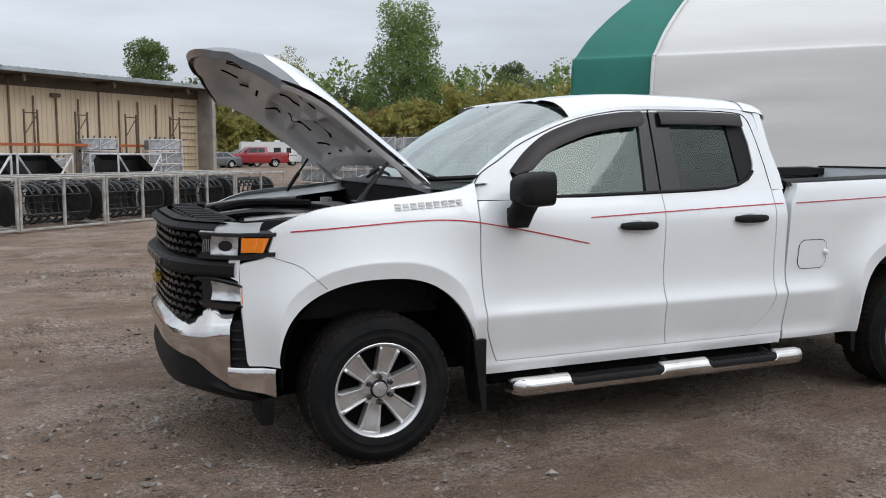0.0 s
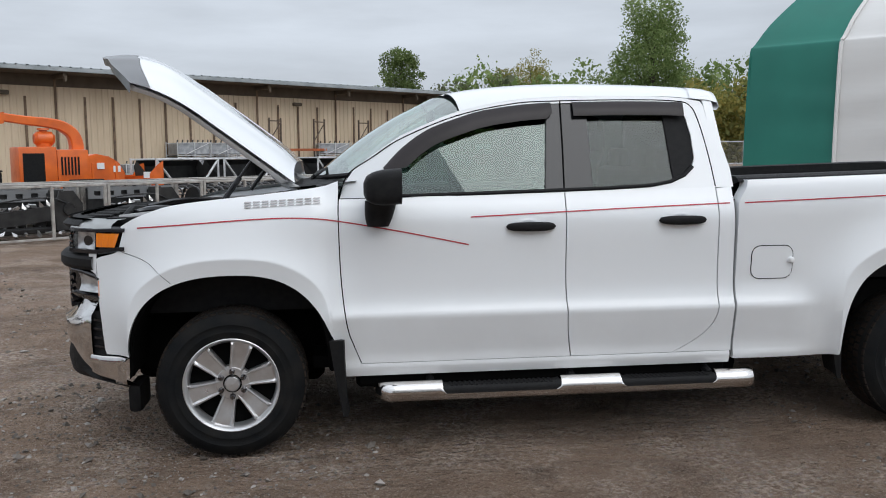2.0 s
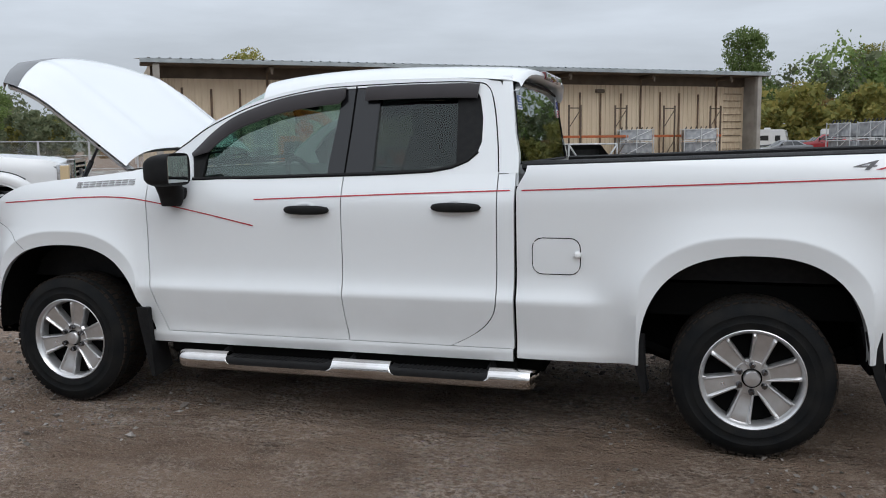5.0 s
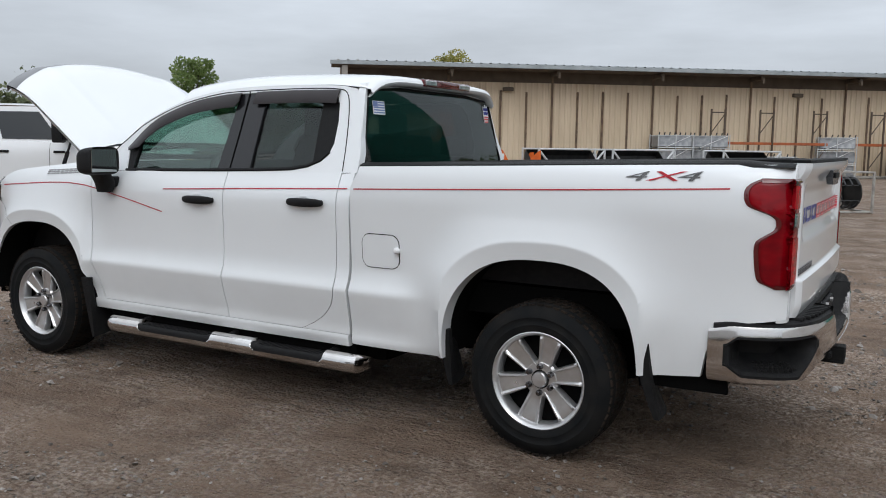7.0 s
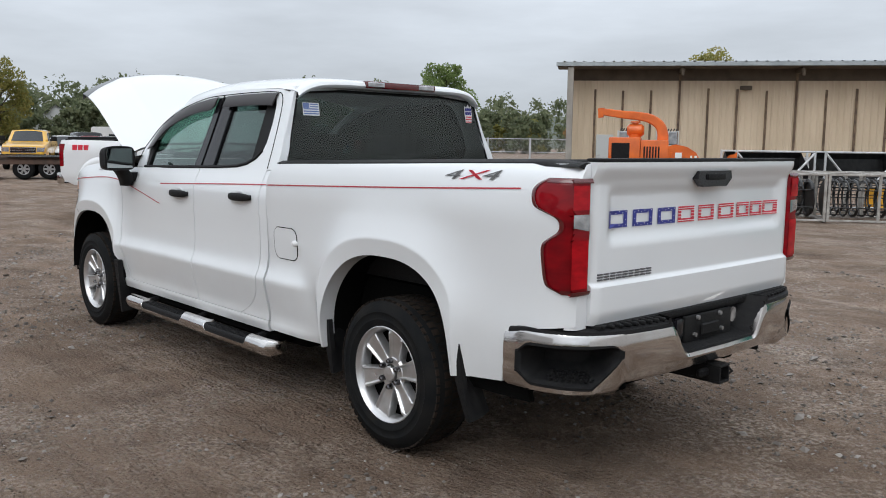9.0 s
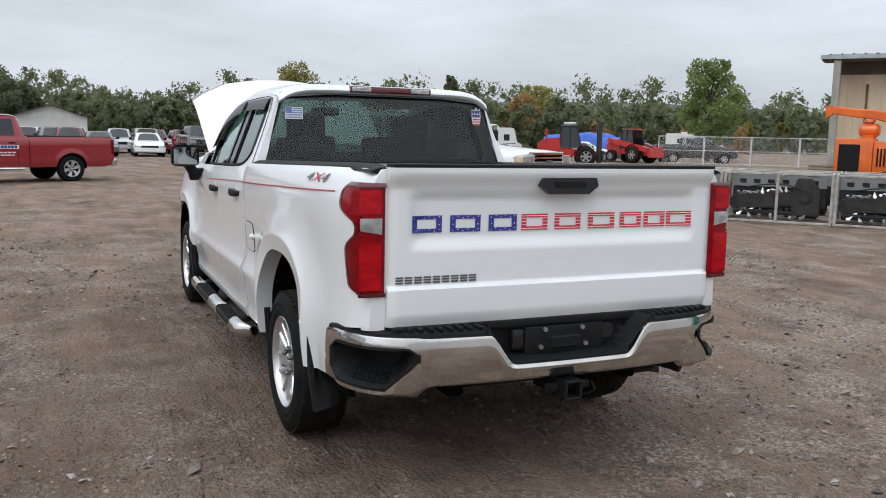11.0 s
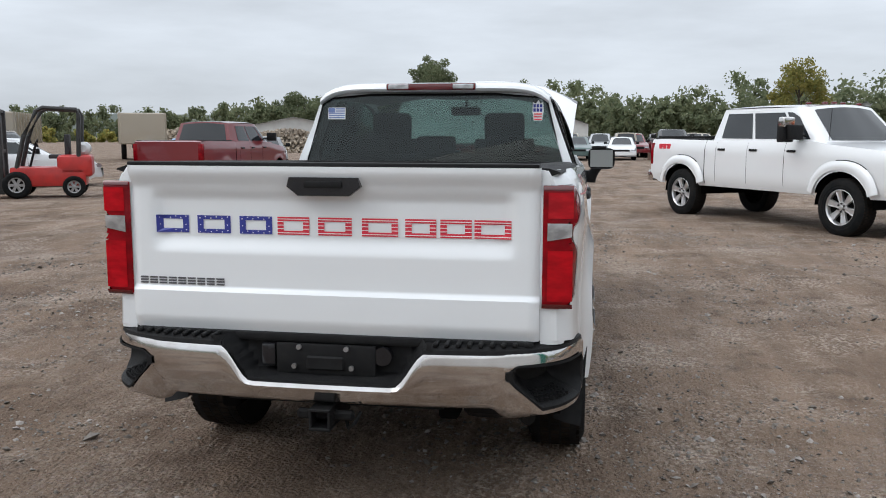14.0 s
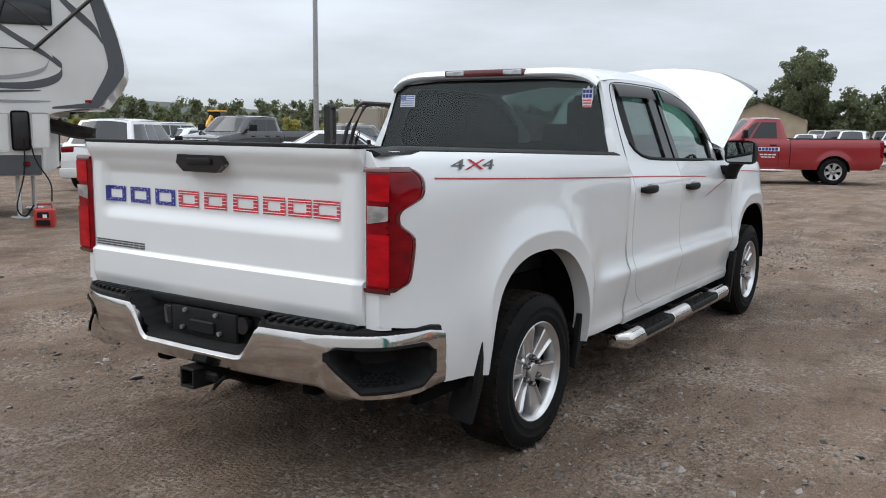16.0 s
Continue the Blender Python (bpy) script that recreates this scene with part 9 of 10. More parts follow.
def telehandler(m, mast=True):
    ob = thing("telehandler", m, "red rough-terrain lift truck with large tyres", "lift truck", "red lift trucks")
    bm = bmesh.new()
    slab(bm, [(2.0, 0.72), (3.15, 0.72), (3.35, 0.90), (3.38, 1.20), (3.15, 1.50), (2.75, 1.62), (2.10, 1.66)], -0.66, 0.66)
    slab(bm, [(0.9, 0.62), (2.2, 0.62), (2.2, 1.10), (1.7, 1.10), (0.9, 0.95)], -0.62, 0.62)
    slab(bm, [(-0.1, 0.55), (1.0, 0.55), (1.0, 0.95), (-0.1, 0.90)], -0.45, 0.45)
    part("body", bm, MACHINE_RED, ob, "red body and engine hood", smooth=25)
    for s in (-1, 1):
        bm = bmesh.new()
        grid(bm, 10, 1, lambda u, v: (0.55 + 0.72 * math.cos(math.pi * lerp(0.05, 0.80, u)), s * lerp(0.60, 1.02, v), 0.62 + 0.72 * math.sin(math.pi * lerp(0.05, 0.80, u))))
        bmesh.ops.solidify(bm, geom=bm.faces[:], thickness=0.03)
        part("mudguard", bm, MACHINE_RED, ob, "red mudguard", smooth=40)
        bm = bmesh.new()
        plate(bm, [(0.86, 1.12), (2.02, 1.12), (1.96, 2.30), (1.14, 2.28)], [], lambda a, b, d: (a, s * (0.60 - 0.06 * (b - 1.1)) - d * s, b), 0.01)
        part("side_glass", bm, FAR_GLASS, ob, "dark cab glass", smooth=0)
        bm = bmesh.new()
        for a, b in (((0.80, 1.05), (1.12, 2.34)), ((2.06, 1.05), (1.98, 2.34)), ((1.48, 1.05), (1.52, 2.34)), ((1.08, 2.33), (2.02, 2.36)), ((0.80, 1.08), (2.06, 1.08))):
            tube(bm, [(a[0], s * (0.62 - 0.06 * (a[1] - 1.1)), a[1]), (b[0], s * (0.62 - 0.06 * (b[1] - 1.1)), b[1])], 0.042, 6)
        part("cab_pillar", bm, BLACK_IRON, ob, "black cab frame", smooth=40)
    bm = bmesh.new()
    box(bm, 1.0, 2.08, -0.56, 0.56, 2.33, 2.42, 0.04, 2)
    part("cab_roof", bm, BLACK_IRON if mast else MACHINE_RED, ob, "flat cab roof")
    if mast:
        bm = bmesh.new()
        box(bm, 1.15, 1.85, -0.45, 0.45, 2.42, 2.58, 0.07, 3)
        part("roof_box", bm, FRAME_PALE, ob, "pale roof unit")
        bm = bmesh.new()
        tube(bm, [(2.85, -0.45, 1.5), (2.85, -0.45, 2.2)], 0.06, 8)
        part("exhaust_stack", bm, MACHINE_RED, ob, "red exhaust stack")
    bm = bmesh.new()
    box(bm, 1.35, 1.75, -0.22, 0.22, 1.10, 1.24, 0.04, 2)
    box(bm, 1.66, 1.78, -0.22, 0.22, 1.2, 1.75, 0.04, 2)
    part("seat", bm, FABRIC_DARK, ob, "black seat")
    bm = bmesh.new()
    if mast:
        for y in (-0.42, 0.42):
            box(bm, -0.38, -0.14, y - 0.08, y + 0.08, 0.22, 2.62, 0.012, 1)
            box(bm, -0.30, -0.18, y * 0.72 - 0.04, y * 0.72 + 0.04, 0.3, 2.45, 0.01, 1)
        for z in (0.45, 1.35, 2.5):
            box(bm, -0.34, -0.18, -0.42, 0.42, z, z + 0.11)
        box(bm, -0.50, -0.40, -0.65, 0.65, 0.35, 0.95, 0.01, 1)
        for y in (-0.36, 0.36):
            box(bm, -1.6, -0.42, y - 0.07, y + 0.07, 0.30, 0.36)
        part("mast", bm, BLACK_IRON, ob, "black lift mast")
    else:
        slab(bm, [(-0.9, 0.85), (-0.6, 0.80), (3.1, 1.45), (3.1, 1.72), (2.9, 1.75), (-0.9, 1.10)], 0.60, 0.88)
        slab(bm, [(-1.15, 0.45), (-0.85, 0.45), (-0.65, 1.10), (-1.0, 1.12)], -0.45, 0.88)
        part("lift_boom", bm, MACHINE_RED, ob, "red lift boom", smooth=25)
    for s in (-1, 1):
        alloy_wheel(ob, pose(0.55, s * 0.82, 0.60), s, MUDDY_WHEEL, 0.60, 0.40, 0.32, 6, True, 28, True)
        alloy_wheel(ob, pose(2.70, s * 0.80, 0.46), s, MUDDY_WHEEL, 0.46, 0.32, 0.24, 6, True, 28, True)
    return ob


MUDDY_WHEEL = (TREAD, TREAD, STEEL)
telehandler(pose(-34.6, 27.2, 0, 0, 0, 240))
telehandler(pose(-41.2, 36.2, 0, 0, 0, 190), False)


# ---- campers ----
CAMPER = varied("white_camper_skin", (0.66, 0.66, 0.65), (0.58, 0.58, 0.57), 1.2, 0.35, coat=0.3)
SWOOSH = bsdf("dark_grey_swoosh", (0.07, 0.075, 0.085), 0.35)
SWOOSH_L = bsdf("light_grey_swoosh", (0.28, 0.29, 0.30), 0.35)


def motorhome(m, L=7.5, label="white motorhome with grey side stripes"):
    ob = thing("motorhome", m, label, "motorhome", "parked campers")
    bm = bmesh.new()
    prof = [(0.0, 0.5), (0.0, 1.3), (0.6, 1.55), (0.75, 3.0), (1.1, 3.15), (L - 0.1, 3.15), (L, 3.0), (L, 0.5)]
    a = [bm.verts.new((x, -1.2, z)) for x, z in prof]
    b = [bm.verts.new((x, 1.2, z)) for x, z in prof]
    for i in range(len(prof)):
        bm.faces.new((a[i], a[(i + 1) % len(prof)], b[(i + 1) % len(prof)], b[i]))
    bm.faces.new(a), bm.faces.new(b)
    bmesh.ops.bevel(bm, geom=bm.edges[:], offset=0.07, segments=2, affect="EDGES")
    part("body", bm, CAMPER, ob)
    for s in (-1, 1):
        for x0, x1, z0, z1 in ((1.3, 1.9, 1.7, 2.4), (2.6, 3.5, 1.8, 2.4), (4.9, 5.9, 1.8, 2.4)):
            bm = bmesh.new()
            box(bm, x0, x1, s * 1.20 - 0.02, s * 1.20 + 0.02, z0, z1, 0.01, 1)
            part("side_window", bm, FAR_GLASS, ob)
        bm = bmesh.new()
        for k in range(3):
            bm.faces.new([bm.verts.new((x, s * 1.212, z)) for x, z in ((0.6 + k, 1.45 - 0.16 * k), (L - 0.4, 0.95 - 0.1 * k), (L - 0.4, 0.87 - 0.1 * k), (0.6 + k, 1.37 - 0.16 * k))])
        part("side_stripe", bm, SWOOSH, ob, smooth=0)
        for x in (1.1, L - 2.2):
            alloy_wheel(ob, pose(x, s * 1.05, 0.4), s, DARK_RIM, 0.4, 0.26, 0.22, 6, False, 24, True)
    bm = bmesh.new()
    grid(bm, 1, 4, lambda u, v: (lerp(0.595, 0.735, u), lerp(-1.05, 1.05, v), lerp(1.65, 2.75, u)))
    part("windshield", bm, FAR_GLASS, ob)
    for x in (2.5, 5.0):
        bm = bmesh.new()
        box(bm, x, x + 0.7, -0.35, 0.35, 3.14, 3.38, 0.06, 2)
        part("roof_unit", bm, CAMPER, ob)
    return ob


mh = motorhome(pose(-60.5, 37.0, 0, 0, 0, 240))
mh.scale = (0.85, 0.85, 0.80)
copy_thing(mh, pose(-62.5, 29.5, 0, 0, 0, 245))
copy_thing(mh, pose(-66.0, 66.0, 0, 0, 0, 215))
copy_thing(mh, pose(14.0, 86.0, 0, 0, 0, 170))
copy_thing(mh, pose(23.0, 86.5, 0, 0, 0, 175))
copy_thing(mh, pose(30.5, 84.0, 0, 0, 0, 178))


def fifth_wheel(m):
    """A long camper whose nose hangs over; local x runs back from the nose, the seen side is at y = 0."""
    ob = thing("fifth_wheel_camper", m, "large white camper trailer with grey swooshes and raised nose", "camper trailer")
    prof = [(0.20, 2.92), (0.10, 2.42), (0.17, 2.20), (0.50, 1.76), (1.20, 1.74), (1.36, 1.66), (1.38, 0.70), (11.0, 0.62), (11.1, 3.95), (1.4, 4.0), (0.62, 3.85), (0.36, 3.45)]
    prof = [(a, b) for a, b in prof]
    bm = bmesh.new()
    a = [bm.verts.new((x, 0, z)) for x, z in prof]
    b = [bm.verts.new((x, 2.45, z)) for x, z in prof]
    n = len(prof)
    for i in range(n):
        bm.faces.new((a[i], a[(i + 1) % n], b[(i + 1) % n], b[i]))
    bm.faces.new(a), bm.faces.new(b)
    bmesh.ops.bevel(bm, geom=[e for e in bm.edges if abs(e.verts[0].co.y - e.verts[1].co.y) > 1 or True], offset=0.05, segments=2, affect="EDGES")
    part("body", bm, CAMPER, ob)

    def swoosh(pts, w, mat, nm="swoosh"):
        bm = bmesh.new()
        line = curve(pts, 8)
        k = len(line)
        lo, hi = [], []
        for i, (x, z) in enumerate(line):
            ww = w * math.sin(math.pi * (0.08 + 0.9 * i / k)) ** 0.7
            lo.append(bm.verts.new((x, -0.006, z - ww / 2)))
            hi.append(bm.verts.new((x, -0.006, z + ww / 2)))
        for i in range(k - 1):
            bm.faces.new((lo[i], lo[i + 1], hi[i + 1], hi[i]))
        part(nm, bm, mat, ob, smooth=0)
    bm = bmesh.new()
    edge = curve([(0.44, 3.60), (0.205, 2.90), (0.115, 2.42), (0.19, 2.20), (0.52, 1.775)], 6)
    inn = curve([(0.62, 3.55), (0.45, 2.92), (0.36, 2.52), (0.40, 2.30), (0.64, 1.86)], 6)
    for i in range(len(edge) - 1):
        bm.faces.new([bm.verts.new((p[0], -0.007, p[1])) for p in (edge[i], edge[i + 1], inn[i + 1], inn[i])])
    bm.faces.new([bm.verts.new((x, -0.007, z)) for x, z in ((0.52, 1.775), (0.64, 1.86), (1.20, 1.785), (1.20, 1.755))])
    part("nose_band", bm, SWOOSH, ob, smooth=0)
    swoosh([(2.6, 3.30), (2.0, 3.05), (1.6, 2.80), (1.25, 2.58), (1.05, 2.40)], 0.10, SWOOSH)
    swoosh([(1.16, 2.56), (1.03, 2.40), (1.10, 2.24), (1.40, 2.13), (1.80, 2.10), (2.6, 2.14)], 0.13, SWOOSH)
    swoosh([(1.20, 2.52), (1.30, 2.36), (1.6, 2.26), (2.0, 2.22), (2.6, 2.26)], 0.07, SWOOSH_L)
    swoosh([(1.10, 3.55), (0.85, 3.30), (0.55, 3.02), (0.42, 2.80)], 0.15, SWOOSH)
    swoosh([(1.35, 2.03), (1.7, 2.02), (2.1, 2.0), (2.6, 1.98)], 0.035, SWOOSH)
    swoosh([(1.22, 1.87), (1.6, 1.86), (2.1, 1.87), (2.6, 1.90)], 0.045, SWOOSH_L)
    bm = bmesh.new()
    box(bm, 1.395, 11.0, -0.012, -0.004, 0.72, 1.03)
    part("lower_band", bm, SWOOSH, ob, "dark grey lower band")
    bm = bmesh.new()
    box(bm, 1.53, 1.80, -0.05, -0.01, 1.10, 1.72, 0.06, 3)
    part("hatch", bm, BLACK_GLOSS, ob, "black open hatch")
    bm = bmesh.new()
    box(bm, 1.24, 1.51, -0.10, -0.06, 1.14, 1.69, 0.05, 3)
    part("hatch_lid", bm, CAMPER, ob, "white hatch lid")
    bm = bmesh.new()
    box(bm, 1.83, 3.6, -0.02, -0.004, 1.08, 1.68, 0.02, 1)
    part("storage_door", bm, CAMPER, ob)
    bm = bmesh.new()
    box(bm, 1.14, 2.3, -0.03, -0.004, 3.03, 3.62, 0.02, 2)
    part("side_window", bm, FAR_GLASS, ob, "dark side window")
    for pts, r_ in (([(0.36, -0.30, 3.60), (1.42, -0.12, 2.64)], 0.032), ([(2.05, -0.10, 3.58), (1.20, -0.10, 2.95)], 0.012), ([(1.80, -0.10, 3.38), (2.02, -0.10, 2.74)], 0.012), ([(1.44, -0.06, 2.66), (2.4, -0.06, 2.67)], 0.010), ([(2.0, -0.05, 2.6), (1.98, -0.05, 1.9)], 0.02)):
        bm = bmesh.new()
        tube(bm, pts, r_, 6)
        part("awning_arm", bm, BLACK_IRON, ob, "black awning arm")
    bm = bmesh.new()
    box(bm, 0.62, 0.72, -0.02, -0.004, 1.86, 1.90, 0.008, 1)
    part("marker_lamp", bm, RED_LENS, ob, "red marker lamp")
    bm = bmesh.new()
    box(bm, 1.56, 1.66, -0.04, -0.01, 0.86, 0.93, 0.01, 1)
    part("marker_lamp", bm, RED_LENS, ob, "red marker lamp")
    for y in (0.35, 2.1):
        bm = bmesh.new()
        tube(bm, [(1.80, y, 0.75), (1.80, y, 0.03)], 0.035, 8)
        box(bm, 1.66, 1.94, y - 0.14, y + 0.14, 0.0, 0.03, 0.01, 1)
        part("landing_leg", bm, FRAME_PALE, ob, "pale landing leg")
    bm = bmesh.new()
    tube(bm, [(1.38, 1.1, 1.5), (1.0, 1.1, 1.40), (0.7, 1.1, 1.35), (0.65, 1.1, 1.15)], 0.12, 8)
    part("hitch_pin_box", bm, BLACK_IRON, ob)
    bm = bmesh.new()
    tube(bm, curve([(1.62, -0.06, 1.3), (1.64, -0.12, 0.75), (1.74, -0.30, 0.25), (1.60, -0.55, 0.12), (1.45, -0.75, 0.30)], 6), 0.012, 6)
    tube(bm, curve([(1.55, -0.06, 1.5), (1.48, -0.12, 1.0), (1.25, -0.35, 0.62), (1.20, -0.70, 0.36)], 6), 0.012, 6)
    part("cable", bm, BLACK_PLASTIC, ob, "black cables")
    for x in (7.0, 7.9):
        alloy_wheel(ob, pose(x, 0.25, 0.38), -1, DARK_RIM, 0.38, 0.24, 0.22, 6, False, 24, True)
    # the seen side faces +y
    for ch in ob.children:
        if ch.type == "MESH":
            for v in ch.data.vertices:
                v.co.y = -v.co.y
            ch.data.flip_normals()
        else:
            ch.location.y = -ch.location.y
    return ob


FW = pose(-1.62, -9.15, 0, 0, 0, -38)
fifth_wheel(FW)
# red jump starter on the ground under the nose
js = thing("jump_starter", pose(0.12, -8.95, 0, 0, 0, 130) @ Matrix.Scale(0.82, 4), "red portable jump starter standing on the dirt", "jump starter")
bm = bmesh.new()
box(bm, -0.17, 0.17, -0.10, 0.10, 0.02, 0.36, 0.05, 3)
part("case", bm, MACHINE_RED, js, "red case")
bm = bmesh.new()
tube(bm, [(-0.13, 0, 0.34), (-0.12, 0, 0.44), (0.12, 0, 0.44), (0.13, 0, 0.34)], 0.02, 8)
part("carry_handle", bm, MACHINE_RED, js)
bm = bmesh.new()
box(bm, -0.12, 0.12, -0.11, -0.095, 0.06, 0.16, 0.01, 1)
box(bm, -0.10, 0.10, -0.11, -0.095, 0.20, 0.30, 0.01, 1)
part("front_panel", bm, BLACK_PLASTIC, js, "black front panel")
bm = bmesh.new()
box(bm, 0.0, 0.07, -0.118, -0.110, 0.20, 0.26)
part("paper_tag", bm, WHITE_DECAL, js)

# ---- gooseneck flatbed trailer behind the red truck ----
tr = thing("flatbed_trailer", pose(-24.3, 13.6, 0, 0, 0, 246.5), "long rusty flatbed trailer with triple axles", "trailer")
bm = bmesh.new()
box(bm, 0.8, 10.5, -1.15, 1.15, 0.68, 0.80, 0.02, 1)
for y in (-1.15, 1.05):
    box(bm, 0.8, 10.5, y, y + 0.10, 0.55, 0.84, 0.01, 1)
part("deck", bm, varied("rusty_deck", (0.12, 0.07, 0.05), (0.07, 0.05, 0.04), 3, 0.8), tr, "rust-brown deck")
bm = bmesh.new()
tube(bm, [(-2.4, 0, 0.5), (0.8, -0.7, 0.65)], 0.06, 6)
tube(bm, [(-2.4, 0, 0.5), (0.8, 0.7, 0.65)], 0.06, 6)
box(bm, -0.9, -0.5, -0.3, 0.3, 0.55, 1.0, 0.05, 1)
part("drawbar", bm, BLACK_IRON, tr)
for k in range(3):
    for s in (-1, 1):
        alloy_wheel(tr, pose(5.6 + k * 0.85, s * 1.0, 0.38), s, DARK_RIM, 0.38, 0.22, 0.2, 6, False, 24, True)
for s in (-1, 1):
    bm = bmesh.new()
    box(bm, 5.1, 7.8, s * 1.12 - 0.14, s * 1.12 + 0.14, 0.80, 0.85, 0.02, 1)
    part("mudguard", bm, BLACK_IRON, tr)

# ---- yellow earthmovers, dump bodies, the light pole ----
for x, y, a, sc in ((-59.4, -71.7, 20, 1.0), (-84.0, -70.0, 60, 0.9)):
    ob = thing("earthmover", pose(x, y, 0, 0, 0, a), "yellow earthmoving machine with glazed cab", "earthmover", "yellow earthmovers")
    bm = bmesh.new()
    box(bm, -2.5, 1.0, -1.0, 1.0, 1.0, 2.2, 0.12, 2)
    box(bm, -0.6, 1.0, -0.8, 0.8, 3.15, 3.35, 0.05, 1)
    part("body", bm, YELLOW, ob)
    bm = bmesh.new()
    box(bm, -0.5, 0.9, -0.75, 0.75, 2.2, 3.15, 0.03, 1)
    part("cab_glass", bm, FAR_GLASS, ob)
    bm = bmesh.new()
    tube(bm, [(0.9, 0.5, 1.6), (2.6, 0.5, 2.6), (4.0, 0.5, 1.2)], 0.2, 6)
    part("lift_arm", bm, YELLOW, ob)
    for s in (-1, 1):
        for xx in (-1.7, 1.2):
            alloy_wheel(ob, pose(xx, s * 1.1, 0.8), s, DARK_RIM, 0.8, 0.5, 0.4, 6, False, 24, True)
for x, y, a in ((-40.5, -25.5, 30), (-37.0, -32.0, 25)):
    ob = thing("dump_trailer", pose(x, y, 0, 0, 0, a), "tan ribbed dump trailer", "dump trailer", "dump trailers")
    bm = bmesh.new()
    box(bm, -4, 4, -1.2, 1.2, 1.0, 2.75, 0.05, 1)
    part("box_body", bm, P_TAN, ob)
    for k in range(11):
        for s in (-1, 1):
            bm = bmesh.new()
            box(bm, -3.95 + k * 0.77, -3.8 + k * 0.77, s * 1.24 - 0.05, s * 1.24 + 0.05, 1.0, 2.75)
            part("rib", bm, P_TAN, ob, smooth=0)
    for s in (-1, 1):
        for xx in (-2.9, -1.8):
            alloy_wheel(ob, pose(xx, s * 1.0, 0.5), s, DARK_RIM, 0.5, 0.3, 0.28, 6, False, 24, True)
    bm = bmesh.new()
    box(bm, -4, 4, -0.5, 0.5, 0.7, 1.0)
    part("chassis", bm, BLACK_IRON, ob)
pole = thing("light_pole", pose(-47.6, -46.5, 0), "tall grey steel light pole", "light pole")
bm = bmesh.new()
tube(bm, [(0, 0, -0.2), (0, 0, 24)], [0.24, 0.15], 10)
part("mast", bm, STEEL, pole)
bm = bmesh.new()
tube(bm, [(0, 0, 0), (0, 0, 0.7)], 0.4, 12)
part("footing", bm, CONCRETE, pole)
# blue tarpaulins over boats
for x, y in ((-60.0, 42.5), (-63.5, 47.0)):
    bm = bmesh.new()
    grid(bm, 12, 8, lambda u, v: ((u - 0.5) * 6, (v - 0.5) * 2.6, 0.1 + 2.2 * math.sin(math.pi * v) ** 0.5 * (0.75 + 0.25 * math.sin(math.pi * u)) + 0.1 * math.sin(u * 20)))
    ob = part("covered_boat", bm, TARP, None)
    ob.matrix_world = pose(x, y, 0, 0, 0, 60)
    tagged(ob, "boat under a bright blue tarpaulin", "covered boat", "covered boats")

# ---- fence and gate panels ----
def fence_panel(m, L=3.0, H=2.0):
    ob = thing("fence_panel", m, "galvanised chain-link gate panel", "fence", "fence panels")
    for x in (0, L):
        bm = bmesh.new()
        tube(bm, [(x, 0, 0), (x, 0, H)], 0.035, 6)
        part("post", bm, FRAME_PALE, ob)
    for z in (0.12, H * 0.5, H - 0.05):
        bm = bmesh.new()
        tube(bm, [(0, 0, z), (L, 0, z)], 0.022, 6)
        part("rail", bm, FRAME_PALE, ob)
    bm = bmesh.new()
    k = 0
    step = 0.16
    for i in range(int((L + H) / step)):
        d = i * step
        a = (max(0, d - H), min(H, d))
        b = (min(L, d), max(0, d - L))
        tube(bm, [(a[0], 0, a[1]), (b[0], 0, b[1])], 0.004, 3, caps=False)
        tube(bm, [(L - a[0], 0, a[1]), (L - b[0], 0, b[1])], 0.004, 3, caps=False)
    part("wire_mesh", bm, FRAME_PALE, ob, smooth=0)
    return ob


fp = fence_panel(pose(-40.5, 36.6, 0, 0, 0, 48))
for k in range(1, 5):
    copy_thing(fp, pose(-40.5 + 2.05 * k, 36.6 + 2.28 * k, 0, 0, 0, 48))
for k in range(9):
    copy_thing(fp, pose(-44 + 2.4 * k, 62 + 1.8 * k, 0, 0, 0, 37))
for k in range(5):
    copy_thing(fp, pose(13.6 + 2.6 * k, 28.4 + 1.2 * k, 0, 0, 0, 25))
bm = bmesh.new()
box(bm, 0, 0.6, -0.02, 0.0, 1.15, 1.85, 0.01, 1)
sign = part("warning_sign", bm, WHITE_DECAL, None)
sign.matrix_world = pose(16.4, 29.55, 0.0, 0, 0, 25)
tagged(sign, "white sign with red head on the fence", "sign")
bm = bmesh.new()
box(bm, 0.03, 0.57, -0.028, -0.021, 1.66, 1.82)
part("sign_head", bm, RED_DECAL, sign)
bm = bmesh.new()
for k in range(3):
    box(bm, 0.1, 0.5, -0.028, -0.021, 1.25 + 0.12 * k, 1.29 + 0.12 * k)
part("sign_bars", bm, BLACK_PLASTIC, sign)

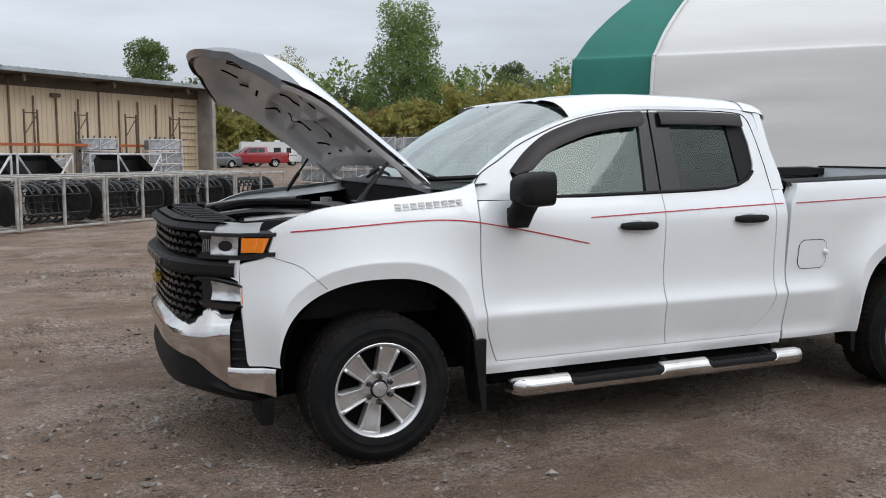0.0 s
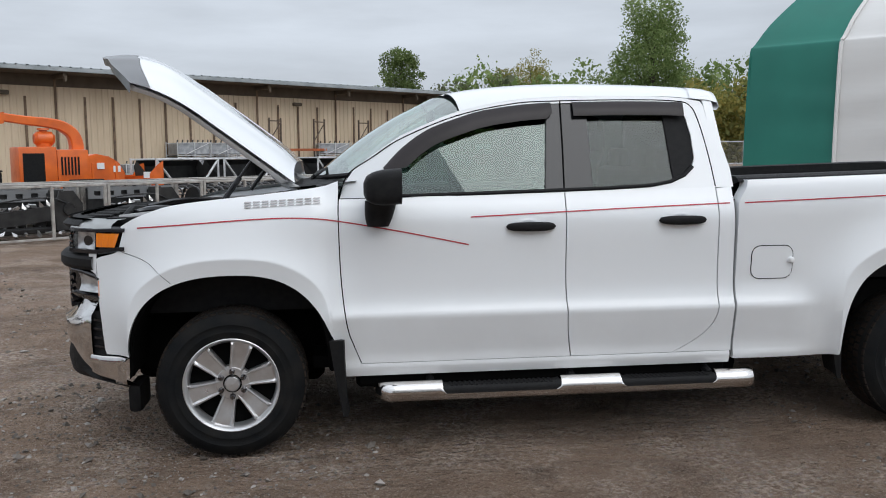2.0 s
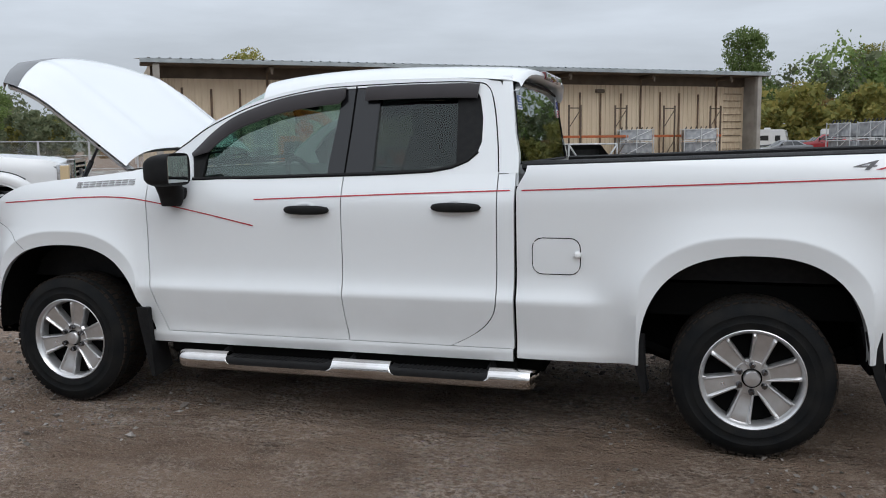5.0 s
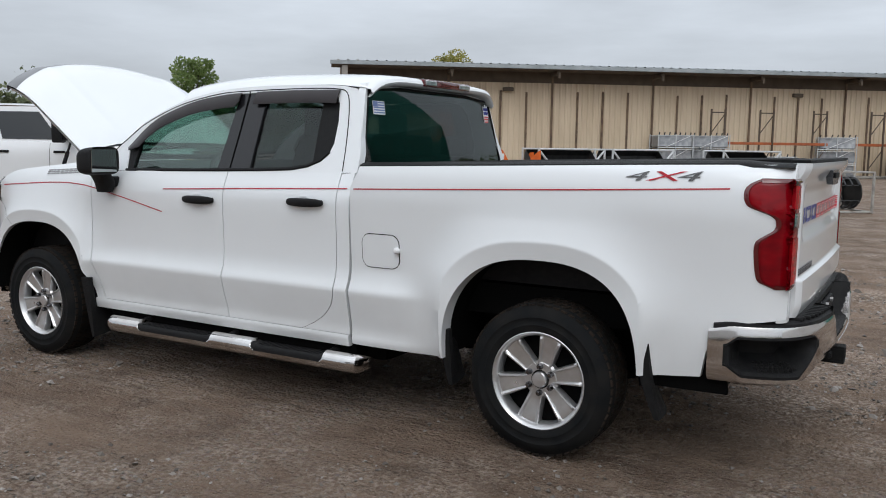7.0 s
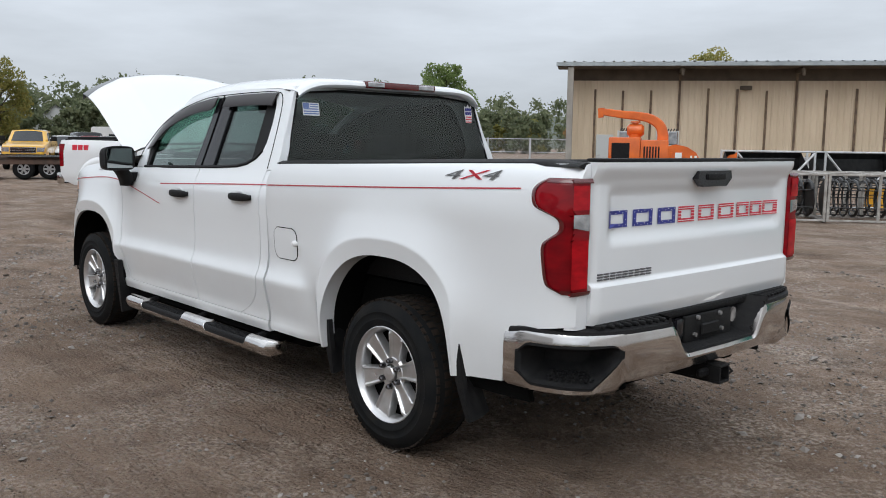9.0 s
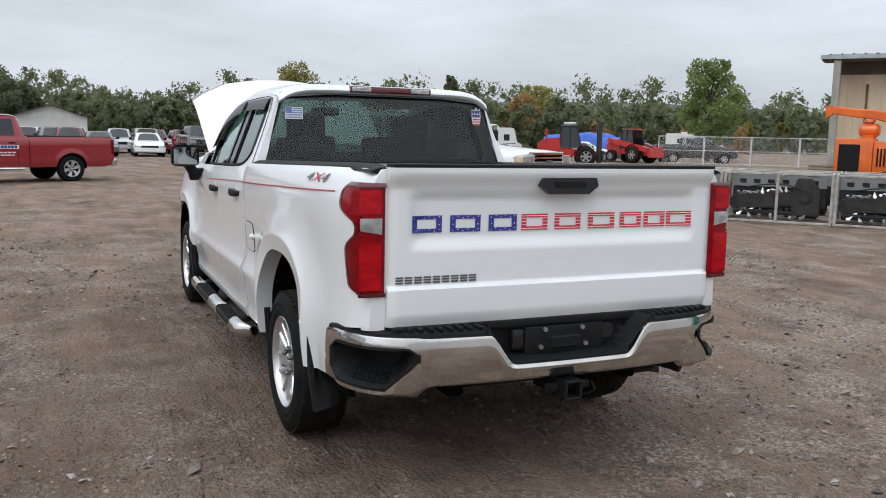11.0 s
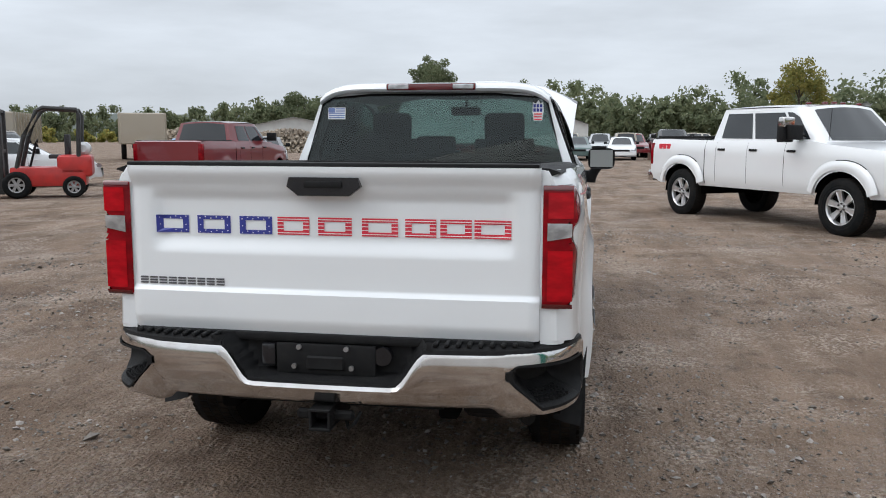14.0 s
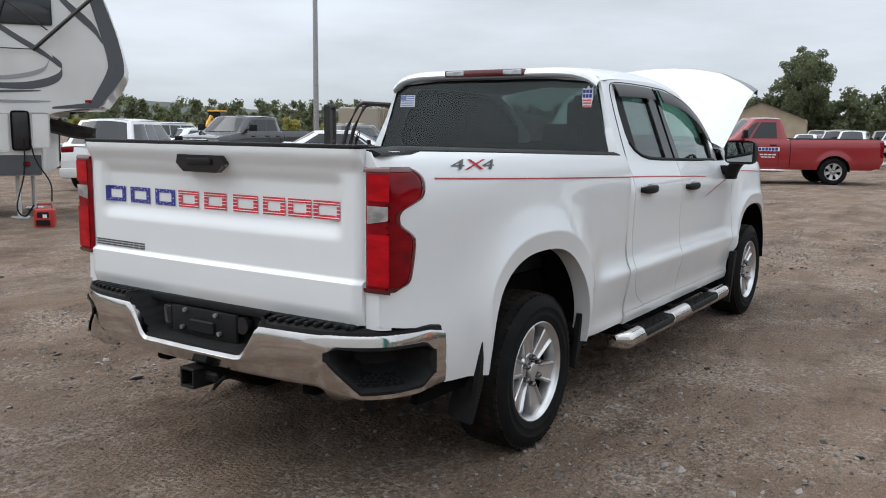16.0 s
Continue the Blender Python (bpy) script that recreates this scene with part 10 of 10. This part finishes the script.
# ---- puddles ----
WATER = bsdf("puddle_water", (0.10, 0.085, 0.07), 0.03, spec=0.6)
for x, y, rx, ry, a in ((-23.5, 24.5, 3.6, 1.3, 60), (-20.0, 21.0, 1.8, 0.6, 50)):
    bm = bmesh.new()
    pts = [(rx * math.cos(t) * (1 + 0.22 * math.sin(3 * t + 1) + 0.1 * math.sin(7 * t)), ry * math.sin(t) * (1 + 0.2 * math.sin(2 * t) + 0.1 * math.sin(5 * t))) for t in np.linspace(0, 2 * math.pi, 40, endpoint=False)]
    bm.faces.new([bm.verts.new((p[0], p[1], 0)) for p in pts])
    ob = part("puddle", bm, WATER, None, smooth=0)
    ob.matrix_world = pose(x, y, max(ground_z(x + dx, y + dy) for dx in (-0.3, 0, 0.3) for dy in (-0.2, 0, 0.2)) + 0.004, 0, 0, a)
    tagged(ob, "shallow muddy puddle on the dirt", "puddle", kind="structure")

# ---- rubble bank and far buildings ----
RUBBLE = varied("tan_rubble", (0.42, 0.35, 0.27), (0.24, 0.20, 0.16), 1.5, 0.9, rand=0.0)
rr = random.Random(8)
rv, rf_ = [], []
cube_f = ((0, 1, 3, 2), (4, 6, 7, 5), (0, 4, 5, 1), (2, 3, 7, 6), (0, 2, 6, 4), (1, 5, 7, 3))
for k in range(5200):
    u, v = rr.random(), rr.random() ** 1.3
    cx, cy = lerp(-57, -72, u), lerp(-33, -14.5, u)
    r = rr.uniform(0.07, 0.17)
    p = Vector((cx + rr.uniform(-2.2, 2.2) * (1 - v), cy + rr.uniform(-1.5, 1.5) * (1 - v), v * (1.75 + 0.3 * math.sin(u * 17)) - 0.05))
    q = Euler((rr.random() * 6, rr.random() * 6, rr.random() * 6)).to_matrix()
    i = len(rv)
    rv += [tuple(p + q @ Vector((a * r * rr.uniform(0.7, 1.1), b * r * 0.8, c * r * 0.6))) for a in (-1, 1) for b in (-1, 1) for c in (-1, 1)]
    rf_ += [tuple(i + j for j in f) for f in cube_f]
rme = bpy.data.meshes.new("rubble_bank")
rme.from_pydata(rv, [], rf_)
rme.materials.append(RUBBLE)
ob = new("rubble_bank", rme)
tagged(ob, "long bank of tan broken stone", "rubble", kind="stuff")


def far_house(m, L, D, H, ridge, wall, roof, label, door=True):
    ob = thing("far_building", m, label, "building", "far buildings")
    bm = bmesh.new()
    a = [(0, 0, 0), (L, 0, 0), (L, 0, H), (L / 2, 0, ridge), (0, 0, H)]
    fr = [bm.verts.new(p) for p in a]
    bk = [bm.verts.new((p[0], D, p[2])) for p in a]
    bm.faces.new(fr), bm.faces.new(bk)
    for i in (0, 1, 4):
        bm.faces.new((fr[i], fr[(i + 1) % 5], bk[(i + 1) % 5], bk[i]))
    part("wall", bm, wall, ob, smooth=0)
    bm = bmesh.new()
    for i, j in ((2, 3), (3, 4)):
        p, q = Vector(a[i]), Vector(a[j])
        bm.faces.new([bm.verts.new(c + Vector((0, o, 0.05))) for c, o in ((p, -0.4), (q, -0.4), (q, D + 0.4), (p, D + 0.4))])
    bmesh.ops.solidify(bm, geom=bm.faces[:], thickness=0.15)
    part("roof", bm, roof, ob, smooth=0)
    if door:
        for x in (L * 0.12, L * 0.45):
            bm = bmesh.new()
            box(bm, x, x + L * 0.25, -0.06, -0.02, 0.0, H * 0.75)
            part("shed_door", bm, VOID if x < L * 0.3 else SOFFIT, ob)
    return ob


TAN_WALL = varied("far_tan_wall", (0.40, 0.33, 0.24), (0.34, 0.28, 0.20), 1, 0.8)
GREY_ROOF = varied("far_grey_roof", (0.17, 0.165, 0.16), (0.12, 0.12, 0.12), 1, 0.8)
WHITE_WALL = varied("far_white_wall", (0.58, 0.58, 0.56), (0.5, 0.5, 0.49), 1, 0.8)
far_house(pose(-93.5, -26.0, 0, 0, 0, 100), 9.5, 22, 3.0, 4.9, TAN_WALL, GREY_ROOF, "tan metal building with low gable roof")
far_house(pose(-80, -34, 0, 0, 0, 108), 8.5, 18, 2.6, 3.4, WHITE_WALL, WHITE_WALL, "long low white building", False)
far_house(pose(-92, -5.5, 0, 0, 0, 95), 7, 12, 2.8, 4.0, WHITE_WALL, GREY_ROOF, "low white building with grey roof", False)
far_house(pose(-122, 37, 0, 0, 0, 70), 6, 9, 4.0, 6.3, WHITE_WALL, GREY_ROOF, "small white house among trees", False)

# ---- trees: tapered trunks with limbs and crowns of many small leaves ----
def leaf_material(name, c1, c2, c3, through_light=0.5):
    m = bsdf(name, c1, 0.6, spec=0.25)
    n, l, b = nodes_of(m)
    geo = n.new("ShaderNodeNewGeometry")
    rp = n.new("ShaderNodeValToRGB")
    rp.color_ramp.elements[0].color, rp.color_ramp.elements[1].color = (*c1, 1), (*c3, 1)
    e = rp.color_ramp.elements.new(0.55)
    e.color = (*c2, 1)
    l.new(geo.outputs["Random Per Island"], rp.inputs[0])
    info = n.new("ShaderNodeObjectInfo")
    hv = n.new("ShaderNodeHueSaturation")
    mr = n.new("ShaderNodeMapRange")
    mr.inputs["To Min"].default_value, mr.inputs["To Max"].default_value = 0.8, 1.15
    l.new(info.outputs["Random"], mr.inputs[0])
    l.new(mr.outputs[0], hv.inputs["Value"])
    l.new(rp.outputs[0], hv.inputs["Color"])
    l.new(hv.outputs[0], b.inputs["Base Color"])
    if through_light:
        tl = n.new("ShaderNodeBsdfTranslucent")
        l.new(hv.outputs[0], tl.inputs[0])
        mx = n.new("ShaderNodeMixShader")
        mx.inputs[0].default_value = through_light
        l.new(b.outputs[0], mx.inputs[1])
        l.new(tl.outputs[0], mx.inputs[2])
        l.new(mx.outputs[0], n["Material Output"].inputs[0])
    return m


# tones lifted, the dark ones greyed: distance haze is put into the leaf colour
LEAF_GREEN = leaf_material("green_leaves", (0.135, 0.195, 0.062), (0.190, 0.260, 0.088), (0.270, 0.335, 0.130))
LEAF_YELLOW = leaf_material("yellow_green_leaves", (0.217, 0.239, 0.080), (0.312, 0.290, 0.084), (0.392, 0.326, 0.099))
LEAF_ORANGE = leaf_material("autumn_leaves", (0.275, 0.181, 0.084), (0.348, 0.203, 0.087), (0.304, 0.246, 0.102))
LEAF_DARK = leaf_material("dark_leaves", (0.125, 0.150, 0.082), (0.165, 0.190, 0.105), (0.220, 0.235, 0.135))
BARK = varied("grey_brown_bark", (0.10, 0.082, 0.065), (0.055, 0.045, 0.037), 5, 0.9, bump=0.6, bump_scale=20)


def leaf_cloud(verts, rng, centre, rad, count, size, flat=1.0):
    """Adds count bent leaves in a ball round centre, each four corners."""
    g = np.random.RandomState(rng.randrange(1 << 30))
    d = g.normal(size=(count, 3))
    d *= (g.random_sample((count, 1)) ** 0.38) / np.linalg.norm(d, axis=1, keepdims=True)
    p = np.array(centre, float) + d * np.array((rad, rad, rad * flat))
    u = g.normal(size=(count, 3))
    u /= np.linalg.norm(u, axis=1, keepdims=True)
    v = np.cross(u, g.normal(size=(count, 3)))
    v /= np.linalg.norm(v, axis=1, keepdims=True)
    w = np.cross(u, v)
    sz = size * g.uniform(0.6, 1.3, (count, 1))
    quad = [p + sz * (a * u + b * v + 0.18 * (1 if a * b > 0 else -1) * w) for a, b in ((-1, -0.1), (-0.1, -0.62), (1, 0.1), (0.1, 0.62))]
    verts.append(np.stack(quad, 1).reshape(-1, 3))


def leaf_mesh(name, verts, leaf):
    co = np.concatenate(verts).astype(np.float32)
    n = len(co)
    me = bpy.data.meshes.new(name)
    me.vertices.add(n)
    me.vertices.foreach_set("co", co.ravel())
    me.loops.add(n)
    me.loops.foreach_set("vertex_index", np.arange(n, dtype=np.int32))
    me.polygons.add(n // 4)
    me.polygons.foreach_set("loop_start", np.arange(0, n, 4, dtype=np.int32))
    me.update(calc_edges=True)
    me.validate()
    me.materials.append(leaf)
    return me


def tree(m, height, spread, leaf, seed, label, lobes=14, leaves=230, size=0.34, low=0.22, tall=False, cone=False):
    leaves, size = int(leaves * 2.6), size * 0.55
    rng = random.Random(seed)
    ob = thing("tree", m, label, "tree", "trees behind the yard")
    bm = bmesh.new()
    top = height * (0.9 if cone or tall else 0.62)
    line = [(rng.uniform(-0.15, 0.15) * k / 4, rng.uniform(-0.15, 0.15) * k / 4, top * k / 5 - 0.3) for k in range(6)]
    r0 = height * 0.017 + 0.06
    tube(bm, line, [r0 * (1.25 - 0.2 * k) for k in range(6)], 8)
    verts = []
    for k in range(lobes):
        f = (k + 0.5) / lobes
        z = height * lerp(low, 0.93, f)
        if cone:
            w = spread * (1.02 - f) + 0.2
            rad = spread * (0.42 - 0.28 * f)
        elif tall:
            w = spread * (0.35 + 0.65 * math.sin(math.pi * min(1, 0.22 + 0.80 * f)))
            rad = spread * rng.uniform(0.34, 0.48)
        else:
            w = spread * math.sin(math.pi * (0.16 + 0.74 * f)) ** 0.8
            rad = spread * rng.uniform(0.30, 0.46)
        a = k * 2.4 + rng.uniform(-0.5, 0.5)
        rr_ = max(0, w - rad * 0.6) * rng.uniform(0.55, 1.0)
        c = (rr_ * math.cos(a), rr_ * math.sin(a), z)
        base = min(z * 0.72, top * 0.95)
        tube(bm, [(0, 0, base), (c[0] * 0.5, c[1] * 0.5, lerp(base, z, 0.6)), c], [r0 * 0.42, r0 * 0.25, r0 * 0.08], 5)
        leaf_cloud(verts, rng, c, rad, leaves, size, 0.75)
        for _ in range(3):
            d = Vector((rng.gauss(0, 1), rng.gauss(0, 1), rng.gauss(0, 0.7))).normalized() * rad * 0.95
            leaf_cloud(verts, rng, Vector(c) + d, rad * 0.42, leaves // 6, size, 0.8)
    part("trunk", bm, BARK, ob, "grey-brown trunk and limbs")
    cr = new("crown", leaf_mesh("crown", verts, leaf))
    cr.parent = ob
    return ob


tree(pose(52.0, 127.0, 0), 25.5, 8.6, LEAF_GREEN, 1, "tall green tree with a broad oval crown", 26, 300, 0.36, 0.16, True)
tree(pose(13.0, 141.0, 0), 19.5, 5.6, LEAF_GREEN, 2, "green poplar tree behind the shed", 18, 230, 0.36, 0.2, True)
tree(pose(39.0, 157.0, 0), 19.5, 6.8, LEAF_YELLOW, 3, "light green tree with thin leaves", 16, 150, 0.34, 0.25)
tree(pose(31.5, 146.0, 0), 17.0, 4.5, LEAF_YELLOW, 4, "light green tree with thin leaves", 14, 150, 0.34, 0.25)
tree(pose(72.0, 128.0, 0), 17.5, 5.0, LEAF_DARK, 5, "round dark green tree", 16, 240, 0.36, 0.3)
tree(pose(84.0, 118.0, 0), 15.5, 5.5, LEAF_ORANGE, 6, "autumn tree with brown and orange leaves", 16, 170, 0.34, 0.2)
tree(pose(-55.0, 104.0, 0), 15.2, 4.6, LEAF_YELLOW, 7, "light green tree behind the shed roof", 14, 200, 0.32, 0.2)
tree(pose(-114.0, -20.6, 0), 12.0, 4.3, LEAF_DARK, 8, "round dark green tree standing alone", 18, 300, 0.30, 0.24)
tree(pose(-115.0, -7.6, 0), 8.4, 4.0, LEAF_DARK, 9, "dark green tree at the yard's edge", 14, 220, 0.30, 0.15)
tree(pose(-74.0, 36.0, 0), 8.2, 3.2, LEAF_DARK, 10, "dark green conifer behind the yard", 18, 220, 0.24, 0.12, cone=True)
tree(pose(-91.0, 24.0, 0), 9.6, 3.6, LEAF_YELLOW, 11, "yellow and green autumn tree", 14, 160, 0.28, 0.25)
tree(pose(-49.0, 48.5, 0), 8.6, 3.0, LEAF_GREEN, 12, "young green tree by the fence", 14, 220, 0.22, 0.2)
tree(pose(-126.0, 77.0, 0), 11.0, 4.4, LEAF_YELLOW, 13, "light green tree behind the yard", 14, 160, 0.34, 0.2)
tree(pose(-105.0, 62.0, 0), 8.0, 3.8, LEAF_ORANGE, 14, "yellow autumn tree behind the yard", 12, 200, 0.34, 0.1)
tree(pose(-128.0, -45.5, 0), 8.2, 4.2, LEAF_DARK, 15, "dark green tree among far woods", 14, 200, 0.34, 0.1)

# the far woods: a long belt of mixed leaves
for idx, (leaf, a0, a1, d0, d1, h0, h1, count, seed) in enumerate(((LEAF_YELLOW, -64, -22, 112, 122, 8.5, 11.5, 84, 21), (LEAF_YELLOW, -22, -3, 108, 118, 5.5, 9.0, 44, 41), (LEAF_GREEN, -40, -8, 138, 150, 13.0, 17.5, 40, 42), (LEAF_ORANGE, -56, -8, 122, 136, 6.0, 9.5, 40, 22), (LEAF_DARK, -66, -5, 135, 155, 9.0, 15.0, 60, 23),
                                                          (LEAF_DARK, 18, 92, 150, 185, 8.0, 13.5, 100, 24), (LEAF_DARK, 40, 113, 125, 165, 5.0, 8.0, 120, 25), (LEAF_DARK, 55, 108, 116, 130, 4.0, 7.0, 70, 26), (LEAF_ORANGE, 34, 68, 118, 130, 2.6, 4.6, 6, 27), (LEAF_YELLOW, 10, 72, 145, 165, 4.0, 7.8, 30, 28),
                                                          (LEAF_DARK, 108, 172, 175, 215, 5.0, 8.5, 120, 29), (LEAF_YELLOW, 112, 165, 160, 180, 1.8, 3.0, 30, 43), (LEAF_DARK, 170, 296, 120, 160, 6.0, 10.0, 90, 44))):
    rng = random.Random(seed)
    verts = []
    for k in range(count):
        a = radians(90 + lerp(a0, a1, (k + rng.random()) / count))
        d = rng.uniform(d0, d1)
        h = rng.uniform(h0, h1)
        c = Vector((2 + d * math.cos(a), d * math.sin(a), 0))
        w = max(2.0, h * rng.uniform(0.36, 0.5))
        for j in range(7):
            o = Vector((rng.uniform(-w, w) * 0.6, rng.uniform(-w, w) * 0.6, h * (0.12 + 0.76 * j / 6)))
            rad = w * rng.uniform(0.4, 0.62) * (1 - 0.15 * j / 6)
            leaf_cloud(verts, rng, c + o, rad, 66, 0.29, 0.85)
            leaf_cloud(verts, rng, c + o, rad * 0.66, 20, 0.62, 0.85)
    me = leaf_mesh("far_woods", verts, leaf)
    tagged(new("far_woods", me), ("dense belt of green autumn woods", "belt of yellow-green shrubs", "belt of orange autumn shrubs")[0 if leaf in (LEAF_DARK, LEAF_GREEN) else 1 if leaf is LEAF_YELLOW else 2], "woods", kind="stuff")
# low wooded ridge on the horizon
RIDGE = varied("far_wooded_ridge", (0.125, 0.145, 0.130), (0.165, 0.180, 0.155), 0.05, 0.9)
bm = bmesh.new()
rows = []
for k in range(241):
    a = radians(k * 1.5)
    h = 13 + 7 * math.sin(a * 3 + 1) + 4 * math.sin(a * 7 + 2) + 1.6 * noise.noise((math.cos(a) * 30, math.sin(a) * 30, 0))
    rows.append([bm.verts.new((430 * math.cos(a), 430 * math.sin(a), -2)), bm.verts.new((445 * math.cos(a), 445 * math.sin(a), max(4, h)))])
for p, q in zip(rows, rows[1:]):
    bm.faces.new((p[0], q[0], q[1], p[1]))
ob = part("backdrop", bm, RIDGE, None)
tagged(ob, "low wooded ridge on the horizon", "ridge", kind="structure")

# ---- loose stones on the dirt near the truck ----
STONE = leaf_material("pale_gravel", (0.10, 0.085, 0.072), (0.19, 0.165, 0.145), (0.40, 0.37, 0.34), 0)
rng = random.Random(3)
verts, faces = [], []
base = [(1, 0, 0), (0, 1, 0), (-1, 0, 0), (0, -1, 0), (0, 0, 0.8), (0, 0, -0.6)]
tri_f = [(0, 1, 4), (1, 2, 4), (2, 3, 4), (3, 0, 4), (1, 0, 5), (2, 1, 5), (3, 2, 5), (0, 3, 5)]
count = 0
while count < 44000:
    x, y = rng.uniform(-7, 11), rng.uniform(-6.0, 7)
    if noise.noise((x * 0.55, y * 0.55, 2.2)) + 0.6 * noise.noise((x * 2.1, y * 2.1, 1.0)) + rng.uniform(-0.35, 0.35) < 0.16:
        continue
    s = 0.0058 * math.exp(rng.gauss(0.15, 0.55))
    q = Euler((rng.random() * 0.6, rng.random() * 0.6, rng.random() * 6.3)).to_matrix()
    p = Vector((x, y, ground_z(x, y) + s * 0.2))
    i = len(verts)
    k1, k2 = rng.uniform(0.7, 1.5), rng.uniform(0.5, 1.0)
    verts += [tuple(p + q @ Vector((b[0] * s * k1, b[1] * s, b[2] * s * k2))) for b in base]
    faces += [tuple(i + j for j in f) for f in tri_f]
    count += 1
me = bpy.data.meshes.new("loose_gravel")
me.from_pydata(verts, [], faces)
me.materials.append(STONE)
tagged(new("loose_gravel", me), "small pale stones strewn over the dirt", "gravel", kind="stuff")
